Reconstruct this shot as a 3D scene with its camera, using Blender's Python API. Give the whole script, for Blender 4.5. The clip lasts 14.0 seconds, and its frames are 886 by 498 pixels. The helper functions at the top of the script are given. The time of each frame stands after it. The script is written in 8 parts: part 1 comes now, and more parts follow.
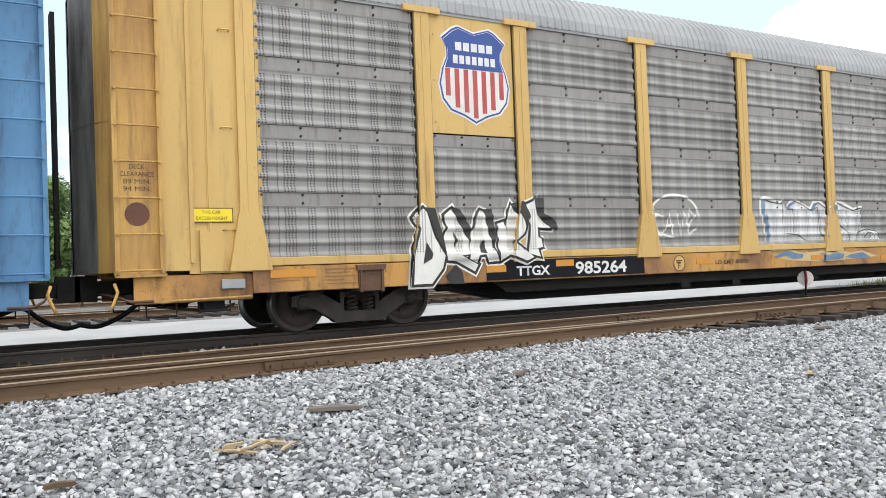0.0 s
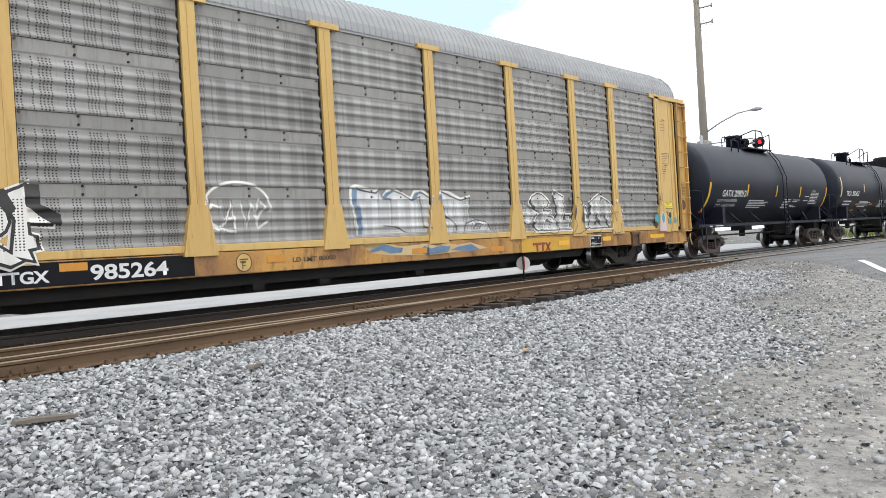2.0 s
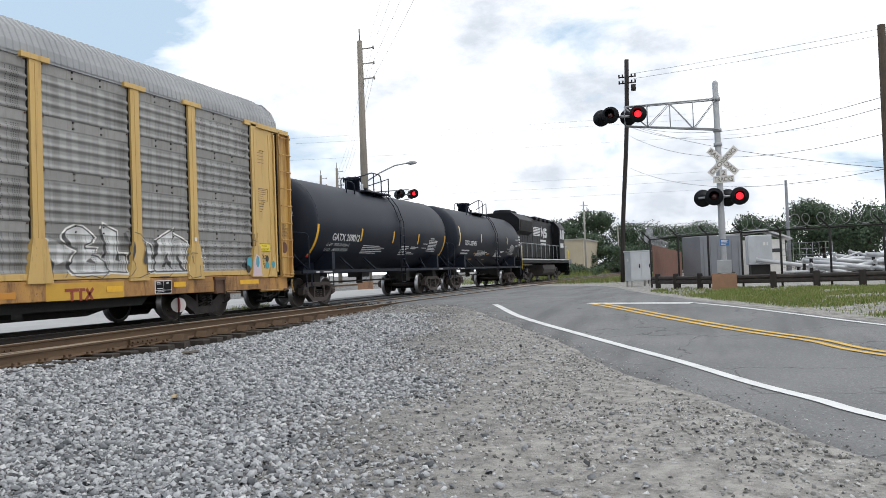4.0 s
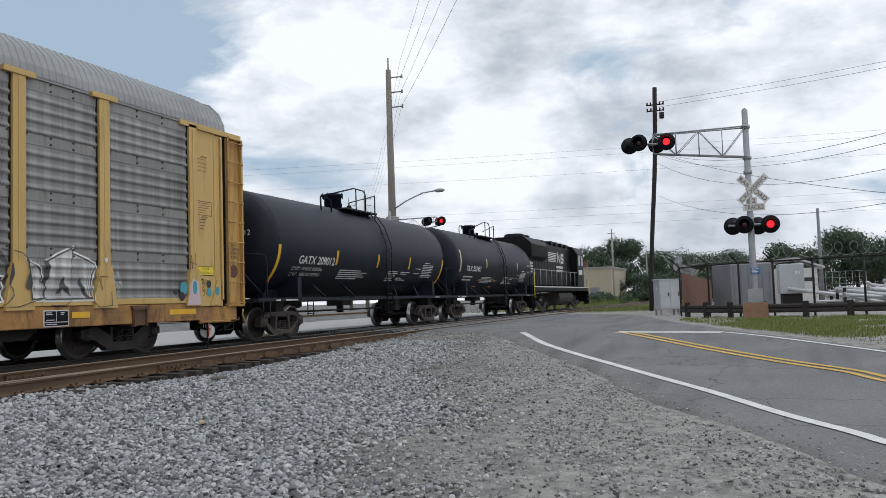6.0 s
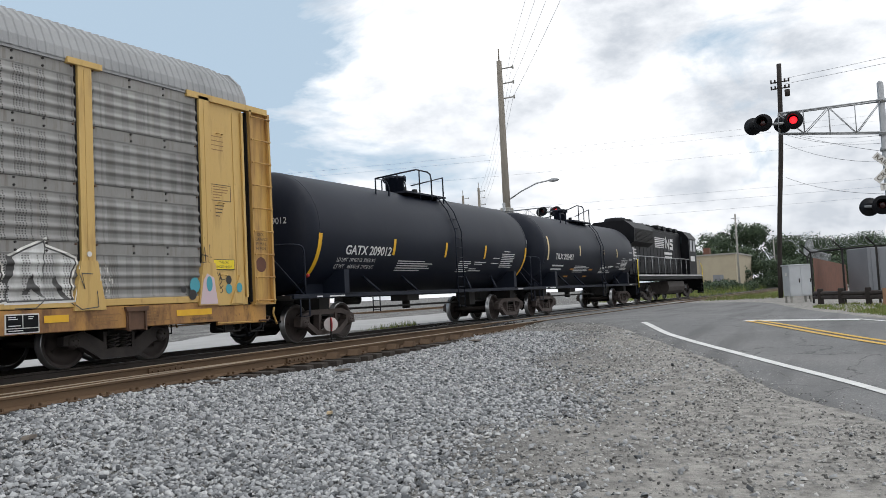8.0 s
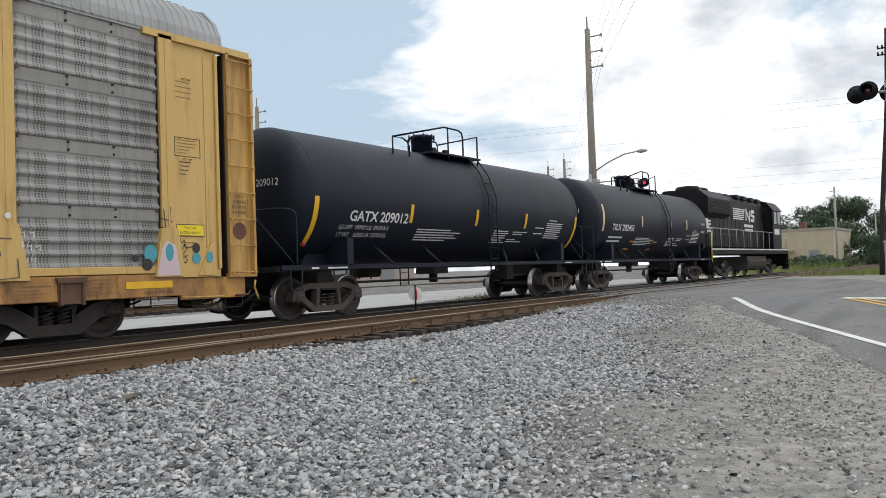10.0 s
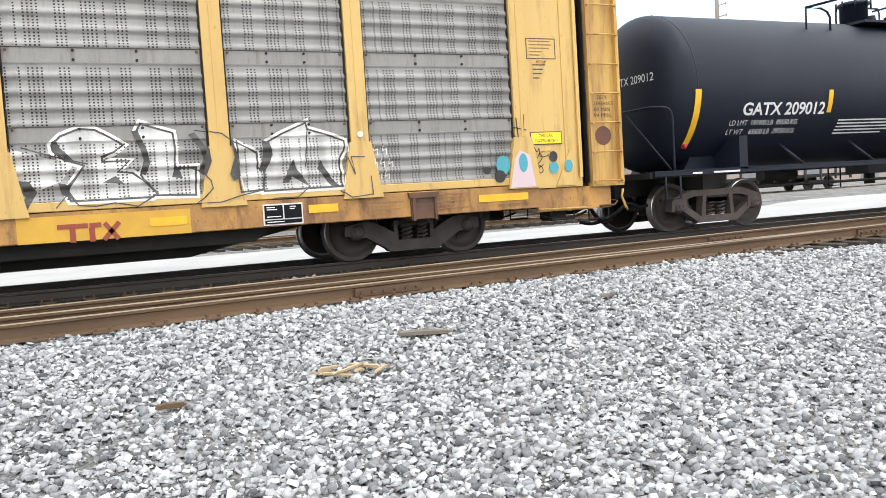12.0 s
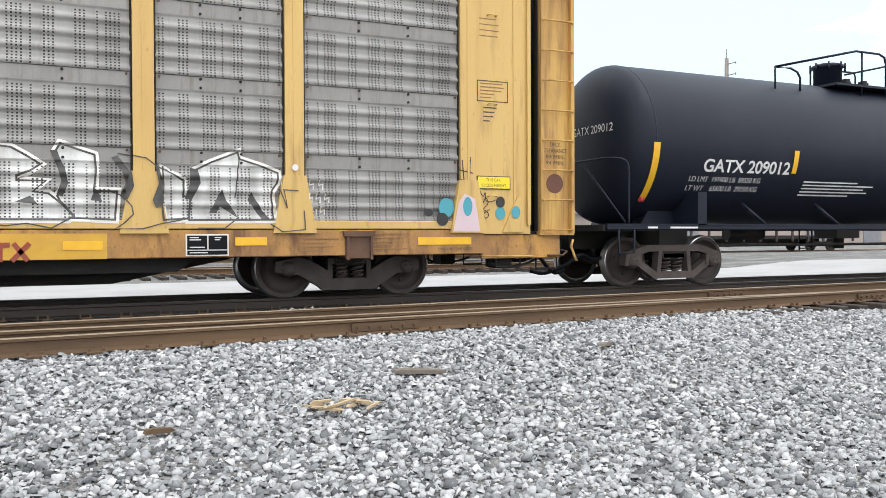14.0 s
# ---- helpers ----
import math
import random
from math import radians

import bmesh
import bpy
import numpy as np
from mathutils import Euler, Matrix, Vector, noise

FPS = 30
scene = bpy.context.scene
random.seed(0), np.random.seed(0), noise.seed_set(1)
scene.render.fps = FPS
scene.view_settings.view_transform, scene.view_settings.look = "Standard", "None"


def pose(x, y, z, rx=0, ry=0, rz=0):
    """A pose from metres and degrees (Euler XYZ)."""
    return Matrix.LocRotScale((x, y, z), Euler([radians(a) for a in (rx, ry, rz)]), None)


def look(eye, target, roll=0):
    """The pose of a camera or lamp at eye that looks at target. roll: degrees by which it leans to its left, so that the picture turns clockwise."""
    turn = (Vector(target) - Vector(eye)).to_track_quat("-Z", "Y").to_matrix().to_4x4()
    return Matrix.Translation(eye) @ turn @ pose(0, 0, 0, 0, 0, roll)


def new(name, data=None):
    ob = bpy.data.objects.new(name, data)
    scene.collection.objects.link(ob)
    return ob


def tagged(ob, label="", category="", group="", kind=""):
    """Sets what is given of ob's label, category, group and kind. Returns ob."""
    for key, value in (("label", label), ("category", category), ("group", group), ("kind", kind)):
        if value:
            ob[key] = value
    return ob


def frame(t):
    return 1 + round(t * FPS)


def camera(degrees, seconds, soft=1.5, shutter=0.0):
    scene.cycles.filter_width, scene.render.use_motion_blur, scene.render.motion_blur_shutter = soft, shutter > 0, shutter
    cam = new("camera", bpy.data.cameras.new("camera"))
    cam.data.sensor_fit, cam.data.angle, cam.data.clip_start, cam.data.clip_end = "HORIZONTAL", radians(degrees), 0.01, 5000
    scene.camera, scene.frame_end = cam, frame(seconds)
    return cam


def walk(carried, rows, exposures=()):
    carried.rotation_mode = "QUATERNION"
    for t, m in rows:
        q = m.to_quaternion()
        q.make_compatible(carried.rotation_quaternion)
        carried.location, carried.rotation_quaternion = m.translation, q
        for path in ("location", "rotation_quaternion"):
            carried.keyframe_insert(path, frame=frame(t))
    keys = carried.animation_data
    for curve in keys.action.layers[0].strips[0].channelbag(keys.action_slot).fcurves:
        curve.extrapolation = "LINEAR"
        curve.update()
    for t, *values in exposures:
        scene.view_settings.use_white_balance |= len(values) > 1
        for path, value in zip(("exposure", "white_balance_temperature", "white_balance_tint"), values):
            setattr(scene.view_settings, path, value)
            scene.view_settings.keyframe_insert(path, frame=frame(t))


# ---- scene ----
cam = camera(56.36, 14.0, soft=0.5)
PATH = [
    (0, pose(0.105, 0.178, 0.90, 91.34, 2.12, -30.62)),
    (0.5, pose(0.096, 0.183, 0.90, 91.17, 2.28, -27.73)),
    (1, pose(0.096, 0.183, 0.90, 90.96, 3.03, -27.57)),
    (1.5, pose(0.127, 0.164, 0.90, 90.35, 3.00, -37.69)),
    (2, pose(0.155, 0.137, 0.90, 89.83, 3.35, -48.60)),
    (2.5, pose(0.154, 0.138, 0.90, 89.57, 4.18, -48.22)),
    (3, pose(0.183, 0.096, 0.90, 88.85, 3.11, -62.36)),
    (3.2, pose(0.193, 0.074, 0.90, 88.60, 2.64, -68.98)),
    (5.3, pose(0.196, 0.066, 0.90, 93.56, 1.99, -71.47)),
    (5.5, pose(0.196, 0.067, 0.90, 93.61, 1.92, -71.07)),
    (6, pose(0.194, 0.072, 0.90, 93.58, 1.87, -69.74)),
    (6.5, pose(0.192, 0.077, 0.90, 93.59, 1.75, -68.01)),
    (7, pose(0.184, 0.094, 0.90, 93.48, 1.62, -63.04)),
    (7.5, pose(0.182, 0.098, 0.90, 93.42, 2.82, -61.67)),
    (7.7, pose(0.182, 0.098, 0.90, 93.41, 2.86, -61.62)),
    (9.8, pose(0.184, 0.095, 0.90, 91.31, 1.85, -62.83)),
    (10, pose(0.171, 0.116, 0.90, 91.56, 1.95, -55.95)),
    (10.5, pose(0.136, 0.156, 0.90, 92.15, 0.89, -41.17)),
    (11, pose(0.128, 0.163, 0.90, 91.90, 0.84, -38.12)),
    (11.5, pose(0.098, 0.182, 0.90, 88.93, 3.26, -28.35)),
    (12, pose(0.087, 0.188, 0.90, 86.45, 3.58, -24.90)),
    (12.5, pose(0.085, 0.189, 0.90, 88.16, 2.30, -24.15)),
    (13, pose(0.082, 0.190, 0.90, 89.69, 1.22, -23.44)),
    (13.5, pose(0.080, 0.191, 0.90, 89.47, 0.98, -22.84)),
    (14, pose(0.087, 0.188, 0.90, 89.20, 0.25, -24.72)),
]
EXPOSURES = [(0.0, 0.21, 6380, 10), (1.0, 0.31, 6371, 10), (1.5, 0.36, 6366, 10), (2.0, 0.08, 6361, 10), (2.5, -0.03, 6357, 10), (3.2, -0.13, 6350, 10), (4.2, -0.48, 6221, 10), (5.3, -0.87, 6080, 10), (6.4, -0.85, 6106, 10), (7.0, -0.67, 6120, 10), (7.7, -0.59, 6300, 10), (9.8, -0.56, 6420, 10), (10.5, -0.1, 6560, 10), (11.5, 0.16, 6520, 10), (12.0, 0.6, 6500, 10), (12.7, 0.48, 6472, 10), (14.0, 0.35, 6420, 10)]
walk(cam, PATH, EXPOSURES)

# ---- world and sun: bright day, sun behind broken cloud ----
world = bpy.data.worlds.new("world")
scene.world = world
world.use_nodes = True
wn, wl = world.node_tree.nodes, world.node_tree.links
wn.clear()
w_out, w_bg = wn.new("ShaderNodeOutputWorld"), wn.new("ShaderNodeBackground")
w_sky = wn.new("ShaderNodeTexSky")
w_sky.sky_type, w_sky.sun_disc = "NISHITA", False
w_sky.sun_elevation, w_sky.sun_rotation = radians(62), radians(200)
w_sky.air_density, w_sky.dust_density = 1.0, 1.5
w_tc, w_map = wn.new("ShaderNodeTexCoord"), wn.new("ShaderNodeMapping")
w_map.inputs["Scale"].default_value = (1.0, 1.0, 2.1)
w_map.inputs["Location"].default_value = (2.25, 0.35, 0.55)
w_n1 = wn.new("ShaderNodeTexNoise")
w_n1.inputs["Scale"].default_value, w_n1.inputs["Detail"].default_value = 3.1, 12.0
w_n1.inputs["Roughness"].default_value, w_n1.inputs["Distortion"].default_value = 0.58, 0.35
w_r1 = wn.new("ShaderNodeValToRGB")
w_r1.color_ramp.elements[0].position, w_r1.color_ramp.elements[1].position = 0.41, 0.50
w_n2 = wn.new("ShaderNodeTexNoise")
w_n2.inputs["Scale"].default_value, w_n2.inputs["Detail"].default_value, w_n2.inputs["Roughness"].default_value = 3.6, 12.0, 0.6
w_r2 = wn.new("ShaderNodeValToRGB")
w_r2.color_ramp.elements[0].position, w_r2.color_ramp.elements[1].position = 0.36, 0.53
w_r2.color_ramp.elements[0].color = (12.8, 13.5, 14.4, 1)
w_r2.color_ramp.elements[1].color = (23.5, 23.5, 23.5, 1)
w_mix = wn.new("ShaderNodeMix")
w_mix.data_type = "RGBA"
w_haze = wn.new("ShaderNodeMix")
w_haze.data_type = "RGBA"
w_haze.inputs[0].default_value = 0.78
w_haze.inputs[7].default_value = (11.8, 14.8, 17.5, 1)
wl.new(w_tc.outputs["Generated"], w_map.inputs["Vector"])
wl.new(w_map.outputs["Vector"], w_n1.inputs["Vector"])
wl.new(w_map.outputs["Vector"], w_n2.inputs["Vector"])
w_dot = wn.new("ShaderNodeVectorMath")
w_dot.operation = "DOT_PRODUCT"
w_dot.inputs[1].default_value = (0.38, 0.83, 0.41)
w_bias = wn.new("ShaderNodeMapRange")
w_bias.inputs[1].default_value, w_bias.inputs[2].default_value = 0.82, 0.965
w_bias.inputs[3].default_value, w_bias.inputs[4].default_value = 0.08, -0.26
w_sum = wn.new("ShaderNodeMath")
wl.new(w_tc.outputs["Generated"], w_dot.inputs[0])
wl.new(w_dot.outputs["Value"], w_bias.inputs[0])
wl.new(w_n1.outputs["Fac"], w_sum.inputs[0])
wl.new(w_bias.outputs[0], w_sum.inputs[1])
wl.new(w_sum.outputs[0], w_r1.inputs["Fac"])
wl.new(w_n2.outputs["Fac"], w_r2.inputs["Fac"])
wl.new(w_sky.outputs["Color"], w_haze.inputs[6])
wl.new(w_r1.outputs["Color"], w_mix.inputs[0])
wl.new(w_haze.outputs[2], w_mix.inputs[6])
wl.new(w_r2.outputs["Color"], w_mix.inputs[7])
wl.new(w_mix.outputs[2], w_bg.inputs["Color"])
w_bg.inputs["Strength"].default_value = 0.076
wl.new(w_bg.outputs["Background"], w_out.inputs["Surface"])

sun_data = bpy.data.lights.new("sun", "SUN")
sun_data.energy, sun_data.angle, sun_data.color = 0.8, radians(14), (1.0, 0.98, 0.95)
sun = new("sun", sun_data)
sun.matrix_world = look((0, 0, 50), (-6, 12, 22))


# ---- materials ----
def mat(name, a, b=None, rough=0.6, metal=0.0, scale=3.0, fine=40.0, bump=0.1, stretch=(1, 1, 1), amount=0.6, spread=0.0, spec=0.5):
    """A surface of two colours mixed by coarse and fine noise, with fine relief. spread: brightness change from piece to piece."""
    m = bpy.data.materials.new(name)
    m.use_nodes = True
    n, l = m.node_tree.nodes, m.node_tree.links
    p = n["Principled BSDF"]
    p.inputs["Roughness"].default_value, p.inputs["Metallic"].default_value = rough, metal
    p.inputs["Specular IOR Level"].default_value = spec
    b = b or tuple(c * 0.7 for c in a)
    tc, mp = n.new("ShaderNodeTexCoord"), n.new("ShaderNodeMapping")
    mp.inputs["Scale"].default_value = stretch
    l.new(tc.outputs["Object"], mp.inputs["Vector"])
    n1, n2 = n.new("ShaderNodeTexNoise"), n.new("ShaderNodeTexNoise")
    n1.inputs["Scale"].default_value, n1.inputs["Detail"].default_value = scale, 6
    n2.inputs["Scale"].default_value, n2.inputs["Detail"].default_value = fine, 4
    for t in (n1, n2):
        l.new(mp.outputs["Vector"], t.inputs["Vector"])
    r = n.new("ShaderNodeValToRGB")
    r.color_ramp.elements[0].position, r.color_ramp.elements[1].position = 0.38, 0.68
    l.new(n1.outputs["Fac"], r.inputs["Fac"])
    add = n.new("ShaderNodeMath")
    add.operation = "MULTIPLY_ADD"
    add.inputs[1].default_value, add.inputs[2].default_value = 0.5, -0.25
    l.new(n2.outputs["Fac"], add.inputs[0])
    fac = n.new("ShaderNodeMath")
    fac.operation, fac.use_clamp = "MULTIPLY_ADD", True
    fac.inputs[1].default_value = amount
    l.new(r.outputs["Color"], fac.inputs[0])
    l.new(add.outputs[0], fac.inputs[2])
    mx = n.new("ShaderNodeMix")
    mx.data_type = "RGBA"
    mx.inputs[6].default_value, mx.inputs[7].default_value = (*a, 1), (*b, 1)
    l.new(fac.outputs[0], mx.inputs[0])
    last = mx.outputs[2]
    if spread:
        info, hsv, mr = n.new("ShaderNodeObjectInfo"), n.new("ShaderNodeHueSaturation"), n.new("ShaderNodeMapRange")
        mr.inputs[3].default_value, mr.inputs[4].default_value = 1 - spread, 1 + spread
        l.new(info.outputs["Random"], mr.inputs[0])
        l.new(mr.outputs[0], hsv.inputs["Value"])
        l.new(last, hsv.inputs["Color"])
        last = hsv.outputs["Color"]
    l.new(last, p.inputs["Base Color"])
    if bump:
        bp = n.new("ShaderNodeBump")
        bp.inputs["Strength"].default_value, bp.inputs["Distance"].default_value = bump, 0.02
        l.new(n2.outputs["Fac"], bp.inputs["Height"])
        l.new(bp.outputs["Normal"], p.inputs["Normal"])
    return m


def glow(name, colour, strength):
    m = bpy.data.materials.new(name)
    m.use_nodes = True
    p = m.node_tree.nodes["Principled BSDF"]
    p.inputs["Base Color"].default_value = (*colour, 1)
    p.inputs["Emission Color"].default_value = (*colour, 1)
    p.inputs["Emission Strength"].default_value = strength
    return m


def island_mat(name, stops, rough=0.9, fine=60.0):
    """Loose pieces in one mesh, each with its own tone."""
    m = bpy.data.materials.new(name)
    m.use_nodes = True
    n, l = m.node_tree.nodes, m.node_tree.links
    p = n["Principled BSDF"]
    p.inputs["Roughness"].default_value = rough
    p.inputs["Specular IOR Level"].default_value = 0.3
    geo, r = n.new("ShaderNodeNewGeometry"), n.new("ShaderNodeValToRGB")
    els = r.color_ramp.elements
    els[0].position, els[0].color = stops[0][0], (*stops[0][1], 1)
    els[1].position, els[1].color = stops[-1][0], (*stops[-1][1], 1)
    for pos, c in stops[1:-1]:
        els.new(pos).color = (*c, 1)
    l.new(geo.outputs["Random Per Island"], r.inputs["Fac"])
    no, tc = n.new("ShaderNodeTexNoise"), n.new("ShaderNodeTexCoord")
    no.inputs["Scale"].default_value, no.inputs["Detail"].default_value = fine, 4
    l.new(tc.outputs["Object"], no.inputs["Vector"])
    mr, mx = n.new("ShaderNodeMapRange"), n.new("ShaderNodeMix")
    mr.inputs[3].default_value, mr.inputs[4].default_value = 0.7, 1.25
    l.new(no.outputs["Fac"], mr.inputs[0])
    mx.data_type, mx.blend_type = "RGBA", "MULTIPLY"
    mx.inputs[0].default_value = 1
    l.new(r.outputs["Color"], mx.inputs[6])
    l.new(mr.outputs[0], mx.inputs[7])
    l.new(mx.outputs[2], p.inputs["Base Color"])
    return m


def sheet_mat(name="", a=None, b=None):
    """Rack sheet, bare or sprayed over: vertical grime streaks and columns of small dark holes."""
    m = mat(name, a, b, 0.6, 0, 2.4, 30, 0.03, (1.6, 1.0, 0.5), 0.9) if name else mat("galvanised_sheet", (0.335, 0.33, 0.318), (0.205, 0.199, 0.19), 0.7, 0.0, 1.6, 24, 0.05, (1.0, 1.0, 0.35), 0.85, 0.1)
    n, l = m.node_tree.nodes, m.node_tree.links
    p = n["Principled BSDF"]
    base = p.inputs["Base Color"].links[0].from_socket
    tc, sep = n.new("ShaderNodeTexCoord"), n.new("ShaderNodeSeparateXYZ")
    l.new(tc.outputs["Object"], sep.inputs[0])

    def math_node(op, a, b=None, c=None):
        q = n.new("ShaderNodeMath")
        q.operation = op
        for i, v in enumerate((a, b, c)):
            if v is None:
                continue
            if isinstance(v, (int, float)):
                q.inputs[i].default_value = v
            else:
                l.new(v, q.inputs[i])
        return q.outputs[0]

    def dots(value, pitch, duty):
        return math_node("LESS_THAN", math_node("ABSOLUTE", math_node("SUBTRACT", math_node("FRACT", math_node("DIVIDE", value, pitch)), 0.5)), duty / 2)

    pairs = dots(sep.outputs["X"], 0.052, 0.44)
    groups = math_node("MAXIMUM", dots(math_node("ADD", sep.outputs["X"], 10.13), 0.364, 0.42), dots(math_node("ADD", sep.outputs["X"], 10.26), 0.26, 0.2))
    rows = dots(sep.outputs["Z"], 0.040, 0.5)
    band = math_node("MULTIPLY", math_node("LESS_THAN", sep.outputs["Z"], 1.89 if name else 0.77), math_node("GREATER_THAN", sep.outputs["Z"], 1.15 if name else 0.0))
    hole = math_node("MULTIPLY", math_node("MULTIPLY", pairs, groups), math_node("MULTIPLY", rows, band))
    mx = n.new("ShaderNodeMix")
    mx.data_type = "RGBA"
    mx.inputs[7].default_value = (0.015, 0.015, 0.015, 1)
    l.new(math_node("MULTIPLY", hole, 0.97), mx.inputs[0])
    l.new(base, mx.inputs[6])
    l.new(mx.outputs[2], p.inputs["Base Color"])
    return m


M_SHEET = sheet_mat()
M_YELLOW = mat("yellow_paint", (0.62, 0.415, 0.14), (0.53, 0.335, 0.105), 0.5, 0, 0.9, 30, 0.05, (1, 1, 0.3), 0.7)
M_SILL = mat("weathered_yellow_sill", (0.54, 0.285, 0.07), (0.25, 0.125, 0.055), 0.6, 0, 1.1, 26, 0.1, (1, 1, 0.7), 1.0)
M_LADDERBOX = mat("rust_streaked_yellow", (0.58, 0.36, 0.10), (0.38, 0.20, 0.065), 0.6, 0, 2.2, 30, 0.08, (1.5, 1.5, 0.4), 0.8)


def streaked(m, colour, scale, lo, hi, amount):
    """Runs of rust or grime down a painted face."""
    n, l = m.node_tree.nodes, m.node_tree.links
    p = n["Principled BSDF"]
    base = p.inputs["Base Color"].links[0].from_socket
    tc, mp, nz, r, mx = n.new("ShaderNodeTexCoord"), n.new("ShaderNodeMapping"), n.new("ShaderNodeTexNoise"), n.new("ShaderNodeValToRGB"), n.new("ShaderNodeMix")
    mp.inputs["Scale"].default_value = scale
    nz.inputs["Scale"].default_value, nz.inputs["Detail"].default_value, nz.inputs["Roughness"].default_value = 1.0, 6, 0.62
    r.color_ramp.elements[0].position, r.color_ramp.elements[0].color = lo, (0, 0, 0, 1)
    r.color_ramp.elements[1].position, r.color_ramp.elements[1].color = hi, (amount, amount, amount, 1)
    l.new(tc.outputs["Object"], mp.inputs["Vector"])
    l.new(mp.outputs["Vector"], nz.inputs["Vector"])
    l.new(nz.outputs["Fac"], r.inputs["Fac"])
    mx.data_type = "RGBA"
    mx.inputs[7].default_value = (*colour, 1)
    l.new(r.outputs["Color"], mx.inputs[0])
    l.new(base, mx.inputs[6])
    l.new(mx.outputs[2], p.inputs["Base Color"])


streaked(M_SHEET, (0.15, 0.115, 0.085), (11, 11, 0.6), 0.54, 0.78, 0.45)
streaked(M_YELLOW, (0.20, 0.095, 0.035), (7, 7, 0.8), 0.54, 0.78, 0.5)
streaked(M_YELLOW, (0.10, 0.055, 0.03), (26, 26, 9), 0.64, 0.74, 0.45)
streaked(M_SILL, (0.11, 0.05, 0.025), (5, 5, 1.6), 0.5, 0.68, 0.8)
streaked(M_SILL, (0.06, 0.035, 0.02), (30, 30, 22), 0.6, 0.7, 0.7)
streaked(M_LADDERBOX, (0.16, 0.07, 0.03), (9, 9, 0.7), 0.48, 0.72, 0.65)
M_BLUE = mat("faded_blue_paint", (0.10, 0.25, 0.44), (0.065, 0.165, 0.31), 0.55, 0, 1.5, 25, 0.05, (1, 1, 0.5), 0.8)
streaked(M_BLUE, (0.045, 0.085, 0.14), (9, 9, 2.0), 0.52, 0.7, 0.6)
M_ROOF = mat("galvanised_roof", (0.36, 0.365, 0.37), (0.27, 0.275, 0.28), 0.6, 0.1, 0.7, 18, 0.04, (1, 1, 1), 0.7)
# underframe steel, also on the sheets added for shade behind gaps
M_DARK = mat("dark_steel_and_shade", (0.010, 0.0095, 0.009), (0.022, 0.018, 0.015), 0.8, 0, 3, 40, 0.1)
M_TRUCK = mat("rusty_truck_steel", (0.052, 0.043, 0.039), (0.024, 0.020, 0.019), 0.75, 0.1, 5, 50, 0.2)
M_DUSTYTRUCK = mat("dusty_brown_truck_steel", (0.085, 0.067, 0.060), (0.038, 0.029, 0.026), 0.8, 0.0, 4, 45, 0.2)
M_BAND = mat("dusty_galvanised_band", (0.315, 0.308, 0.294), (0.225, 0.216, 0.203), 0.8, 0.0, 2.2, 26, 0.06, (1.0, 1.0, 0.5), 0.9, 0.08)
streaked(M_BAND, (0.13, 0.10, 0.075), (14, 14, 1.5), 0.52, 0.72, 0.55)
M_RUSTY = mat("rusted_steel", (0.13, 0.07, 0.042), (0.06, 0.036, 0.026), 0.8, 0, 4, 40, 0.15)
M_WHEEL = mat("wheel_steel", (0.036, 0.026, 0.022), (0.018, 0.014, 0.012), 0.65, 0.1, 6, 50, 0.1)
M_TREAD = mat("polished_steel", (0.42, 0.42, 0.43), (0.30, 0.30, 0.31), 0.28, 0.9, 8, 60, 0.02)
M_TANK = mat("black_tank_paint", (0.0082, 0.0112, 0.021), (0.013, 0.0172, 0.029), 0.5, 0, 0.7, 14, 0.015, (0.6, 1, 1), 0.8, spec=0.24)
streaked(M_TANK, (0.03, 0.03, 0.032), (1.1, 3.0, 0.5), 0.55, 0.8, 0.35)
M_BLACK = mat("black_paint", (0.005, 0.0055, 0.0075), (0.009, 0.0095, 0.012), 0.5, 0, 3, 40, 0.05, spec=0.16)
M_WHITE = mat("white_lettering", (0.72, 0.72, 0.72), (0.58, 0.58, 0.57), 0.6, 0, 6, 60, 0)
M_DIRTYWHITE = sheet_mat("sprayed_white", (0.80, 0.785, 0.74), (0.66, 0.65, 0.615))
M_PALE = sheet_mat("sprayed_silver", (0.62, 0.62, 0.605), (0.33, 0.325, 0.315))
streaked(M_PALE, (0.27, 0.265, 0.25), (5.0, 5.0, 1.2), 0.5, 0.72, 0.45)
M_FADEDWHITE = sheet_mat("sprayed_faded_white", (0.66, 0.665, 0.66), (0.44, 0.442, 0.44))
M_WASH = mat("thin_pale_wash", (0.56, 0.44, 0.24), (0.52, 0.33, 0.12), 0.6, 0, 3, 40, 0)
M_SPRAYGREY = mat("sprayed_dark_grey", (0.045, 0.044, 0.043), (0.12, 0.118, 0.115), 0.6, 0, 4, 40, 0)
M_SPRAYBLACK = mat("sprayed_black", (0.022, 0.021, 0.021), (0.055, 0.053, 0.052), 0.6, 0, 2.5, 40, 0)
M_SPRAYBLUE = mat("sprayed_blue", (0.10, 0.18, 0.30), (0.22, 0.30, 0.38), 0.6, 0, 2.5, 40, 0)
M_TEAL = mat("sprayed_teal", (0.06, 0.33, 0.40), (0.10, 0.30, 0.36), 0.6, 0, 4, 40, 0)
M_PINK = mat("sprayed_pale_pink", (0.62, 0.48, 0.52), (0.60, 0.52, 0.50), 0.6, 0, 4, 40, 0)
M_REFLECT = mat("yellow_reflective_tape", (0.80, 0.46, 0.02), (0.70, 0.36, 0.02), 0.4, 0, 6, 60, 0)
M_SIGNPALE = mat("faded_pale_tape", (0.72, 0.58, 0.30), (0.60, 0.48, 0.26), 0.5, 0, 6, 60, 0)
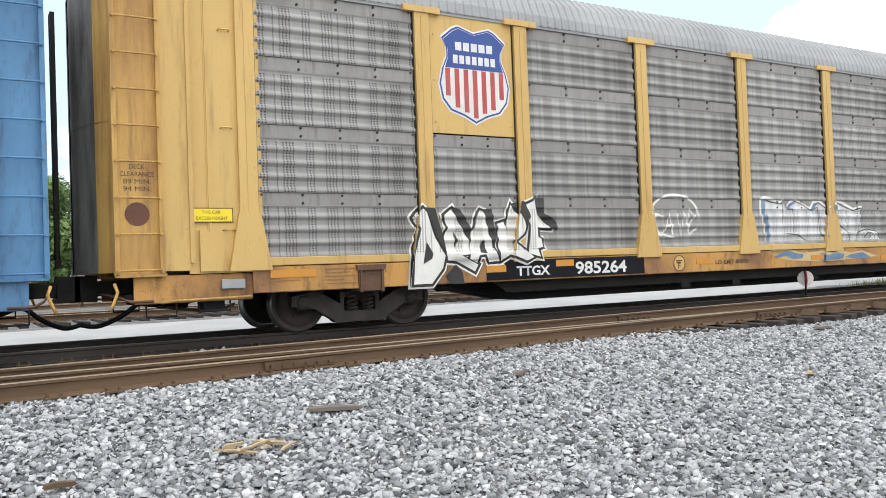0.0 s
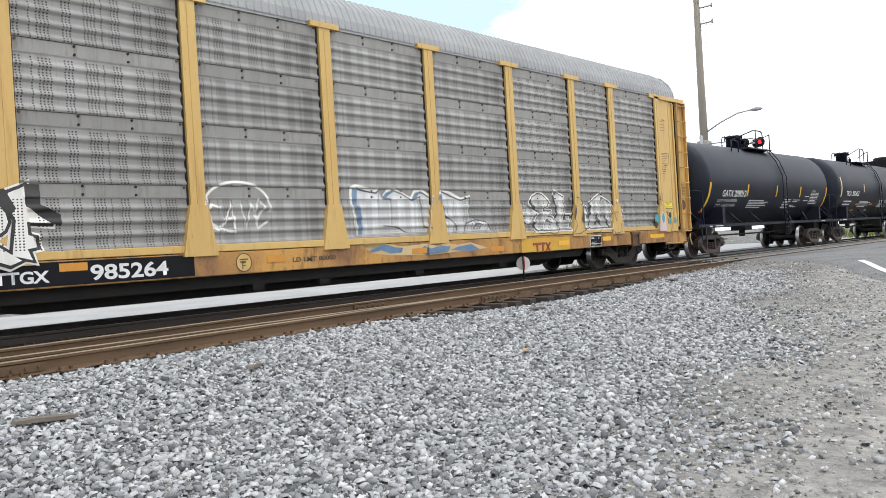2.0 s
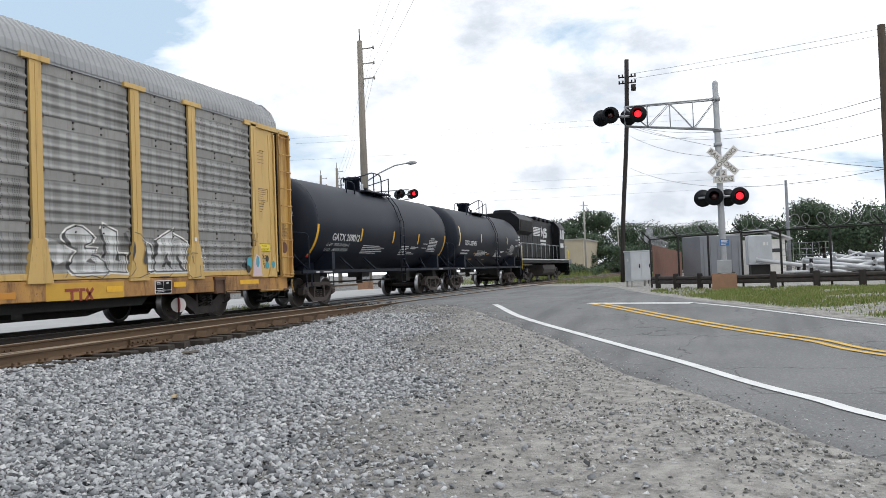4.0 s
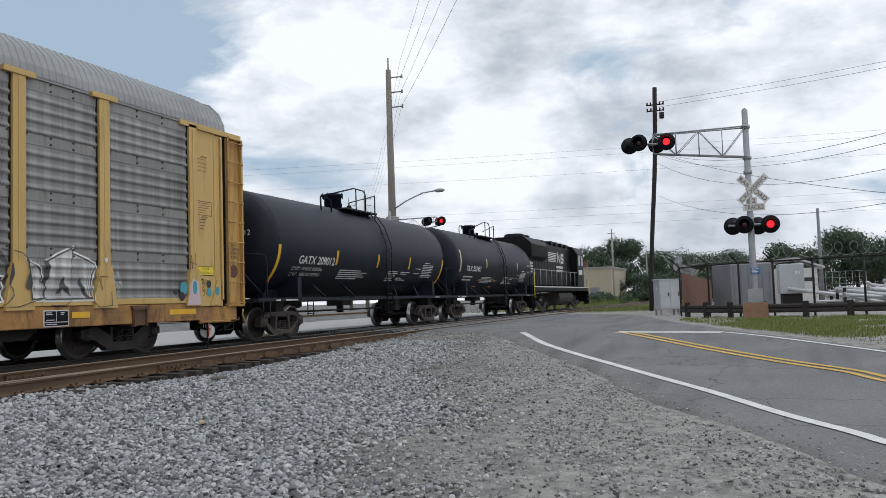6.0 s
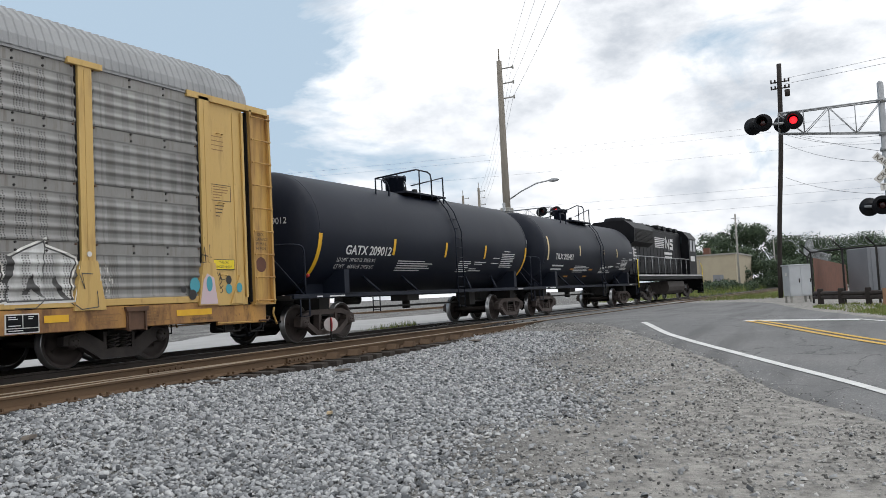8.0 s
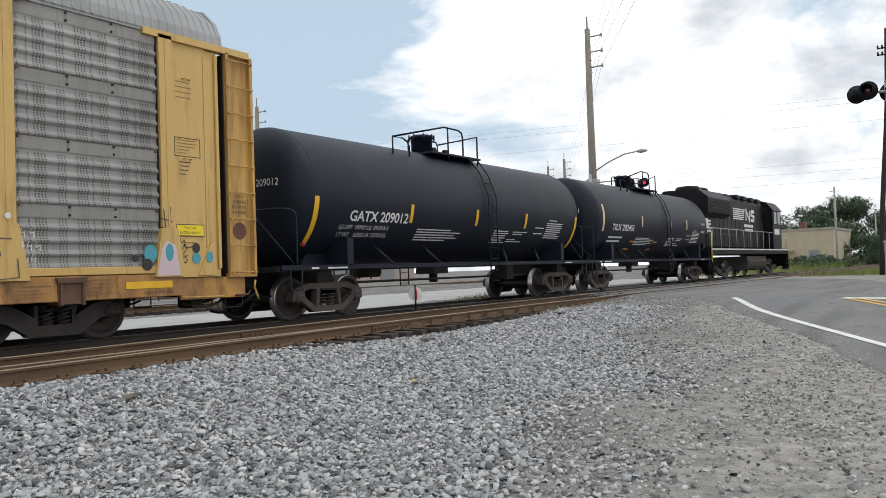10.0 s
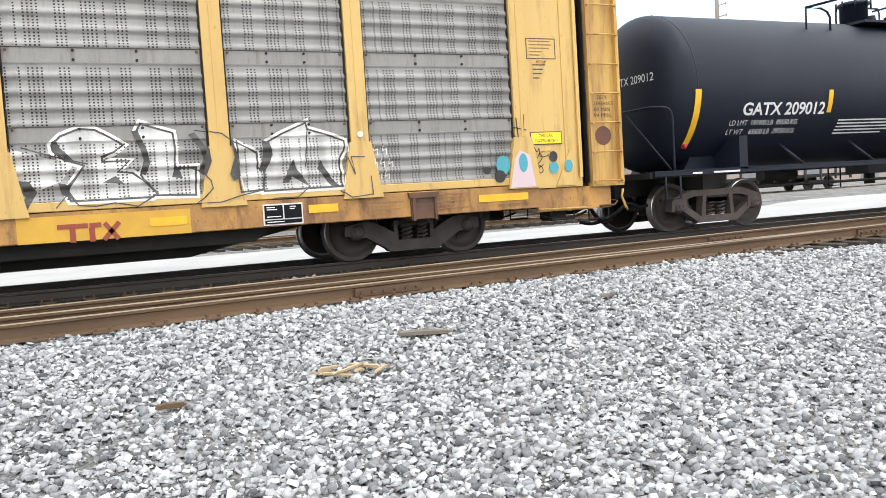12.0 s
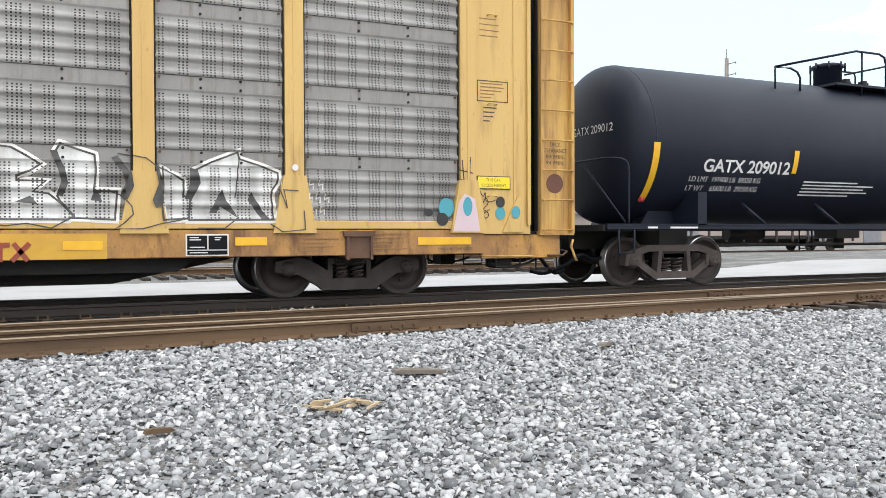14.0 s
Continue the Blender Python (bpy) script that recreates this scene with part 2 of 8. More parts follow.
M_ORANGE = mat("faded_orange_tape", (0.60, 0.26, 0.03), (0.50, 0.22, 0.04), 0.5, 0, 6, 60, 0)
M_SIGNYEL = mat("sign_yellow", (0.85, 0.66, 0.02), (0.78, 0.58, 0.02), 0.45, 0, 6, 60, 0)
M_INK = mat("black_lettering", (0.07, 0.05, 0.03), (0.13, 0.095, 0.055), 0.6, 0, 6, 60, 0)
M_FAINTINK = mat("worn_brown_lettering", (0.24, 0.13, 0.05), (0.34, 0.19, 0.06), 0.6, 0, 30, 90, 0)
M_LOGOYEL = mat("ochre_patch", (0.62, 0.36, 0.04), (0.50, 0.27, 0.04), 0.55, 0, 3, 40, 0.03)
M_BRICKRED = mat("logo_red", (0.28, 0.05, 0.025), (0.26, 0.07, 0.04), 0.55, 0, 6, 60, 0)
M_SHBLUE = mat("shield_blue", (0.025, 0.065, 0.27), (0.03, 0.08, 0.28), 0.45, 0, 5, 60, 0)
M_SHRED = mat("shield_red", (0.42, 0.06, 0.055), (0.46, 0.12, 0.11), 0.5, 0, 5, 60, 0)
M_SHWHITE = mat("shield_white", (0.74, 0.72, 0.69), (0.62, 0.60, 0.57), 0.5, 0, 5, 60, 0)
M_RAIL = mat("rusty_rail", (0.135, 0.082, 0.043), (0.07, 0.043, 0.025), 0.7, 0.2, 2, 40, 0.1, (0.3, 1, 1))
M_RAILTOP = mat("worn_rail_head", (0.30, 0.235, 0.165), (0.15, 0.11, 0.075), 0.42, 0.45, 2, 30, 0.03, (0.2, 3, 1))
M_TIE = mat("weathered_tie", (0.06, 0.047, 0.038), (0.03, 0.025, 0.021), 0.9, 0, 4, 60, 0.4, (3, 0.6, 1), 0.7, 0.2)
M_GRAVEL = island_mat("ballast_stone", [(0.0, (0.08, 0.085, 0.09)), (0.2, (0.215, 0.223, 0.23)), (0.6, (0.385, 0.393, 0.40)), (0.9, (0.50, 0.506, 0.51)), (1.0, (0.62, 0.62, 0.615))])
M_GRIT = island_mat("dusty_chips", [(0.0, (0.10, 0.097, 0.092)), (0.2, (0.22, 0.215, 0.206)), (0.7, (0.36, 0.352, 0.335)), (1.0, (0.56, 0.55, 0.53))])
# oil stains, darkened further for the shade under the train
M_OILYSHADE = island_mat("oily_shaded_ballast", [(0.0, (0.012, 0.011, 0.011)), (0.5, (0.034, 0.032, 0.030)), (0.9, (0.07, 0.066, 0.062)), (1.0, (0.17, 0.165, 0.155))])
# darker rails for the main track: grease, plus the train's shade in the colour
M_MAINRAIL = mat("greasy_shaded_rail", (0.045, 0.036, 0.03), (0.024, 0.020, 0.018), 0.7, 0.2, 2, 40, 0.1, (0.3, 1, 1))
M_MAINTOP = mat("dull_shaded_rail_head", (0.12, 0.105, 0.09), (0.05, 0.042, 0.036), 0.45, 0.5, 2, 30, 0.03, (0.2, 3, 1))
# bed grease and the train's shade in one colour; also on the crossing grooves
M_BED = mat("greasy_shaded_bed", (0.022, 0.020, 0.018), (0.05, 0.046, 0.041), 0.9, 0, 1.5, 40, 0.6)
M_ASPHALT = mat("worn_asphalt", (0.145, 0.146, 0.147), (0.20, 0.198, 0.194), 0.9, 0, 0.55, 60, 0.3, (1, 1, 1), 0.7)


def worn_road(m):
    """Stone chips in the tar, dark sealed patches and a net of thin cracks."""
    n, l = m.node_tree.nodes, m.node_tree.links
    p = n["Principled BSDF"]
    tc = n.new("ShaderNodeTexCoord")

    def layer(factor, colour, amount):
        base = p.inputs["Base Color"].links[0].from_socket
        mul, mx = n.new("ShaderNodeMath"), n.new("ShaderNodeMix")
        mul.operation, mul.inputs[1].default_value = "MULTIPLY", amount
        l.new(factor, mul.inputs[0])
        mx.data_type = "RGBA"
        mx.inputs[7].default_value = (*colour, 1)
        l.new(mul.outputs[0], mx.inputs[0])
        l.new(base, mx.inputs[6])
        l.new(mx.outputs[2], p.inputs["Base Color"])

    def band(socket, lo, hi):
        r = n.new("ShaderNodeMapRange")
        r.inputs[1].default_value, r.inputs[2].default_value = lo, hi
        l.new(socket, r.inputs[0])
        return r.outputs[0]

    chips = n.new("ShaderNodeTexVoronoi")
    chips.inputs["Scale"].default_value = 55
    l.new(tc.outputs["Object"], chips.inputs["Vector"])
    layer(band(chips.outputs["Color"], 0.7, 0.95), (0.34, 0.34, 0.33), 0.5)
    layer(band(chips.outputs["Color"], 0.3, 0.05), (0.06, 0.06, 0.06), 0.5)
    warp = n.new("ShaderNodeTexNoise")
    warp.inputs["Scale"].default_value, warp.inputs["Detail"].default_value = 1.3, 5
    l.new(tc.outputs["Object"], warp.inputs["Vector"])
    add = n.new("ShaderNodeMix")
    add.data_type, add.blend_type = "RGBA", "LINEAR_LIGHT"
    add.inputs[0].default_value = 0.5
    l.new(tc.outputs["Object"], add.inputs[6])
    l.new(warp.outputs["Color"], add.inputs[7])
    cracks = n.new("ShaderNodeTexVoronoi")
    cracks.feature = "DISTANCE_TO_EDGE"
    cracks.inputs["Scale"].default_value = 0.42
    l.new(add.outputs[2], cracks.inputs["Vector"])
    layer(band(cracks.outputs["Distance"], 0.008, 0.002), (0.05, 0.05, 0.05), 0.75)
    patch, mp = n.new("ShaderNodeTexNoise"), n.new("ShaderNodeMapping")
    mp.inputs["Rotation"].default_value = (0, 0, radians(-31))
    mp.inputs["Scale"].default_value = (0.09, 0.75, 1)
    patch.inputs["Scale"].default_value, patch.inputs["Detail"].default_value = 1.6, 4
    l.new(tc.outputs["Object"], mp.inputs["Vector"])
    l.new(mp.outputs["Vector"], patch.inputs["Vector"])
    layer(band(patch.outputs["Fac"], 0.52, 0.66), (0.085, 0.085, 0.086), 0.6)


worn_road(M_ASPHALT)
M_LINE = mat("road_paint_white", (0.70, 0.70, 0.68), (0.50, 0.50, 0.48), 0.7, 0, 3, 50, 0.05)
M_LINEY = mat("road_paint_yellow", (0.62, 0.38, 0.06), (0.45, 0.30, 0.08), 0.7, 0, 3, 50, 0.05)
M_GALV = mat("galvanised_steel", (0.36, 0.37, 0.38), (0.28, 0.29, 0.30), 0.45, 0.5, 3, 40, 0.04)
M_GREYBOX = mat("grey_sheet_steel", (0.52, 0.54, 0.56), (0.42, 0.44, 0.46), 0.5, 0.2, 2, 30, 0.04)
M_GREYCONT = mat("grey_container", (0.22, 0.23, 0.25), (0.17, 0.175, 0.19), 0.55, 0.1, 1, 30, 0.04)
M_WOODPOLE = mat("creosoted_wood", (0.030, 0.024, 0.021), (0.014, 0.011, 0.010), 0.85, 0, 3, 40, 0.2, (4, 4, 0.3))
M_CONC = mat("concrete_pole", (0.33, 0.32, 0.29), (0.25, 0.24, 0.22), 0.85, 0, 2, 40, 0.1)
M_POLE = mat("weathered_pole_concrete", (0.24, 0.215, 0.18), (0.17, 0.15, 0.125), 0.85, 0, 2, 40, 0.1, (1, 1, 0.4))
M_RUSTWALL = mat("rusty_sheet", (0.17, 0.075, 0.05), (0.10, 0.05, 0.038), 0.8, 0, 2, 30, 0.15)
M_RUSTBASE = mat("rust_stained_concrete", (0.30, 0.17, 0.10), (0.20, 0.12, 0.08), 0.85, 0, 4, 40, 0.15)
M_TAN = mat("tan_render", (0.42, 0.37, 0.27), (0.36, 0.31, 0.23), 0.85, 0, 1, 20, 0.05)
M_PINKWALL = mat("pale_pink_render", (0.36, 0.30, 0.27), (0.29, 0.25, 0.23), 0.9, 0, 0.3, 10, 0.05)
M_SCUFF = mat("scuffed_white_door", (0.09, 0.088, 0.085), (0.40, 0.39, 0.37), 0.6, 0, 1.4, 20, 0.1, (2, 2, 0.35), 0.7)
M_BARK = mat("bark", (0.07, 0.05, 0.035), (0.04, 0.03, 0.022), 0.9, 0, 4, 40, 0.4, (3, 3, 0.5))
M_LEAF = island_mat("leaves", [(0.0, (0.032, 0.052, 0.032)), (0.5, (0.058, 0.088, 0.05)), (1.0, (0.10, 0.14, 0.075))], 0.7, 4.0)
M_LEAFBRIGHT = island_mat("bright_leaves", [(0.0, (0.06, 0.11, 0.03)), (0.5, (0.12, 0.19, 0.055)), (1.0, (0.20, 0.28, 0.10))], 0.7, 4.0)
M_GRASS = island_mat("grass_blades", [(0.0, (0.11, 0.17, 0.035)), (0.65, (0.20, 0.25, 0.065)), (1.0, (0.36, 0.30, 0.15))], 0.8, 4.0)
M_WOOD = mat("splintered_wood", (0.46, 0.36, 0.22), (0.28, 0.21, 0.13), 0.85, 0, 6, 60, 0.2, (0.4, 3, 3))
M_OLDWOOD = mat("grey_wood", (0.17, 0.145, 0.12), (0.10, 0.085, 0.07), 0.9, 0, 6, 60, 0.2, (0.4, 3, 3))
M_RED = glow("red_signal_lens", (1.0, 0.02, 0.03), 2.2)
M_DEADLENS = mat("unlit_red_lens", (0.05, 0.008, 0.008), (0.03, 0.006, 0.006), 0.15, 0, 3, 30, 0)
M_SIGNBLUE = mat("sign_blue", (0.03, 0.16, 0.42), (0.03, 0.14, 0.38), 0.5, 0, 5, 50, 0)
M_WIRE = mat("cable", (0.07, 0.07, 0.075), None, 0.6)
M_ALU = mat("pale_aluminium", (0.55, 0.56, 0.57), (0.44, 0.45, 0.46), 0.45, 0.4, 3, 30, 0.03)
M_GLASS = mat("dark_window", (0.02, 0.024, 0.028), (0.03, 0.034, 0.038), 0.08, 0, 2, 10, 0)
M_TARGETR = mat("target_red", (0.50, 0.03, 0.03), (0.42, 0.04, 0.04), 0.5, 0, 6, 50, 0)


# ---- mesh helpers ----
def box(bm, x0, x1, y0, y1, z0, z1, bevel=0.0):
    if bevel:
        b = bevel
        rings = [(x0 + b, x1 - b, y0 + b, y1 - b, z0), (x0, x1, y0, y1, z0 + b), (x0, x1, y0, y1, z1 - b), (x0 + b, x1 - b, y0 + b, y1 - b, z1)]
    else:
        rings = [(x0, x1, y0, y1, z0), (x0, x1, y0, y1, z1)]
    loops = []
    for a, e, c, d, z in rings:
        loops.append([bm.verts.new(p) for p in ((a, c, z), (e, c, z), (e, d, z), (a, d, z))])
    bm.faces.new(loops[0][::-1])
    bm.faces.new(loops[-1])
    for lo, hi in zip(loops, loops[1:]):
        for i in range(4):
            bm.faces.new((lo[i], lo[(i + 1) % 4], hi[(i + 1) % 4], hi[i]))


def prism(bm, pts, y0, y1):
    """A flat outline in x and z, pushed from y0 to y1."""
    a = [bm.verts.new((x, y0, z)) for x, z in pts]
    b = [bm.verts.new((x, y1, z)) for x, z in pts]
    n = len(pts)
    bm.faces.new(a)
    bm.faces.new(b[::-1])
    for i in range(n):
        bm.faces.new((a[i], b[i], b[(i + 1) % n], a[(i + 1) % n]))


def extrude_x(bm, pts, x0, x1):
    """An outline in y and z, pushed along x."""
    a = [bm.verts.new((x0, y, z)) for y, z in pts]
    b = [bm.verts.new((x1, y, z)) for y, z in pts]
    n = len(pts)
    bm.faces.new(a[::-1])
    bm.faces.new(b)
    for i in range(n):
        bm.faces.new((a[i], a[(i + 1) % n], b[(i + 1) % n], b[i]))


def rod(bm, p, q, r, n=8, r2=None, caps=True):
    p, q = Vector(p), Vector(q)
    d = (q - p).normalized()
    u = d.orthogonal().normalized()
    v = d.cross(u)
    r2 = r if r2 is None else r2
    rings = []
    for c, rr in ((p, r), (q, r2)):
        rings.append([bm.verts.new(c + (u * math.cos(a) + v * math.sin(a)) * rr) for a in (2 * math.pi * i / n for i in range(n))])
    for i in range(n):
        f = bm.faces.new((rings[0][i], rings[0][(i + 1) % n], rings[1][(i + 1) % n], rings[1][i]))
        f.smooth = True
    if caps:
        bm.faces.new(rings[0][::-1])
        bm.faces.new(rings[1])


def tube(bm, pts, r, n=6):
    pts = [Vector(p) for p in pts]
    prev, u = None, None
    for i, c in enumerate(pts):
        d = (pts[min(i + 1, len(pts) - 1)] - pts[max(i - 1, 0)]).normalized()
        u = d.orthogonal().normalized() if u is None else (u - d * u.dot(d)).normalized()
        v = d.cross(u)
        ring = [bm.verts.new(c + (u * math.cos(2 * math.pi * k / n) + v * math.sin(2 * math.pi * k / n)) * r) for k in range(n)]
        if prev:
            for k in range(n):
                f = bm.faces.new((prev[k], prev[(k + 1) % n], ring[(k + 1) % n], ring[k]))
                f.smooth = True
        else:
            bm.faces.new(ring[::-1])
        prev = ring
    bm.faces.new(prev)


def lathe(bm, profile, n=32, axis="y", centre=(0, 0, 0), arc=2 * math.pi):
    """profile: (along, radius) pairs, turned about the axis."""
    rings = []
    for a, r in profile:
        ring = []
        for i in range(n):
            t = arc * i / n
            c, s = r * math.cos(t), r * math.sin(t)
            p = {"y": (c, a, s), "x": (a, c, s), "z": (c, s, a)}[axis]
            ring.append(bm.verts.new(Vector(p) + Vector(centre)))
        rings.append(ring)
    for lo, hi in zip(rings, rings[1:]):
        for i in range(n):
            f = bm.faces.new((lo[i], lo[(i + 1) % n], hi[(i + 1) % n], hi[i]))
            f.smooth = True
    if profile[0][1] > 1e-6:
        bm.faces.new(rings[0][::-1])
    if profile[-1][1] > 1e-6:
        bm.faces.new(rings[-1])


def link_mesh(name, bm, material, smooth=False):
    me = bpy.data.meshes.new(name)
    bmesh.ops.recalc_face_normals(bm, faces=bm.faces)
    bm.to_mesh(me)
    bm.free()
    for m in material if isinstance(material, (list, tuple)) else (material,):
        me.materials.append(m)
    return me


def part(name, bm, material, parent=None, label="", m=None):
    """One mesh object, under a thing or a part where a parent is given."""
    me = bm if isinstance(bm, bpy.types.Mesh) else link_mesh(name, bm, material)
    ob = new(name, me)
    ob.parent = parent
    if m is not None:
        ob.matrix_basis = m
    if label:
        ob["label"] = label
    return ob


def thing(name, label, category, group="", kind="", m=None):
    ob = new(name)
    ob.empty_display_size = 0.2
    if m is not None:
        ob.matrix_basis = m
    return tagged(ob, label, category, group, kind)


def poly_mesh(shapes, y, depth=0.006):
    """Flat painted shapes facing -y: outlines in x and z."""
    bm = bmesh.new()
    for pts in shapes:
        prism(bm, pts, y - depth, y)
    return bm


def stroke(points, w):
    """The outline of a thick pen stroke along points in x and z: mitred pieces that share their ends."""
    pts = [p for i, p in enumerate(points) if i == 0 or math.dist(p, points[i - 1]) > 1e-4]
    closed = math.dist(pts[0], pts[-1]) < 1e-4
    if closed:
        pts = pts[:-1]
    n = len(pts)
    left, right = [], []
    for i, (x, z) in enumerate(pts):
        ways = []
        for a, b in ((i - 1, i), (i, i + 1)):
            if closed or 0 <= a and b < n:
                (ax, az), (bx, bz) = pts[a % n], pts[b % n]
                d = math.dist((ax, az), (bx, bz))
                ways.append(((bx - ax) / d, (bz - az) / d))
        tx, tz = sum(q[0] for q in ways), sum(q[1] for q in ways)
        d = math.hypot(tx, tz)
        tx, tz = (tx / d, tz / d) if d > 0.2 else ways[0]
        k = w / 2 * min(1.6, 1 / max(0.3, tx * ways[0][0] + tz * ways[0][1]))
        left.append((x - tz * k, z + tx * k))
        right.append((x + tz * k, z - tx * k))
    out = []
    for i in range(n if closed else n - 1):
        j = (i + 1) % n
        out.append([left[i], right[i], right[j], left[j]])
    return out


def letters(text, x, z, size, width, y, depth=0.004, bold=0.0, curve=None):
    """Text facing -y: its lower left corner, cap height and total width."""
    cu = bpy.data.curves.new("letters", "FONT")
    cu.body, cu.size, cu.offset = text, 1.0, bold
    ob = bpy.data.objects.new("letters", cu)
    scene.collection.objects.link(ob)
    me = bpy.data.meshes.new_from_object(ob.evaluated_get(bpy.context.evaluated_depsgraph_get()))
    bpy.data.objects.remove(ob)
    co = np.array([v.co[:] for v in me.vertices])
    lo, hi = co.min(0), co.max(0)
    bm = bmesh.new()
    bm.from_mesh(me)
    bpy.data.meshes.remove(me)
    for v in bm.verts:
        px = x + (v.co.x - lo[0]) / (hi[0] - lo[0]) * width
        pz = z + (v.co.y - lo[1]) / (hi[1] - lo[1]) * size
        v.co = (px, curve(pz) if curve else y, pz)
    return bm


def bars(rows, x, z, pitch, h, widths, y, curve=None):
    """Writing too small to read: plain bars, row by row downwards."""
    bm = bmesh.new()
    for i in range(rows):
        w = widths[i % len(widths)]
        zz = z - i * pitch
        if curve:
            q = [bm.verts.new((px, curve(pz), pz)) for px, pz in ((x, zz), (x + w, zz), (x + w, zz + h), (x, zz + h))]
            bm.faces.new(q)
        else:
            prism(bm, [(x, zz), (x + w, zz), (x + w, zz + h), (x, zz + h)], y - 0.003, y)
    return bm
TRAVEL = [(0, -0.000), (0.5, -1.060), (1, -2.092), (1.5, -3.085), (2, -4.036), (2.5, -5.052), (3, -5.950), (3.2, -6.350), (5.3, -10.474), (5.5, -10.863), (6, -11.814), (6.5, -12.742), (7, -13.651), (7.5, -14.507), (7.7, -14.828), (9.8, -18.086), (10, -18.371), (10.5, -19.010), (11, -19.604), (11.5, -20.150), (12, -20.612), (12.5, -21.025), (13, -21.347), (13.5, -21.557), (14, -21.686)]
# ---- ground ----
TRACK_Y = 13.26


def ss(a, b, v):
    t = min(1.0, max(0.0, (v - a) / (b - a)))
    return t * t * (3 - 2 * t)


def near_rail(x):
    """The side track's near rail: it swings towards the main track and then runs beside it."""
    if x < 12:
        return 8.70 + 0.080 * x
    return 9.66 + 0.38 * (1 - math.exp(-(x - 12) * 0.080 / 0.38))


def ground_z(x, y):
    d = near_rail(x) - y
    left = -0.205 - 0.34 * ss(0.1, 5.0, d)
    if d < -7:
        left = -0.30
    right = -0.06 - 0.36 * ss(0, 1, (22 - x) / 14)
    w = ss(8, 24, x)
    near = left * (1 - w) + right * w
    if d < 0.1 and x < 26:
        near = near * ss(22, 26, x) + left * (1 - ss(22, 26, x))
    # the ballast lies lower along the rail before the road
    near -= 0.09 * ss(1.5, 0.25, d) * ss(-0.9, -0.5, d) * ss(9, 13, x) * ss(24.6, 22.4, x)
    out = ss(50, 64, x)
    return near * (1 - out) + -0.25 * out


def axis_steps(lo, hi, step, far):
    inner = list(np.arange(lo, hi + step / 2, step))
    grow, v, s = [], hi, step
    while v < far:
        s *= 1.6
        v += s
        grow.append(v)
    down, v, s = [], lo, step
    while v > -far:
        s *= 1.6
        v -= s
        down.append(v)
    return down[::-1] + inner + grow


def ground_material():
    """Packed grey grit that turns into brown dust in patches, with pale chips and damp stains."""
    # grit colour lowered to carry the shade in gaps between ballast stones
    m = mat("packed_grit", (0.25, 0.248, 0.243), (0.13, 0.129, 0.127), 0.95, 0, 0.7, 60, 1.0, (1, 1, 1), 0.75, spec=0.2)
    n, l = m.node_tree.nodes, m.node_tree.links
    p = n["Principled BSDF"]
    base = p.inputs["Base Color"].links[0].from_socket
    tc = n.new("ShaderNodeTexCoord")
    vor = n.new("ShaderNodeTexVoronoi")
    vor.inputs["Scale"].default_value = 48
    l.new(tc.outputs["Object"], vor.inputs["Vector"])
    r = n.new("ShaderNodeValToRGB")
    r.color_ramp.elements[0].position, r.color_ramp.elements[0].color = 0.0, (0.35, 0.35, 0.35, 1)
    r.color_ramp.elements[1].position, r.color_ramp.elements[1].color = 1.0, (1.6, 1.59, 1.57, 1)
    l.new(vor.outputs["Color"], r.inputs["Fac"])
    mx = n.new("ShaderNodeMix")
    mx.data_type, mx.blend_type = "RGBA", "MULTIPLY"
    mx.inputs[0].default_value = 0.9
    l.new(base, mx.inputs[6])
    l.new(r.outputs["Color"], mx.inputs[7])
    big = n.new("ShaderNodeTexNoise")
    big.inputs["Scale"].default_value, big.inputs["Detail"].default_value = 0.9, 8
    l.new(tc.outputs["Object"], big.inputs["Vector"])
    r2 = n.new("ShaderNodeValToRGB")
    r2.color_ramp.elements[0].position, r2.color_ramp.elements[0].color = 0.36, (0.64, 0.63, 0.62, 1)
    r2.color_ramp.elements[1].position, r2.color_ramp.elements[1].color = 0.62, (1.05, 1.04, 1.02, 1)
    l.new(big.outputs["Fac"], r2.inputs["Fac"])
    mx2 = n.new("ShaderNodeMix")
    mx2.data_type, mx2.blend_type = "RGBA", "MULTIPLY"
    mx2.inputs[0].default_value = 1.0
    l.new(mx.outputs[2], mx2.inputs[6])
    l.new(r2.outputs["Color"], mx2.inputs[7])
    # pale brown soil where the ballast thins out towards the road
    dot, wob, soil = n.new("ShaderNodeVectorMath"), n.new("ShaderNodeTexNoise"), n.new("ShaderNodeMapRange")
    dot.operation = "DOT_PRODUCT"
    dot.inputs[1].default_value = (0.295, -1.0, 0)
    l.new(tc.outputs["Object"], dot.inputs[0])
    wob.inputs["Scale"].default_value, wob.inputs["Detail"].default_value, wob.inputs["Roughness"].default_value = 0.8, 9, 0.65
    l.new(tc.outputs["Object"], wob.inputs["Vector"])
    grow = n.new("ShaderNodeMath")
    grow.operation, grow.inputs[1].default_value = "MULTIPLY_ADD", 7.0
    l.new(wob.outputs["Fac"], grow.inputs[0])
    l.new(dot.outputs["Value"], grow.inputs[2])
    soil.inputs[1].default_value, soil.inputs[2].default_value = 1.4, 4.2
    l.new(grow.outputs[0], soil.inputs[0])
    tint = n.new("ShaderNodeMix")
    tint.data_type = "RGBA"
    fine_soil, r3 = n.new("ShaderNodeTexNoise"), n.new("ShaderNodeValToRGB")
    fine_soil.inputs["Scale"].default_value, fine_soil.inputs["Detail"].default_value, fine_soil.inputs["Roughness"].default_value = 5.0, 10, 0.75
    l.new(tc.outputs["Object"], fine_soil.inputs["Vector"])
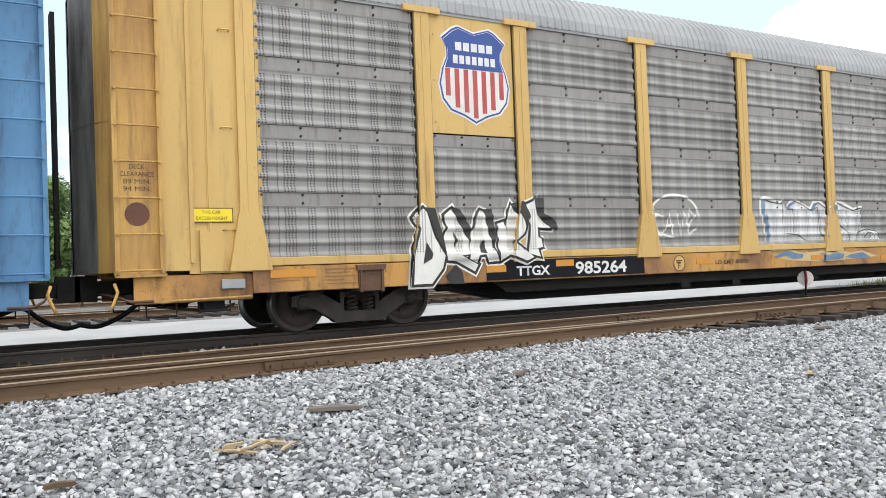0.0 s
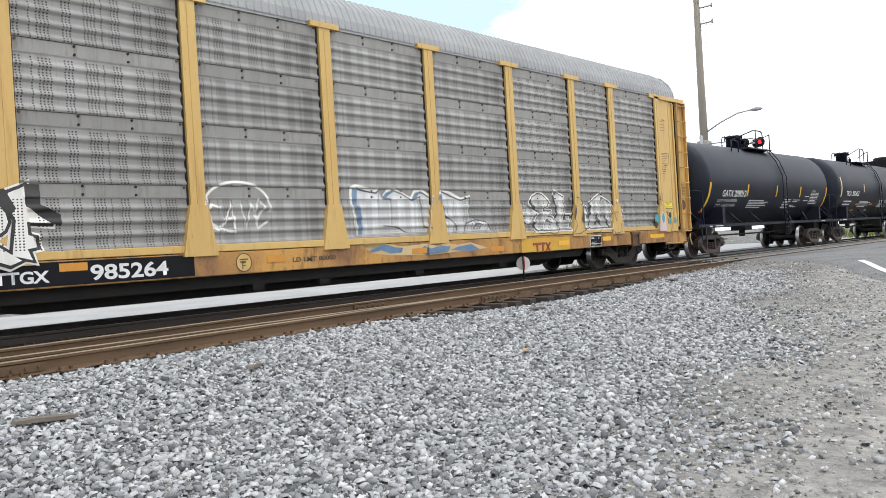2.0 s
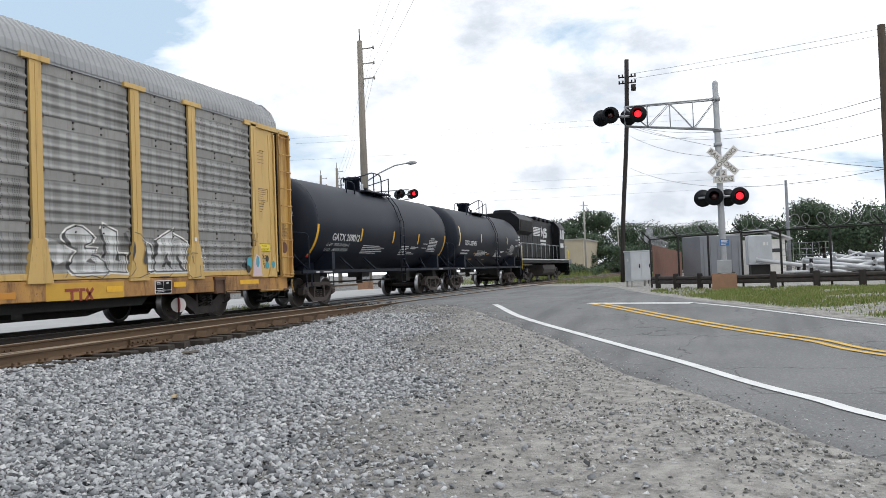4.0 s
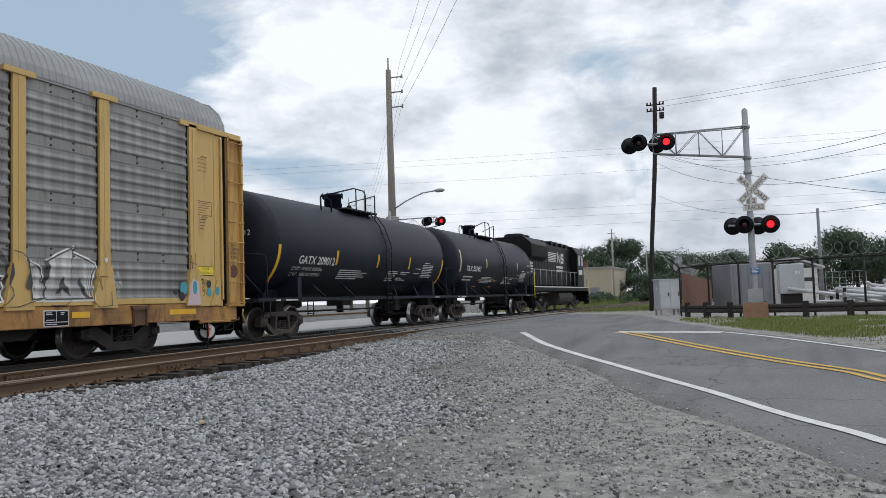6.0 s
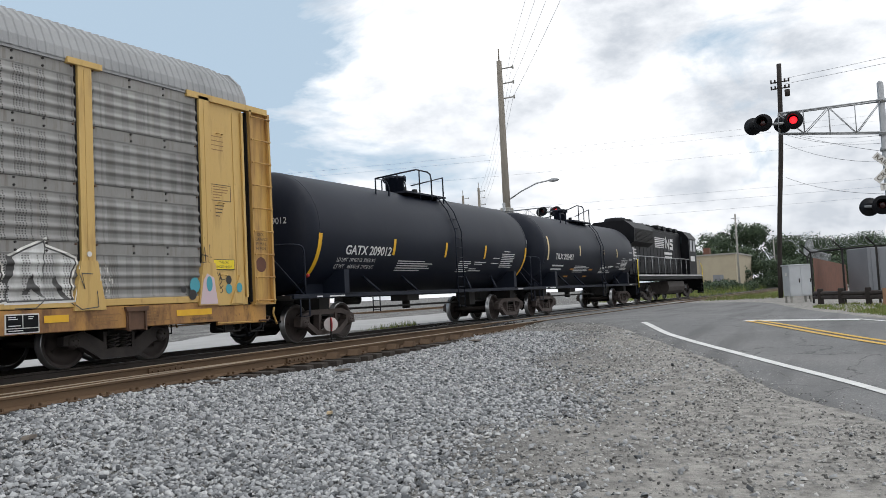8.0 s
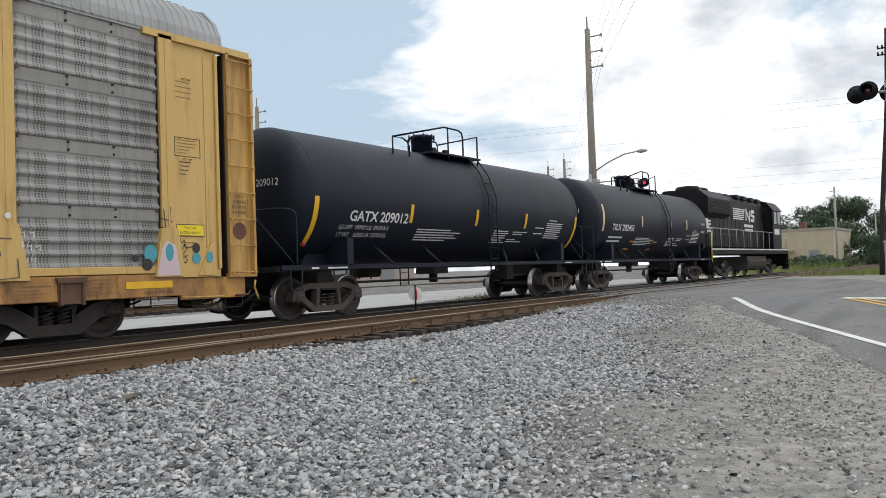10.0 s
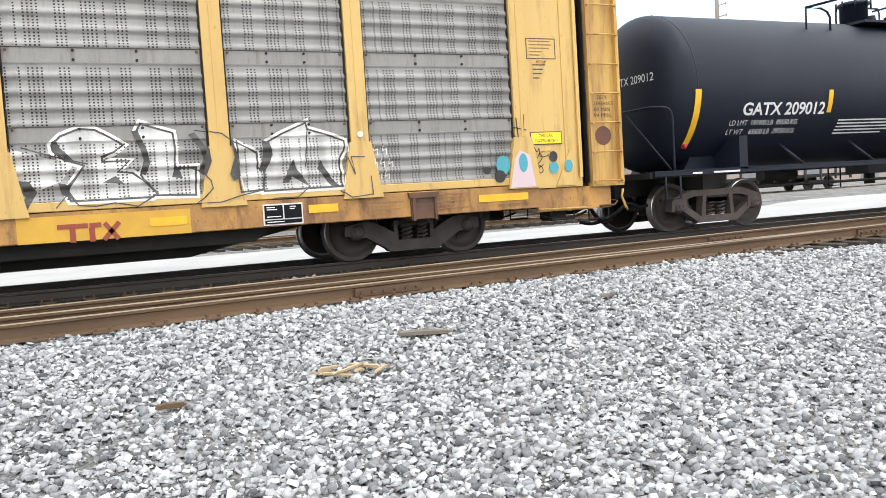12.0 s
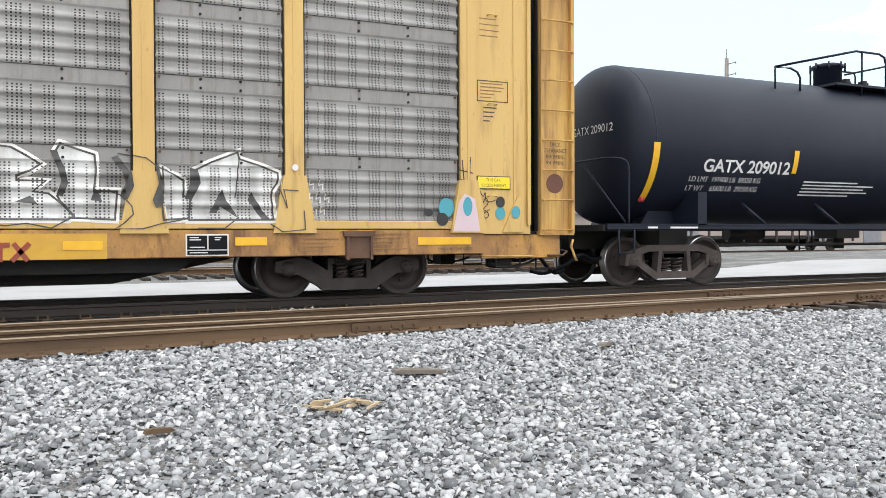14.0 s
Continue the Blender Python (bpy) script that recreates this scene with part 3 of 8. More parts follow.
    r3.color_ramp.elements[0].position, r3.color_ramp.elements[0].color = 0.36, (0.17, 0.164, 0.153, 1)
    r3.color_ramp.elements[1].position, r3.color_ramp.elements[1].color = 0.60, (0.40, 0.383, 0.353, 1)
    l.new(fine_soil.outputs["Fac"], r3.inputs["Fac"])
    l.new(soil.outputs[0], tint.inputs[0])
    l.new(mx2.outputs[2], tint.inputs[6])
    l.new(r3.outputs["Color"], tint.inputs[7])
    l.new(tint.outputs[2], p.inputs["Base Color"])
    return m


def build_ground():
    xs, ys = axis_steps(-14, 66, 0.5, 3000), axis_steps(-12, 30, 0.5, 3000)
    bm = bmesh.new()
    rows = [[bm.verts.new((x, y, ground_z(x, y) + (noise.noise((x * 0.9, y * 0.9, 0)) * 0.008 if abs(x) < 80 and abs(y) < 40 else 0))) for x in xs] for y in ys]
    for a, b in zip(rows, rows[1:]):
        for i in range(len(xs) - 1):
            f = bm.faces.new((a[i], a[i + 1], b[i + 1], b[i]))
            f.smooth = True
    tagged(part("ground", bm, ground_material()), "packed grey grit and dusty soil beside the tracks", "ground", kind="structure")


build_ground()


def ribbon(bm, left, right, lift, cols=1):
    """A surface laid on the ground between two lines of equal length."""
    prev = None
    for (ax, ay), (bx, by) in zip(left, right):
        row = []
        for i in range(cols + 1):
            t = i / cols
            x, y = ax + (bx - ax) * t, ay + (by - ay) * t
            rim = cols > 1 and i in (0, cols)
            row.append(bm.verts.new((x, y, ground_z(x, y) + (-0.012 if rim else lift))))
        if prev:
            for i in range(cols):
                f = bm.faces.new((prev[i], prev[i + 1], row[i + 1], row[i]))
                f.smooth = True
        prev = row


def resample(pts, n):
    pts = [Vector(p) for p in pts]
    length = [0.0]
    for a, b in zip(pts, pts[1:]):
        length.append(length[-1] + (b - a).length)
    out = []
    for i in range(n):
        d = length[-1] * i / (n - 1)
        k = min(len(pts) - 2, max(j for j in range(len(length)) if length[j] <= d + 1e-9))
        t = (d - length[k]) / (length[k + 1] - length[k])
        out.append(tuple(pts[k].lerp(pts[k + 1], t)))
    return out


def smooth_line(pts, n):
    """A smooth curve through points."""
    pts = [Vector(p) for p in pts]
    out = []
    for i in range(len(pts) - 1):
        p0, p1, p2, p3 = pts[max(i - 1, 0)], pts[i], pts[i + 1], pts[min(i + 2, len(pts) - 1)]
        for j in range(12):
            t = j / 12
            out.append(0.5 * (2 * p1 + (p2 - p0) * t + (2 * p0 - 5 * p1 + 4 * p2 - p3) * t * t + (3 * p1 - p0 - 3 * p2 + p3) * t ** 3))
    out.append(pts[-1])
    return resample([tuple(p) for p in out], n)


def offset_line(pts, d):
    out = []
    for i, p in enumerate(pts):
        a, b = Vector(pts[max(i - 1, 0)]), Vector(pts[min(i + 1, len(pts) - 1)])
        t = (b - a).normalized()
        out.append((p[0] - t.y * d, p[1] + t.x * d))
    return out


NEAR_EDGE = [(-3, -12), (2.0, -5.2), (5.0, -2.2), (6.72, -0.91), (8.5, -0.14), (10.08, 0.59), (11.4, 1.35), (14.9, 2.85), (17.4, 4.29), (19.56, 5.5), (22.65, 7.4), (24.6, 10.2), (25.6, 13), (26, 15.6)]
FAR_EDGE = [(7, -14), (12.0, -7.0), (14.6, -4.6), (17.4, -2.5), (19.8, -0.9), (22.2, 0.55), (24.3, 1.2), (26.9, 2.0), (31.4, 3.1), (39.2, 4.9), (43, 7.5), (45.5, 11), (46, 15.6)]
WHITE_NEAR = [(3.0, -5.2), (6.0, -2.6), (8.38, -1.2), (9.24, -0.82), (10.29, -0.28), (12.45, 0.7), (15.18, 2.23), (17.94, 3.92), (19.64, 4.83), (22.41, 5.97)]
WHITE_FAR = [(10.5, -7.4), (14.2, -4.4), (16.7, -2.5), (17.8, -1.75), (20.06, -0.2), (21.2, 0.65)]
YELLOW = [(7.4, -6.4), (10.4, -4.0), (13.2, -2.0), (14.6, -1.38), (15.83, -0.5), (17.15, 0.39), (19.0, 1.56), (21.8, 3.14)]


def build_road():
    bm = bmesh.new()
    near, far = smooth_line(NEAR_EDGE, 420), smooth_line(FAR_EDGE, 420)
    ragged = [0.16 * noise.noise((x * 1.1, y * 1.1, 4)) + 0.06 * noise.noise((x * 5, y * 5, 8)) for x, y in near]
    near = [tuple(Vector(a) + (Vector(b) - Vector(a)).normalized() * d) for a, b, d in zip(near, far, ragged)]
    ribbon(bm, near, far, 0.024, 48)
    road = tagged(part("road", bm, M_ASPHALT), "worn grey asphalt road crossing the railway tracks", "road", kind="structure")
    for name, line, w, m, label in (("edge_line", WHITE_NEAR, 0.16, M_LINE, ""), ("edge_line", WHITE_FAR, 0.12, M_LINE, ""), ("stop_line", [(21.2, 0.7), (21.85, 3.3)], 0.4, M_LINE, "")):
        pts = smooth_line(line, 70)
        bm = bmesh.new()
        ribbon(bm, offset_line(pts, -w / 2), offset_line(pts, w / 2), 0.034, 1)
        part(name, bm, m, road, "worn white painted line")
    for off in (-0.12, 0.12):
        pts = offset_line(smooth_line(YELLOW, 70), off)
        bm = bmesh.new()
        ribbon(bm, offset_line(pts, -0.06), offset_line(pts, 0.06), 0.034, 1)
        part("centre_line", bm, m=None, material=M_LINEY, parent=road, label="worn yellow centre line")
    # flat dark strips beside the rails in the crossing: groove shade as colour
    for line in (near_rail, lambda x: near_rail(x) + 1.51, lambda x: TRACK_Y - 0.755, lambda x: TRACK_Y + 0.755):
        xs = list(np.arange(24.0, 45.0, 0.5))
        bm = bmesh.new()
        ribbon(bm, [(x, line(x) - 0.13) for x in xs], [(x, line(x) + 0.13) for x in xs], 0.032, 1)
        part("flangeway", bm, M_BED, road, "flat dark strip for the shaded groove beside a rail")


build_road()


def build_service_road():
    """The pale strip of crushed stone beyond the main track."""
    bm = bmesh.new()
    xs = list(np.arange(-40, 90, 1.0))
    ribbon(bm, [(x, 15.7 + 0.25 * noise.noise((x * 0.4, 3, 0))) for x in xs], [(x, 24.0 + 0.4 * noise.noise((x * 0.3, 7, 0))) for x in xs], 0.035, 6)
    m = mat("pale_crushed_stone", (0.40, 0.395, 0.387), (0.30, 0.296, 0.288), 0.95, 0, 0.6, 50, 0.3)
    tagged(part("pavement", bm, m), "pale crushed-stone service road beyond the tracks", "pavement", kind="structure")


build_service_road()


def build_track_bed():
    """Greasy ballast bed under both tracks, up to the road, its colour darkened for the train's shade."""
    bm = bmesh.new()
    xs = list(np.arange(-60, 24.6, 1.0))
    ribbon(bm, [(x, near_rail(x) + 0.12) for x in xs], [(x, 15.45 + 0.15 * noise.noise((x * 0.5, 1, 0))) for x in xs], 0.02, 8)
    tagged(part("track_bed", bm, M_BED), "ballast bed under the tracks, dark with oil and painted train shade", "track bed", kind="structure")


build_track_bed()


# ---- tracks ----
RAIL_PROFILE = [(-0.075, -0.172), (0.075, -0.172), (0.072, -0.158), (0.012, -0.135), (0.010, -0.045), (0.036, -0.035), (0.037, -0.008), (0.028, 0.0), (-0.028, 0.0), (-0.037, -0.008), (-0.036, -0.035), (-0.010, -0.045), (-0.012, -0.135), (-0.072, -0.158)]


def rail_mesh(line, step=1.5, x0=-60, x1=150):
    bm = bmesh.new()
    prev = None
    for x in np.arange(x0, x1 + step / 2, step):
        y = line(x)
        ring = [bm.verts.new((x, y + py, pz)) for py, pz in RAIL_PROFILE]
        if prev:
            n = len(ring)
            for k in range(n):
                f = bm.faces.new((prev[k], ring[k], ring[(k + 1) % n], prev[(k + 1) % n]))
                f.material_index = 1 if RAIL_PROFILE[k][1] > -0.02 and RAIL_PROFILE[(k + 1) % n][1] > -0.02 else 0
        prev = ring
    return bm


def build_track(name, near, far, label, x0, x1, tie_from, tie_to, top=M_RAILTOP, web=M_RAIL):
    t = tagged(new(name), label, "railway track", kind="structure")
    for line in (near, far):
        part("rail", rail_mesh(line, 1.5, x0, x1), [web, top], t)
    bm = bmesh.new()
    box(bm, -0.11, 0.11, -1.3, 1.3, -0.32, -0.175, 0.012)
    tie = link_mesh("tie", bm, M_TIE)
    bm = bmesh.new()
    box(bm, -0.09, 0.09, -0.18, 0.18, -0.175, -0.158)
    for sx in (-0.06, 0.06):
        for sy in (-0.105, 0.105):
            box(bm, sx - 0.012, sx + 0.012, sy - 0.02, sy + 0.02, -0.158, -0.125)
    plate = link_mesh("tie_plate", bm, M_RAIL)
    x = tie_from
    while x < tie_to:
        yc = (near(x) + far(x)) / 2
        if not 24.5 < x < 46.5:
            ang = math.degrees(math.atan2(near(x + 1) - near(x - 1), 2))
            j = random.uniform(-0.06, 0.06)
            part("tie", tie, None, t, m=pose(x, yc + j, random.uniform(-0.012, 0.0) - (0.03 if x < 8 else 0), 0, 0, ang + random.uniform(-1, 1)))
            part("tie_plate", plate, None, t, m=pose(x, near(x), 0, 0, 0, ang))
        x += 0.52
    return t


main_track = build_track("track_main", lambda x: TRACK_Y - 0.755, lambda x: TRACK_Y + 0.755, "main track with worn steel rails on dark ties", -70, 300, -9, 60, M_MAINTOP, M_MAINRAIL)
side_track = build_track("track_side", near_rail, lambda x: near_rail(x) + 1.51, "rust-brown side track converging on the main track", -70, 300, -9, 60)
far_track = build_track("track_yard", lambda x: 25.6, lambda x: 27.1, "rusty yard track behind a pale service road", -90, 24, -30, 22)


def switch_rail():
    """A tapered point rail that closes on the side track's near rail."""
    part("switch_rail", rail_mesh(lambda x: near_rail(x) + max(0.09, 0.72 - 0.055 * (x + 0.5)), 0.75, -30, 11.4), [M_RAIL, M_RAILTOP], side_track, "worn point rail beside the running rail")


switch_rail()


def joint_bars():
    bm = bmesh.new()
    prism(bm, [(-0.42, -0.14), (0.42, -0.14), (0.42, -0.05), (-0.42, -0.05)], -0.05, -0.012)
    for i in range(6):
        x = -0.35 + 0.14 * i
        rod(bm, (x, -0.08, -0.095), (x, -0.04, -0.095), 0.02, 6)
    me = link_mesh("joint_bar", bm, M_RAIL)
    for x, line in ((12.3, near_rail), (10.4, lambda v: near_rail(v) + 1.51), (27.5, near_rail), (3.4, near_rail)):
        part("joint_bar", me, None, side_track, m=pose(x, line(x), 0, 0, 0, 4.7))
    bm = bmesh.new()
    prism(bm, [(-0.13, -0.17), (0.10, -0.17), (0.02, -0.06), (-0.02, -0.06)], -0.30, -0.06)
    brace = link_mesh("rail_brace", bm, M_RAIL)
    for i in range(9):
        x = 13.2 + 0.78 * i
        part("rail_brace", brace, None, side_track, m=pose(x, near_rail(x), 0, 0, 0, 4.7))


joint_bars()


# ---- ballast ----
def stones(name, area, count, lo, hi, label, seed, height=ground_z, keep=None, material=None):
    """Loose crushed stones over an area of the plan, as one joined mesh of angular lumps."""
    rng = np.random.default_rng(seed)
    v = np.array([(-1, -1, -1), (1, -1, -1), (1, 1, -1), (-1, 1, -1), (-1, -1, 1), (1, -1, 1), (1, 1, 1), (-1, 1, 1)]) * 0.6
    tri = np.array([0, 2, 1, 0, 3, 2, 4, 5, 6, 4, 6, 7, 0, 1, 5, 0, 5, 4, 1, 2, 6, 1, 6, 5, 2, 3, 7, 2, 7, 6, 3, 0, 4, 3, 4, 7]).reshape(-1, 3)[2:]
    x0, x1, y0, y1 = area
    px, py = rng.uniform(x0, x1, count), rng.uniform(y0, y1, count)
    ok = np.array([keep is None or keep(a, b, rng.random()) for a, b in zip(px, py)])
    px, py = px[ok], py[ok]
    count = len(px)
    size = lo + (hi - lo) * rng.random(count) ** 1.6
    pz = np.array([height(a, b) for a, b in zip(px, py)]) + size * rng.uniform(-0.25, 0.55, count)
    shape = v[None] * rng.uniform(0.55, 1.12, (count, 8, 3))
    shape = shape * np.stack([rng.uniform(0.8, 1.25, count), rng.uniform(0.55, 0.95, count), rng.uniform(0.30, 0.60, count)], 1)[:, None] * size[:, None, None]
    yaw, tilt, roll = rng.uniform(0, 2 * np.pi, count), rng.normal(0, 0.45, count), rng.normal(0, 0.45, count)
    cy, sy, ct, st, cr, sr = np.cos(yaw), np.sin(yaw), np.cos(tilt), np.sin(tilt), np.cos(roll), np.sin(roll)
    rot = np.stack([cy * ct, cy * st * sr - sy * cr, cy * st * cr + sy * sr, sy * ct, sy * st * sr + cy * cr, sy * st * cr - cy * sr, -st, ct * sr, ct * cr], 1).reshape(-1, 3, 3)
    co = np.einsum("nij,nkj->nki", rot, shape) + np.stack([px, py, pz], 1)[:, None]
    faces = (tri[None] + 8 * np.arange(count)[:, None, None]).reshape(-1)
    me = bpy.data.meshes.new(name)
    me.vertices.add(count * 8)
    me.vertices.foreach_set("co", co.reshape(-1).astype(np.float32))
    me.loops.add(len(faces))
    me.loops.foreach_set("vertex_index", faces.astype(np.int32))
    me.polygons.add(len(faces) // 3)
    me.polygons.foreach_set("loop_start", np.arange(0, len(faces), 3, dtype=np.int32))
    me.update(calc_edges=True)
    me.materials.append(material or M_GRAVEL)
    return tagged(new(name, me), label, "gravel", kind="stuff")


def road_side(x, y):
    """True on the asphalt's near side, where stones lie."""
    line = [(5.0, -2.2), (6.7, -0.9), (8.5, -0.14), (11.4, 1.35), (14.9, 2.85), (19.56, 5.5), (22.65, 7.4), (25.0, 10.5)]
    for (ax, ay), (bx, by) in zip(line, line[1:]):
        if ax <= x < bx:
            return y > ay + (by - ay) * (x - ax) / (bx - ax) + 0.03
    return x < 5.0


def ballast_keep(x, y, r):
    d = near_rail(x) - y
    if d < -0.02 or (x > 5 and not road_side(x, y)):
        return False
    c = y - 1.8 - 0.295 * (x - 3.95) + 1.3 * noise.noise((x * 0.45, y * 0.45, 5))
    return r < 0.03 + 0.97 * ss(-0.5, 1.9, c)


BALLAST = [
    stones("ballast", (-3.5, 20, 2.2, 10.2), 195000, 0.019, 0.056, "grey crushed-stone ballast with angular pale chips", 11, keep=ballast_keep),
    stones("ballast_fringe", (-3.5, 9, -0.5, 2.2), 20000, 0.02, 0.055, "grey crushed-stone ballast thinning out towards the road", 14, keep=ballast_keep),
    stones("ballast_bed", (-6, 26, 8.8, 15.6), 26000, 0.028, 0.07, "ballast between the rails and ties, dark with oil and painted shade", 12, material=M_OILYSHADE, keep=lambda x, y, r: (near_rail(x) < y) and r < (0.9 if x < 18 else 0.6)),
    stones("ballast_patch", (3, 22, 11.2, 12.6), 5200, 0.02, 0.055, "patch of clean pale ballast between the two tracks", 16, height=lambda x, y: ground_z(x, y) + 0.05, keep=lambda x, y, r: near_rail(x) + 1.72 < y < TRACK_Y - 0.9 and (noise.noise((x * 0.35, y * 0.8, 3)) > 0.0)),
    stones("road_grit", (6, 25, -2, 9), 42000, 0.008, 0.024, "fine grey chips strewn over the worn asphalt edge", 15, height=lambda x, y: ground_z(x, y) + 0.024, material=M_GRIT, keep=lambda x, y, r: not road_side(x, y) and road_side(x, y + 0.75 * r * r)),
    stones("loose_grit", (3, 25, -2, 10), 110000, 0.008, 0.034, "scattered small grey chips on packed dirt", 13, material=M_GRIT, keep=lambda x, y, r: near_rail(x) - y > 0.1 and road_side(x, y) and r < 0.35 + 0.6 * (noise.noise((x * 0.45, y * 0.9, 9)) > -0.12)),
]
# ---- rolling stock ----
def wheel_mesh(r):
    bm = bmesh.new()
    for s in (-1, 1):
        prof = [(-0.86, 0.0), (-0.86, 0.09), (-0.80, 0.13), (-0.77, r * 0.55), (-0.79, r * 0.80), (-0.845, r * 0.845), (-0.85, r * 0.97), (-0.84, r), (-0.745, r), (-0.735, r + 0.028), (-0.715, r + 0.02), (-0.71, r * 0.85), (-0.74, r * 0.5), (-0.71, 0.12), (-0.71, 0.0)]
        n, rings = 40, []
        for a, rad in prof:
            rings.append([bm.verts.new((rad * math.cos(2 * math.pi * i / n), a * s * -1 if s > 0 else a, rad * math.sin(2 * math.pi * i / n))) for i in range(n)] if rad > 0 else None)
        rings = [q for q in rings if q]
        rads = [p for p in prof if p[1] > 0]
        for k, (lo, hi) in enumerate(zip(rings, rings[1:])):
            for i in range(n):
                f = bm.faces.new((lo[i], lo[(i + 1) % n], hi[(i + 1) % n], hi[i]))
                f.smooth = k not in (4, 5)
                f.material_index = 1 if 5 <= k <= 9 else 0
        for i in range(3):
            a = 2 * math.pi * i / 3
            c = Vector((0.30 * r * 1.6 * math.cos(a), -0.783 * (1 if s < 0 else -1), 0.30 * r * 1.6 * math.sin(a)))
            rod(bm, c - Vector((0, 0.02, 0)), c + Vector((0, 0.02, 0)), 0.03, 6)
    rod(bm, (0, -0.98, 0), (0, 0.98, 0), 0.075, 12)
    return link_mesh("wheelset", bm, [M_WHEEL, M_TREAD])


WHEELS = {}
SPUN = []


def smooth_path(pts, k=6):
    """A smooth run of points in space."""
    pts = [Vector(p) for p in pts]
    out = []
    for i in range(len(pts) - 1):
        p0, p1, p2, p3 = pts[max(i - 1, 0)], pts[i], pts[i + 1], pts[min(i + 2, len(pts) - 1)]
        for j in range(k):
            t = j / k
            out.append(0.5 * (2 * p1 + (p2 - p0) * t + (2 * p0 - 5 * p1 + 4 * p2 - p3) * t * t + (3 * p1 - p0 - 3 * p2 + p3) * t ** 3))
    return out + [pts[-1]]


def spring(bm, x, y, z0, z1, r):
    pts = []
    turns, n = 4.5, 40
    for i in range(n + 1):
        a = 2 * math.pi * turns * i / n
        pts.append((x + r * math.cos(a), y + r * math.sin(a), z0 + (z1 - z0) * i / n))
    tube(bm, pts, 0.016, 5)


def truck(car, x, r, base, style):
    """A two-axle truck: side frames, springs, bearings and bolster under a frame part; the wheelsets turn."""
    frame_part = new("truck")
    frame_part.parent = car
    frame_part.matrix_basis = pose(x, 0, 0)
    h = base / 2
    for s in (-1, 1):
        bm = bmesh.new()
        y0, y1 = (0.93, 1.09) if s > 0 else (-1.09, -0.93)
        if style == "flat":
            for q in (-1, 1):
                arm = [(q * (h + 0.20), r - 0.05), (q * (h + 0.19), r + 0.10), (q * (h - 0.18), r + 0.17), (q * (h - 0.36), r + 0.10), (q * 0.34, r - 0.04), (q * 0.34, r - 0.29), (q * 0.46, r - 0.29), (q * (h - 0.17), r - 0.10)]
                prism(bm, arm[::q], y0, y1)
            prism(bm, [(-0.56, r - 0.20), (-0.42, r - 0.33), (0.42, r - 0.33), (0.56, r - 0.20), (0.42, r - 0.16), (-0.42, r - 0.16)], y0 - 0.007, y1 + 0.007)
            for q in (-0.34, 0.27):
                box(bm, q, q + 0.07, y0 + 0.006, y1 - 0.006, r - 0.2, r + 0.1)
            box(bm, -0.33, 0.33, y0 + 0.02, y1 - 0.02, r + 0.06, r + 0.14)
        else:
            for k, (run, w) in enumerate((([(-h - 0.12, r + 0.11), (-0.58, r + 0.24), (0.58, r + 0.24), (h + 0.12, r + 0.11)], 0.12), ([(-h + 0.06, r + 0.02), (-0.44, r - 0.25), (0.44, r - 0.25), (h - 0.06, r + 0.02)], 0.125), ([(-0.36, r - 0.22), (-0.31, r + 0.22)], 0.085), ([(0.36, r - 0.22), (0.31, r + 0.22)], 0.085))):
                for q in stroke(run, w):
                    prism(bm, q, y0 - 0.003 * k, y1 + 0.003 * k)
            for q in (-h, h):
                prism(bm, [(q - 0.19, r - 0.07), (q - 0.17, r + 0.12), (q - 0.08, r + 0.18), (q + 0.08, r + 0.18), (q + 0.17, r + 0.12), (q + 0.19, r - 0.07), (q + 0.12, r - 0.07), (q + 0.10, r + 0.04), (q - 0.10, r + 0.04), (q - 0.12, r - 0.07)], y0 - 0.013, y1 + 0.013)
            box(bm, -0.25, 0.25, y0 + 0.01, y1 - 0.01, r + 0.04, r + 0.16, 0.02)
        part("side_frame", bm, M_TRUCK if style == "flat" else M_DUSTYTRUCK, frame_part)
        bm = bmesh.new()
        for q in (-0.13, 0.13):
            spring(bm, q, s * 1.0, r - 0.2, r + 0.10, 0.085)
            if style == "flat":
                spring(bm, q, s * 1.10, r - 0.16, r + 0.12, 0.075)
        part("spring", bm, M_TRUCK if style == "flat" else M_DUSTYTRUCK, frame_part)
        for q in (-h, h):
            bm = bmesh.new()
            lathe(bm, [(0.92 * s, 0.125), (1.05 * s, 0.13), (1.10 * s, 0.11), (1.14 * s, 0.085), (1.15 * s, 0.04)], 14, "y", (q, 0, r))
            for i in range(3):
                a = 2 * math.pi * i / 3 + 0.5
                rod(bm, (q + 0.05 * math.cos(a), 1.13 * s, r + 0.05 * math.sin(a)), (q + 0.05 * math.cos(a), 1.175 * s, r + 0.05 * math.sin(a)), 0.016, 6)
            part("bearing", bm, M_TRUCK if style == "flat" else M_DUSTYTRUCK, frame_part)
    bm = bmesh.new()
    box(bm, -0.24, 0.24, -1.08, 1.08, r + 0.02, r + 0.20, 0.03)
    box(bm, -0.36, 0.36, -0.4, 0.4, r + 0.1, r + 0.30, 0.03)
    # added dark box: stands in for the shade behind the springs
    box(bm, -0.3, 0.3, -0.88, 0.88, r - 0.18, r + 0.03)
    for q in (-h + 0.52, h - 0.52):
        box(bm, q - 0.05, q + 0.05, -0.8, 0.8, r - 0.1, r + 0.02)
    part("bolster", bm, M_DARK, frame_part)
    if r not in WHEELS:
        WHEELS[r] = wheel_mesh(r)
    for q in (-h, h):
        ob = part("wheelset", WHEELS[r], None, car, m=pose(x + q, 0, r))
        SPUN.append((ob, x + q, r, random.uniform(0, 6)))
    return frame_part


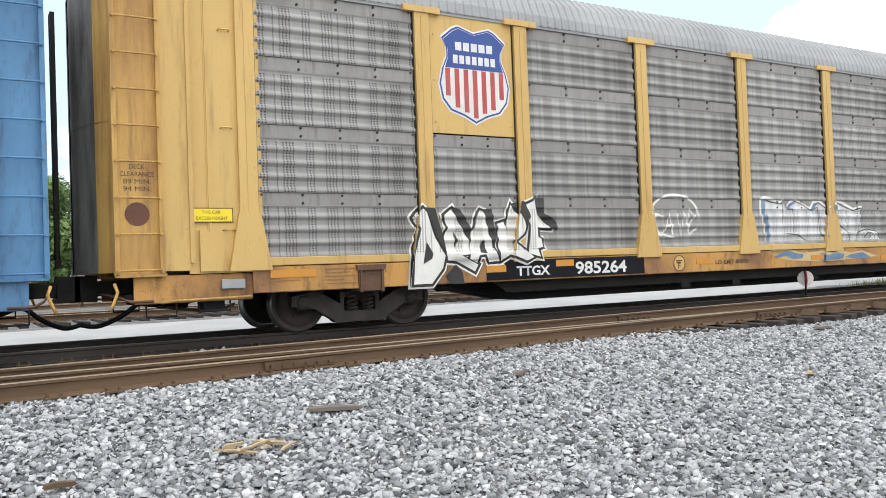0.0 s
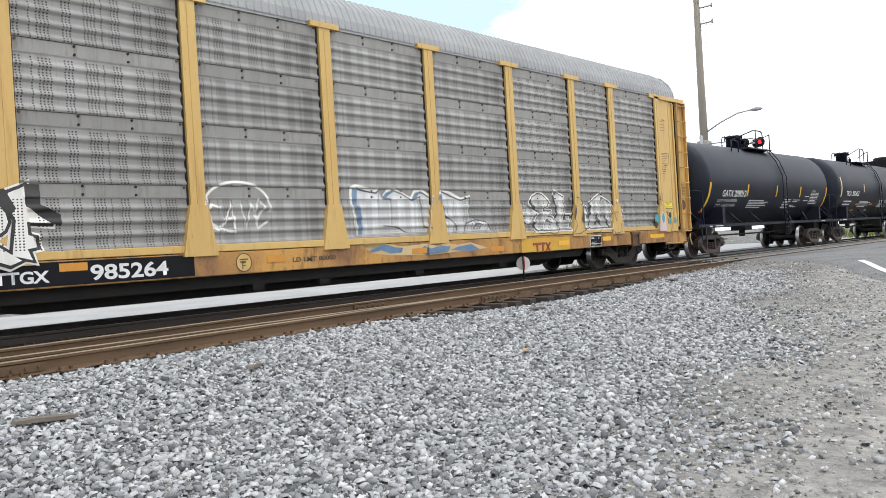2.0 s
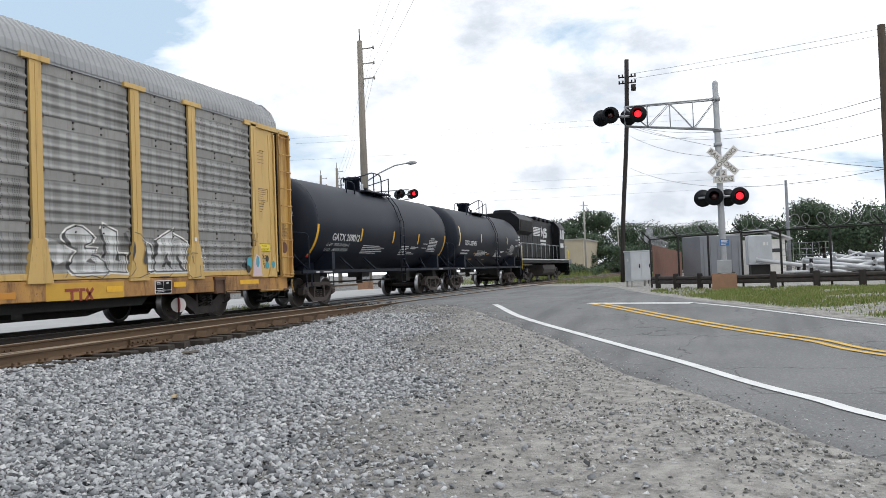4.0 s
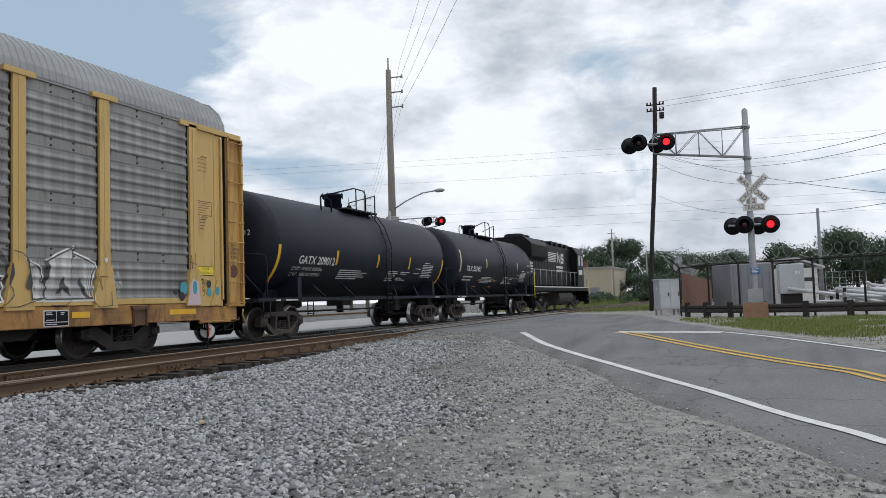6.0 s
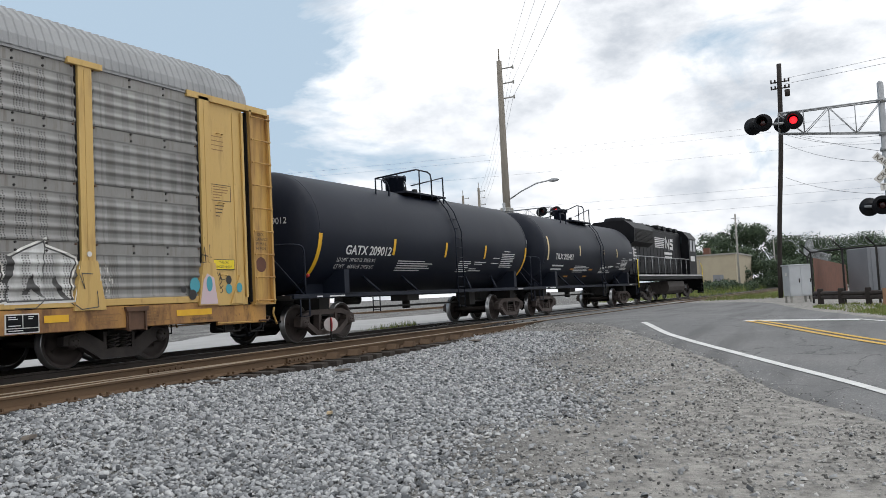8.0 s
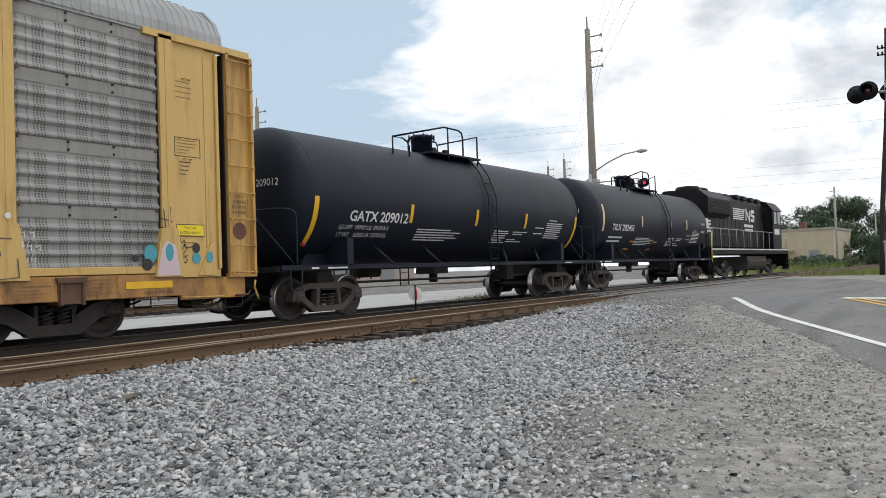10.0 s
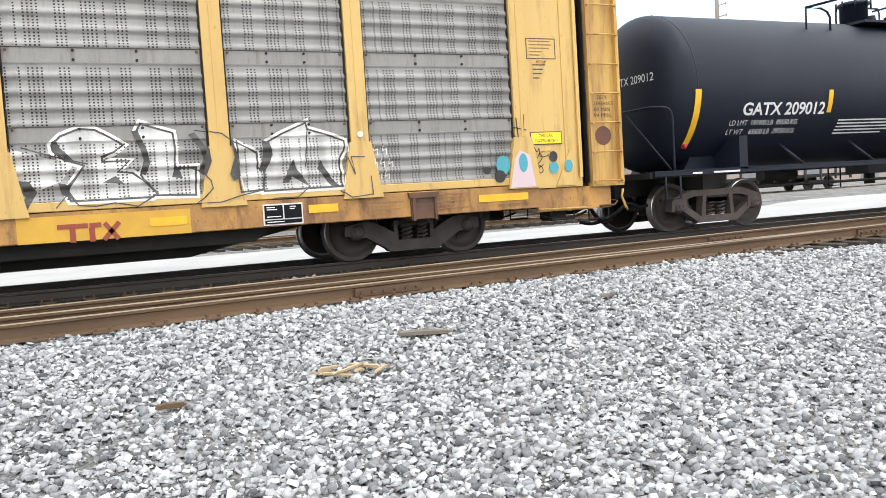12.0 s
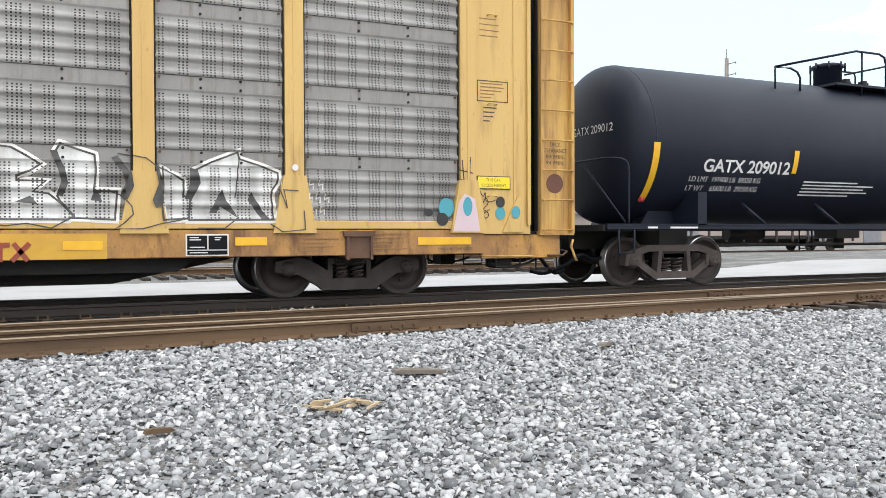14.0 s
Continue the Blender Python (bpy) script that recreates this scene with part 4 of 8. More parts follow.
def coupler(car, x, s, z=0.78):
    bm = bmesh.new()
    box(bm, min(x, x + s * 0.75), max(x, x + s * 0.75), -0.11, 0.11, z - 0.1, z + 0.12, 0.02)
    prism(bm, [(x + s * 0.7, z - 0.18), (x + s * 1.0, z - 0.18), (x + s * 1.0, z + 0.2), (x + s * 0.7, z + 0.2)][::s], -0.2, 0.2)
    part("coupler", bm, M_DARK, car)
    bm = bmesh.new()
    pts = [(x - s * 0.5, -0.7, z - 0.22), (x - s * 0.1, -0.75, z - 0.28), (x + s * 0.2, -0.8, z - 0.20), (x + s * 0.45, -0.7, z - 0.38), (x + s * 0.75, -0.5, z - 0.52), (x + s * 1.0, -0.4, z - 0.48)]
    tube(bm, smooth_path(pts), 0.034, 8)
    part("brake_hose", bm, M_BLACK, car)


POSTS = [-9.09, -7.125, -4.275, -1.425, 1.425, 4.25, 6.96, 8.98]
SIDE = 1.5


SHEET_BAND = 0.19
SHEET_ROWS = [1.13, 2.10, 3.10, 4.10, 5.08]
TRUCK_X = {-1: -10.15, 1: 9.93}


def sheet_profile(h):
    """Height and depth along a rack sheet: four ridges below a flat bolted band."""
    n, ridges = 40, 4
    out = []
    for i in range(n + 1):
        z = (h - SHEET_BAND) * i / n
        out.append((z, -0.040 * max(0.0, math.sin(2 * math.pi * (ridges * i / n + 0.08))) ** 0.7))
    return out + [(h - SHEET_BAND + 0.004, -0.012), (h - 0.01, -0.012), (h, -0.002)]


def sheet_mesh(w, h):
    """A corrugated rack sheet of width w with its band and bolts."""
    bm = bmesh.new()
    profile = sheet_profile(h)
    rows = [[bm.verts.new((x, y, z)) for x in (-w / 2, w / 2)] for z, y in profile]
    for i, (a, b) in enumerate(zip(rows, rows[1:])):
        f = bm.faces.new((a[0], a[1], b[1], b[0]))
        f.smooth = i < 40
        f.material_index = 2 if i >= 40 else 0
    k = max(3, round(w / 0.75))
    for i in range(k + 1):
        x = -w / 2 + 0.05 + (w - 0.1) * i / k
        for z in (h - 0.035, h - SHEET_BAND + 0.035):
            if 0 < i < k or z > h - 0.05:
                count = len(bm.faces)
                rod(bm, (x, -0.034, z), (x, 0.0, z), 0.019, 7)
                bm.faces.ensure_lookup_table()
                for f in bm.faces[count:]:
                    f.material_index = 1 if 0 < i < k else 3
    return link_mesh("panel", bm, [M_SHEET, M_DARK, M_BAND, M_RUSTY])


def autorack(x, paint, sill_paint, box_paint, label, marked):
    car = thing("autorack_car", label, "railcar", "train", m=pose(x, TRACK_Y, 0))
    edges = [-11.90] + POSTS + [11.59]
    row_z = SHEET_ROWS
    sheets = {}

    def at(e, v):
        """A place near an end: the trailing end stands a little farther out."""
        return v if e > 0 else -(v + 0.17)

    for s in (-1, 1):
        for bay, (a, b) in enumerate(zip(edges, edges[1:])):
            w = b - a - (0.31 if 0 < bay < 8 else 0.17)
            xc = (a + b) / 2 + (-0.07 if bay == 0 else 0.07 if bay == 8 else 0)
            for z0, z1 in zip(row_z, row_z[1:]):
                if marked and s < 0 and bay == 1 and z0 > 3:
                    continue
                key = (round(w, 3), round(z1 - z0, 3))
                if key not in sheets:
                    sheets[key] = sheet_mesh(*key)
                part("panel", sheets[key], None, car, m=pose(xc, s * (SIDE - 0.05), z0, 0, 0, 0 if s < 0 else 180))
            bm = bmesh.new()
            y0, y1 = sorted((s * (SIDE - 0.06), s * (SIDE + 0.015)))
            box(bm, xc - w / 2, xc + w / 2, y0, y1, 1.03, 1.15, 0.008)
            part("kick_strip", bm, paint, car)
            for q in (-1, 1):
                bm = bmesh.new()
                box(bm, xc + q * w / 2 - 0.008, xc + q * w / 2 + 0.008, *sorted((s * (SIDE - 0.08), s * (SIDE - 0.012))), 1.15, 5.08)
                part("seam", bm, M_DARK, car)
        for i, px in enumerate(POSTS + [-12.03, 11.73]):
            bm = bmesh.new()
            y0, y1 = (-SIDE - 0.03, -SIDE + 0.12) if s < 0 else (SIDE - 0.12, SIDE + 0.03)
            hw = 0.135
            prism(bm, [(px - hw, 1.78), (px + hw, 1.78), (px + hw, 5.08), (px - hw, 5.08)], y0, y1)
            prism(bm, [(px - 0.31, 0.97), (px + 0.31, 0.97), (px + 0.16, 1.79), (px - 0.16, 1.79)], y0 - 0.02, y1 + 0.02)
            prism(bm, [(px - 0.02, 1.8), (px + 0.02, 1.8), (px + 0.02, 5.0), (px - 0.02, 5.0)], y0 - 0.008, y1 + 0.008)
            if i < 8:
                prism(bm, [(px - 0.34, 5.06), (px + 0.34, 5.06), (px + 0.34, 5.16), (px - 0.34, 5.16)], y0 - 0.025, y1 + 0.025)
            part("post", bm, paint, car)
        # added dark sheet behind the racks: the shade inside the car as colour
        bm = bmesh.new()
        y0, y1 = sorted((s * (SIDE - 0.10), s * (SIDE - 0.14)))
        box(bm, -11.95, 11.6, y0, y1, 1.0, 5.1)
        part("shade_backing", bm, M_DARK, car)
        # side sill
        bm = bmesh.new()
        y0, y1 = sorted((s * (SIDE - 0.16), s * (SIDE + 0.005)))
        box(bm, -12.0, 12.0, y0, y1, 0.64, 1.02, 0.012)
        for e in (-1, 1):
            xa, xb = sorted((e * 12.0, at(e, 13.45)))
            box(bm, xa, xb, y0 + 0.06, y1 - 0.06, 0.56, 0.94, 0.012)
        part("side_sill", bm, sill_paint, car)
        for e in (-1, 1):
            bm = bmesh.new()
            prism(bm, [(TRUCK_X[e] - 0.20, 0.60), (TRUCK_X[e] + 0.20, 0.60), (TRUCK_X[e] + 0.22, 1.0), (TRUCK_X[e] - 0.22, 1.0)], *sorted((s * (SIDE - 0.3), s * (SIDE + 0.03))))
            prism(bm, [(TRUCK_X[e] - 0.23, 0.92), (TRUCK_X[e] + 0.23, 0.92), (TRUCK_X[e] + 0.25, 1.0), (TRUCK_X[e] - 0.25, 1.0)], *sorted((s * (SIDE - 0.3), s * (SIDE + 0.07))))
            for q in (-0.19, 0.17):
                prism(bm, [(TRUCK_X[e] + q, 0.58), (TRUCK_X[e] + q + 0.04, 0.58), (TRUCK_X[e] + q + 0.04, 0.95), (TRUCK_X[e] + q, 0.95)], *sorted((s * SIDE, s * (SIDE + 0.06))))
            part("bolster_end", bm, M_RUSTY, car)
            # end panel with a folded door edge
            bm = bmesh.new()
            xa, xb = sorted((e * 11.82, e * 12.62))
            yy = sorted((s * (SIDE - 0.09), s * (SIDE - 0.03)))
            box(bm, xa, xb, yy[0], yy[1], 0.95, 5.06)
            part("end_panel", bm, paint, car)
            bm = bmesh.new()
            xa, xb = sorted((e * 12.62, e * 12.88))
            box(bm, xa, xb, yy[0] + 0.01, yy[1], 0.95, 5.0)
            if e < 0:
                part("end_panel", bm, paint, car)
                bm = bmesh.new()
                box(bm, -13.22, -12.86, yy[0] - 0.01, yy[1] - 0.02, 1.0, 5.0)
            part("end_panel", bm, paint, car)
            bm = bmesh.new()
            xm = e * 12.58
            prism(bm, [(xm - 0.02, 1.15), (xm + 0.02, 1.15), (xm + 0.02, 4.9), (xm - 0.02, 4.9)], *sorted((s * (SIDE - 0.03), s * (SIDE - 0.015))))
            xm = e * 12.84
            prism(bm, [(xm - 0.03, 1.1), (xm + 0.03, 1.1), (xm + 0.03, 4.95), (xm - 0.03, 4.95)], *sorted((s * (SIDE - 0.03), s * (SIDE + 0.005))))
            pts = [(e * 12.35, 0.98), (e * 12.74, 0.98), (e * 12.74, 1.55), (e * 12.62, 1.55)]
            prism(bm, pts if e > 0 else pts[::-1], *sorted((s * (SIDE - 0.03), s * (SIDE + 0.01))))
            part("corner_strip", bm, paint, car)
            # added dark plate: the shade inside the corner slot, put into colour
            bm = bmesh.new()
            box(bm, *sorted((e * 12.7, e * 13.2)), *sorted((s * (SIDE - 0.34), s * (SIDE - 0.30))), 1.0, 5.05)
            part("slot_shade", bm, M_DARK, car)
            # corner header
            bm = bmesh.new()
            xa, xb = sorted((e * 11.3, at(e, 13.62)))
            box(bm, xa, xb, *sorted((s * (SIDE - 0.12), s * (SIDE + 0.03))), 5.02, 5.14)
            part("header", bm, paint, car)
            # ladder box at the corner
            bm = bmesh.new()
            xa, xb = sorted((at(e, 13.03), at(e, 13.68)))
            yy = sorted((s * (SIDE - 0.10), s * (SIDE - 0.06)))
            box(bm, xa, xb, yy[0], yy[1], 0.96, 5.05)
            lad = part("ladder_box", bm, box_paint, car)
            bm = bmesh.new()
            xi = at(e, 13.03) - e * 0.012
            box(bm, xi - 0.009, xi + 0.009, *sorted((s * (SIDE - 0.14), s * (SIDE - 0.03))), 1.0, 5.0)
            part("seam", bm, M_DARK, car)
            # brake rod and hangers below the end sill
            bm = bmesh.new()
            tube(bm, [(e * 12.0, s * 1.44, 0.605), (at(e, 12.9), s * 1.44, 0.59), (at(e, 13.3), s * 1.40, 0.57)], 0.017, 6)
            part("brake_rod", bm, box_paint, car)
            bm = bmesh.new()
            box(bm, *sorted((e * 12.35, e * 12.65)), *sorted((s * 0.9, s * 1.25)), 0.40, 0.62, 0.03)
            part("brake_block", bm, M_DARK, car)
            bm = bmesh.new()
            tube(bm, smooth_path([(e * 12.2, s * 1.2, 0.50), (e * 12.5, s * 1.3, 0.42), (e * 12.9, s * 1.25, 0.46), (at(e, 13.1), s * 1.2, 0.52)]), 0.022, 6)
            part("air_pipe", bm, M_DARK, car)
            for q in (13.08, 13.66):
                bm = bmesh.new()
                box(bm, at(e, q) - 0.03, at(e, q) + 0.03, *sorted((s * (SIDE - 0.10), s * (SIDE + 0.03))), 0.96, 5.05)
                part("ladder_rail", bm, box_paint, lad)
            bm = bmesh.new()
            box(bm, xa, xb, *sorted((s * (SIDE - 0.10), s * (SIDE + 0.03))), 0.93, 0.97)
            part("ladder_foot", bm, box_paint, lad)
            # uncoupling lever at the corner
            bm = bmesh.new()
            tube(bm, [(at(e, 13.75), s * 0.3, 0.72), (at(e, 13.7), s * 0.9, 0.70), (at(e, 13.62), s * 1.40, 0.66), (at(e, 13.5), s * 1.47, 0.60), (at(e, 13.2), s * 1.47, 0.60)], 0.018, 6)
            part("uncoupling_lever", bm, M_RUSTY, car)
            bm = bmesh.new()
            tube(bm, [(at(e, 13.70), s * 1.46, 0.86), (at(e, 13.66), s * 1.47, 0.74), (at(e, 13.72), s * 1.48, 0.58), (at(e, 13.76), s * 1.48, 0.50)], 0.022, 6)
            part("lever_grip", bm, M_LADDERBOX, car)
            for i in range(9):
                z = 1.02 + 0.487 * i
                bm = bmesh.new()
                rod(bm, (at(e, 13.07), s * (SIDE + 0.05), z), (at(e, 13.67), s * (SIDE + 0.05), z), 0.014, 6)
                for q in (13.09, 13.65):
                    rod(bm, (at(e, q), s * (SIDE - 0.02), z), (at(e, q), s * (SIDE + 0.065), z), 0.022, 6)
                part("rung", bm, box_paint, lad)
    # end doors, bent and scuffed
    for e in (-1, 1):
        for s in (-1, 1):
            pts = []
            for i in range(13):
                t = i / 12
                pts.append((at(e, 13.62) + e * ((0.40 if e < 0 else 0.06) * math.sin(t * math.pi / 2)), s * (1.42 - 1.36 * t)))
            for name, run, paint_of in (("door_edge", pts[:5] if e < 0 else pts[:7], box_paint), ("door_leaf", pts[4:] if e < 0 else pts[6:], M_SCUFF)):
                for z0, z1 in ((1.0, 3.05), (3.06, 5.05)):
                    bm = bmesh.new()
                    k = len(run)
                    front = [[bm.verts.new((px, py, z)) for px, py in run] for z in (z0, z1)]
                    back = [[bm.verts.new((px - e * 0.05, py, z)) for px, py in run] for z in (z0, z1)]
                    for i in range(k - 1):
                        bm.faces.new((front[0][i], front[0][i + 1], front[1][i + 1], front[1][i]))
                        bm.faces.new((back[0][i], back[0][i + 1], back[1][i + 1], back[1][i]))
                        bm.faces.new((front[1][i], front[1][i + 1], back[1][i + 1], back[1][i]))
                    part(name, bm, paint_of, car)
            bm = bmesh.new()
            box(bm, *sorted((at(e, 13.66), at(e, 13.74))), *sorted((s * 0.55, s * 1.0)), 1.1, 4.9)
            part("door_post", bm, M_DIRTYWHITE if e < 0 else M_ROOF, car)
            bm = bmesh.new()
            box(bm, *sorted((at(e, 13.9), at(e, 13.96))), *sorted((s * 0.02, s * 0.12)), 1.1, 4.8)
            part("door_gasket", bm, M_DARK, car)
        coupler(car, e * 13.2, e)
        bm = bmesh.new()
        box(bm, *sorted((e * 12.6, e * 13.3)), -1.2, 1.2, 0.6, 0.8)
        for q in (-1.35, 1.35):
            tube(bm, [(e * 12.3, q, 0.62), (e * 12.3, q, 0.42), (e * 12.75, q, 0.42), (e * 12.75, q, 0.62)], 0.018)
            tube(bm, [(e * 13.05, q, 0.62), (e * 13.05, q, 0.38), (e * 13.45, q, 0.38), (e * 13.45, q, 0.62)], 0.018)
        part("end_sill", bm, M_DARK, car)
    # deck, centre sill
    bm = bmesh.new()
    box(bm, -13.2, 13.2, -1.36, 1.36, 0.86, 0.98)
    prism(bm, [(-8.6, 0.88), (-8.3, 0.60), (-6.6, 0.26), (6.6, 0.26), (8.3, 0.60), (8.6, 0.88)], -0.45, 0.45)
    prism(bm, [(-8.0, 0.88), (-7.4, 0.44), (7.4, 0.44), (8.0, 0.88)], -1.22, -1.16)
    prism(bm, [(-8.0, 0.88), (-7.4, 0.44), (7.4, 0.44), (8.0, 0.88)], 1.16, 1.22)
    for q in (-3.1, -1.6, 1.0, 3.9):
        box(bm, q, q + 0.25, -1.2, -0.9, 0.34, 0.7)
    part("underframe", bm, M_DARK, car)
    # arched roof of ribbed sheets
    sect = [(-1.50, 5.13), (-1.48, 5.32), (-1.36, 5.60), (-1.12, 5.83), (-0.65, 5.97), (0, 6.01)]
    sect = sect + [(-y, z) for y, z in sect[-2::-1]]
    per = 0.16
    for k in range(3):
        bm = bmesh.new()
        xs = []
        xa, xb = -13.0 + k * 26.0 / 3, -13.0 + (k + 1) * 26.0 / 3
        n = round((xb - xa) / per)
        for i in range(n):
            for f, d in ((0.0, 0.0), (0.55, 0.0), (0.66, 0.02), (0.88, 0.02)):
                xs.append((xa + (i + f) * (xb - xa) / n, d))
        xs.append((xb, 0))
        prev = None
        for px, d in xs:
            squeeze = 1 - 0.10 * ss(12.2, 13.0, abs(px))
            ring = [bm.verts.new((px, y * (1 + d / 1.5), 5.13 + (z - 5.13) * squeeze + d * (1 if abs(y) < 1.4 else 0))) for y, z in sect]
            if prev:
                for i in range(len(ring) - 1):
                    bm.faces.new((prev[i], prev[i + 1], ring[i + 1], ring[i]))
            prev = ring
        part("roof_sheet", bm, M_ROOF, car)
    bm = bmesh.new()
    for s in (-1, 1):
        box(bm, -13.0, 13.0, *sorted((s * (SIDE - 0.1), s * (SIDE - 0.01))), 5.08, 5.17)
    part("roof_rail", bm, M_ROOF, car)
    for e in (-1, 1):
        bm = bmesh.new()
        extrude_x(bm, [(y, z) for y, z in sect], *sorted((e * 12.9, e * 12.95)))
        part("roof_end", bm, M_ROOF, car)
        truck(car, TRUCK_X[e], 0.45, 1.88, "flat")
    if marked:
        mark_autorack(car)
    return car


def mark_autorack(car):
    """Paint, lettering and graffiti on the camera's side of the yellow car."""
    y = -SIDE - 0.008
    # plate with the shield
    bm = bmesh.new()
    box(bm, -8.95, -7.27, -1.475, -1.44, 3.12, 5.08)
    for bx in (-8.85, -7.36):
        for bz in (3.3, 4.0, 4.75):
            rod(bm, (bx, -1.49, bz), (bx, -1.46, bz), 0.022, 6)
    plate = part("shield_plate", bm, M_YELLOW, car)
    cx = -8.07

    def shield(k, zs=0.0):
        half = [(0.0, 4.82), (0.30, 4.91), (0.42, 4.86), (0.62, 4.70), (0.535, 4.55), (0.53, 4.40), (0.62, 4.20), (0.68, 3.95), (0.63, 3.70), (0.48, 3.52), (0.22, 3.44), (0.0, 3.33)]
        mid = 4.15
        return [(cx + a * k, mid + (b - mid) * k) for a, b in half] + [(cx - a * k, mid + (b - mid) * k) for a, b in half[-2:0:-1]]

    part("shield_border", poly_mesh([shield(1.06)], -1.476, 0.004), M_SHWHITE, plate)
    part("shield_outline", poly_mesh([shield(1.02)], -1.480, 0.003), M_SHBLUE, plate)
    part("shield_field", poly_mesh([shield(0.98)], -1.483, 0.003), M_SHWHITE, plate)
    full = shield(0.97)
    up = [p for p in full if p[1] > 4.24]
    part("shield_top", poly_mesh([[(cx + 0.58, 4.22)] + [p for p in up if p[0] >= cx - 1e-6][::-1] + [p for p in up if p[0] < cx - 1e-6][::-1] + [(cx - 0.58, 4.22)]], -1.486, 0.003), M_SHBLUE, plate)
    stripes = []
    for i in range(-3, 4):
        xs = cx + i * 0.178
        low = {0: 3.37, 1: 3.46, 2: 3.53, 3: 3.72}[abs(i)]
        stripes.append([(xs - 0.045, low + 0.03), (xs + 0.045, low + 0.03), (xs + 0.045, 4.21), (xs - 0.045, 4.21)])
    part("shield_stripes", poly_mesh(stripes, -1.486, 0.003), M_SHRED, plate)
    for zz, n, w in ((4.52, 5, 0.155), (4.30, 7, 0.125)):
        words = []
        for i in range(n):
            xx = cx + (i - n / 2) * w
            words.append([(xx + 0.015, zz), (xx + w - 0.02, zz), (xx + w - 0.02, zz + 0.14), (xx + 0.015, zz + 0.14)])
        part("shield_wordmark", poly_mesh(words, -1.489, 0.003), M_WHITE, plate)
    # black reporting patch and lettering
    part("lettering_patch", poly_mesh([[(-8.0, 0.665), (-4.40, 0.665), (-4.40, 1.0), (-8.0, 1.0)]], y + 0.004), M_BLACK, car)
    part("lettering", letters("TTGX", -7.38, 0.72, 0.17, 0.72, y - 0.006, bold=0.03), M_WHITE, car)
    part("lettering", letters("985264", -6.08, 0.705, 0.23, 1.22, y - 0.006, bold=0.025), M_WHITE, car)
    for x0, x1, z0, m in ((-8.0, -7.6, 0.80, M_ORANGE), (-6.52, -6.12, 0.86, M_ORANGE), (-11.75, -11.05, 0.85, M_ORANGE), (-3.0, -2.6, 0.80, M_ORANGE), (0.6, 1.05, 0.78, M_ORANGE), (3.2, 3.7, 0.72, M_ORANGE), (5.98, 6.45, 0.76, M_REFLECT), (8.14, 8.58, 0.80, M_REFLECT), (10.88, 11.78, 0.79, M_REFLECT)):
        part("reflector", poly_mesh([[(x0, z0), (x1, z0), (x1, z0 + 0.115), (x0, z0 + 0.115)]], y - 0.002), m, car)
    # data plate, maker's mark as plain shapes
    bm = bmesh.new()
    box(bm, 7.48, 8.05, y - 0.012, y + 0.004, 0.66, 0.96)
    dp = part("data_plate", bm, M_SHWHITE, car)
    part("data_field", poly_mesh([[(7.50, 0.75), (7.76, 0.75), (7.76, 0.94), (7.50, 0.94)], [(7.78, 0.75), (8.03, 0.75), (8.03, 0.94), (7.78, 0.94)], [(7.50, 0.68), (8.03, 0.68), (8.03, 0.735), (7.50, 0.735)]], y - 0.013), M_BLACK, dp)
    part("data_lines", bars(2, 7.53, 0.905, 0.03, 0.014, [0.12, 0.15], y - 0.02), M_WHITE, dp)
    part("data_lines", bars(1, 7.53, 0.775, 0.03, 0.014, [0.2], y - 0.02), M_WHITE, dp)
    part("data_lines", bars(2, 7.86, 0.905, 0.03, 0.014, [0.09, 0.07], y - 0.02), M_WHITE, dp)
    part("data_lines", bars(1, 7.53, 0.70, 0.03, 0.014, [0.24], y - 0.02), M_WHITE, dp)
    part("logo_patch", poly_mesh([[(4.4, 0.64), (6.5, 0.64), (6.5, 0.97), (4.4, 0.97)]], y + 0.003, 0.003), M_LOGOYEL, car)
    part("logo_bar", poly_mesh([[(4.86, 0.80), (5.22, 0.80), (5.22, 0.86), (4.86, 0.86)], [(5.0, 0.62), (5.07, 0.62), (5.07, 0.80), (5.0, 0.80)], [(5.24, 0.80), (5.38, 0.80), (5.38, 0.86), (5.24, 0.86)], [(5.23, 0.62), (5.30, 0.62), (5.30, 0.80), (5.23, 0.80)]] + stroke([(5.40, 0.63), (5.60, 0.85)], 0.06) + stroke([(5.42, 0.85), (5.58, 0.63)], 0.06), y - 0.002), M_BRICKRED, car)
    bm = bmesh.new()
    rod(bm, (-3.47, y - 0.002, 0.83), (-3.47, y + 0.01, 0.83), 0.15, 24)
    part("stencil_disc", bm, M_YELLOW, car)
    part("stencil_ring", poly_mesh(stroke([(-3.47 + 0.15 * math.cos(a), 0.83 + 0.15 * math.sin(a)) for a in np.linspace(0, 2 * math.pi, 21)], 0.014), y - 0.004, 0.003), M_INK, car)
    part("stencil", letters("F", -3.51, 0.72, 0.11, 0.07, y - 0.008), M_INK, car)
    part("stencil", bars(2, -3.55, 0.87, 0.04, 0.022, [0.16, 0.12], y - 0.004), M_INK, car)
    part("stencil", letters("LD LMT 80000", -2.45, 0.78, 0.085, 1.0, y - 0.006, bold=0.02), M_INK, car)
    for xx, zz, rows in ((-10.9, 0.95, 5), (10.15, 0.95, 5), (9.05, 0.88, 4), (-11.85, 0.80, 1)):
        part("stencil", bars(rows, xx, zz, 0.055, 0.014, [0.55, 0.4, 0.5, 0.3], y - 0.002), M_FAINTINK, car)
    part("stencil", letters("2 INCH HF COMP SHOES", 11.2, 0.70, 0.045, 0.6, y - 0.006), M_INK, car)
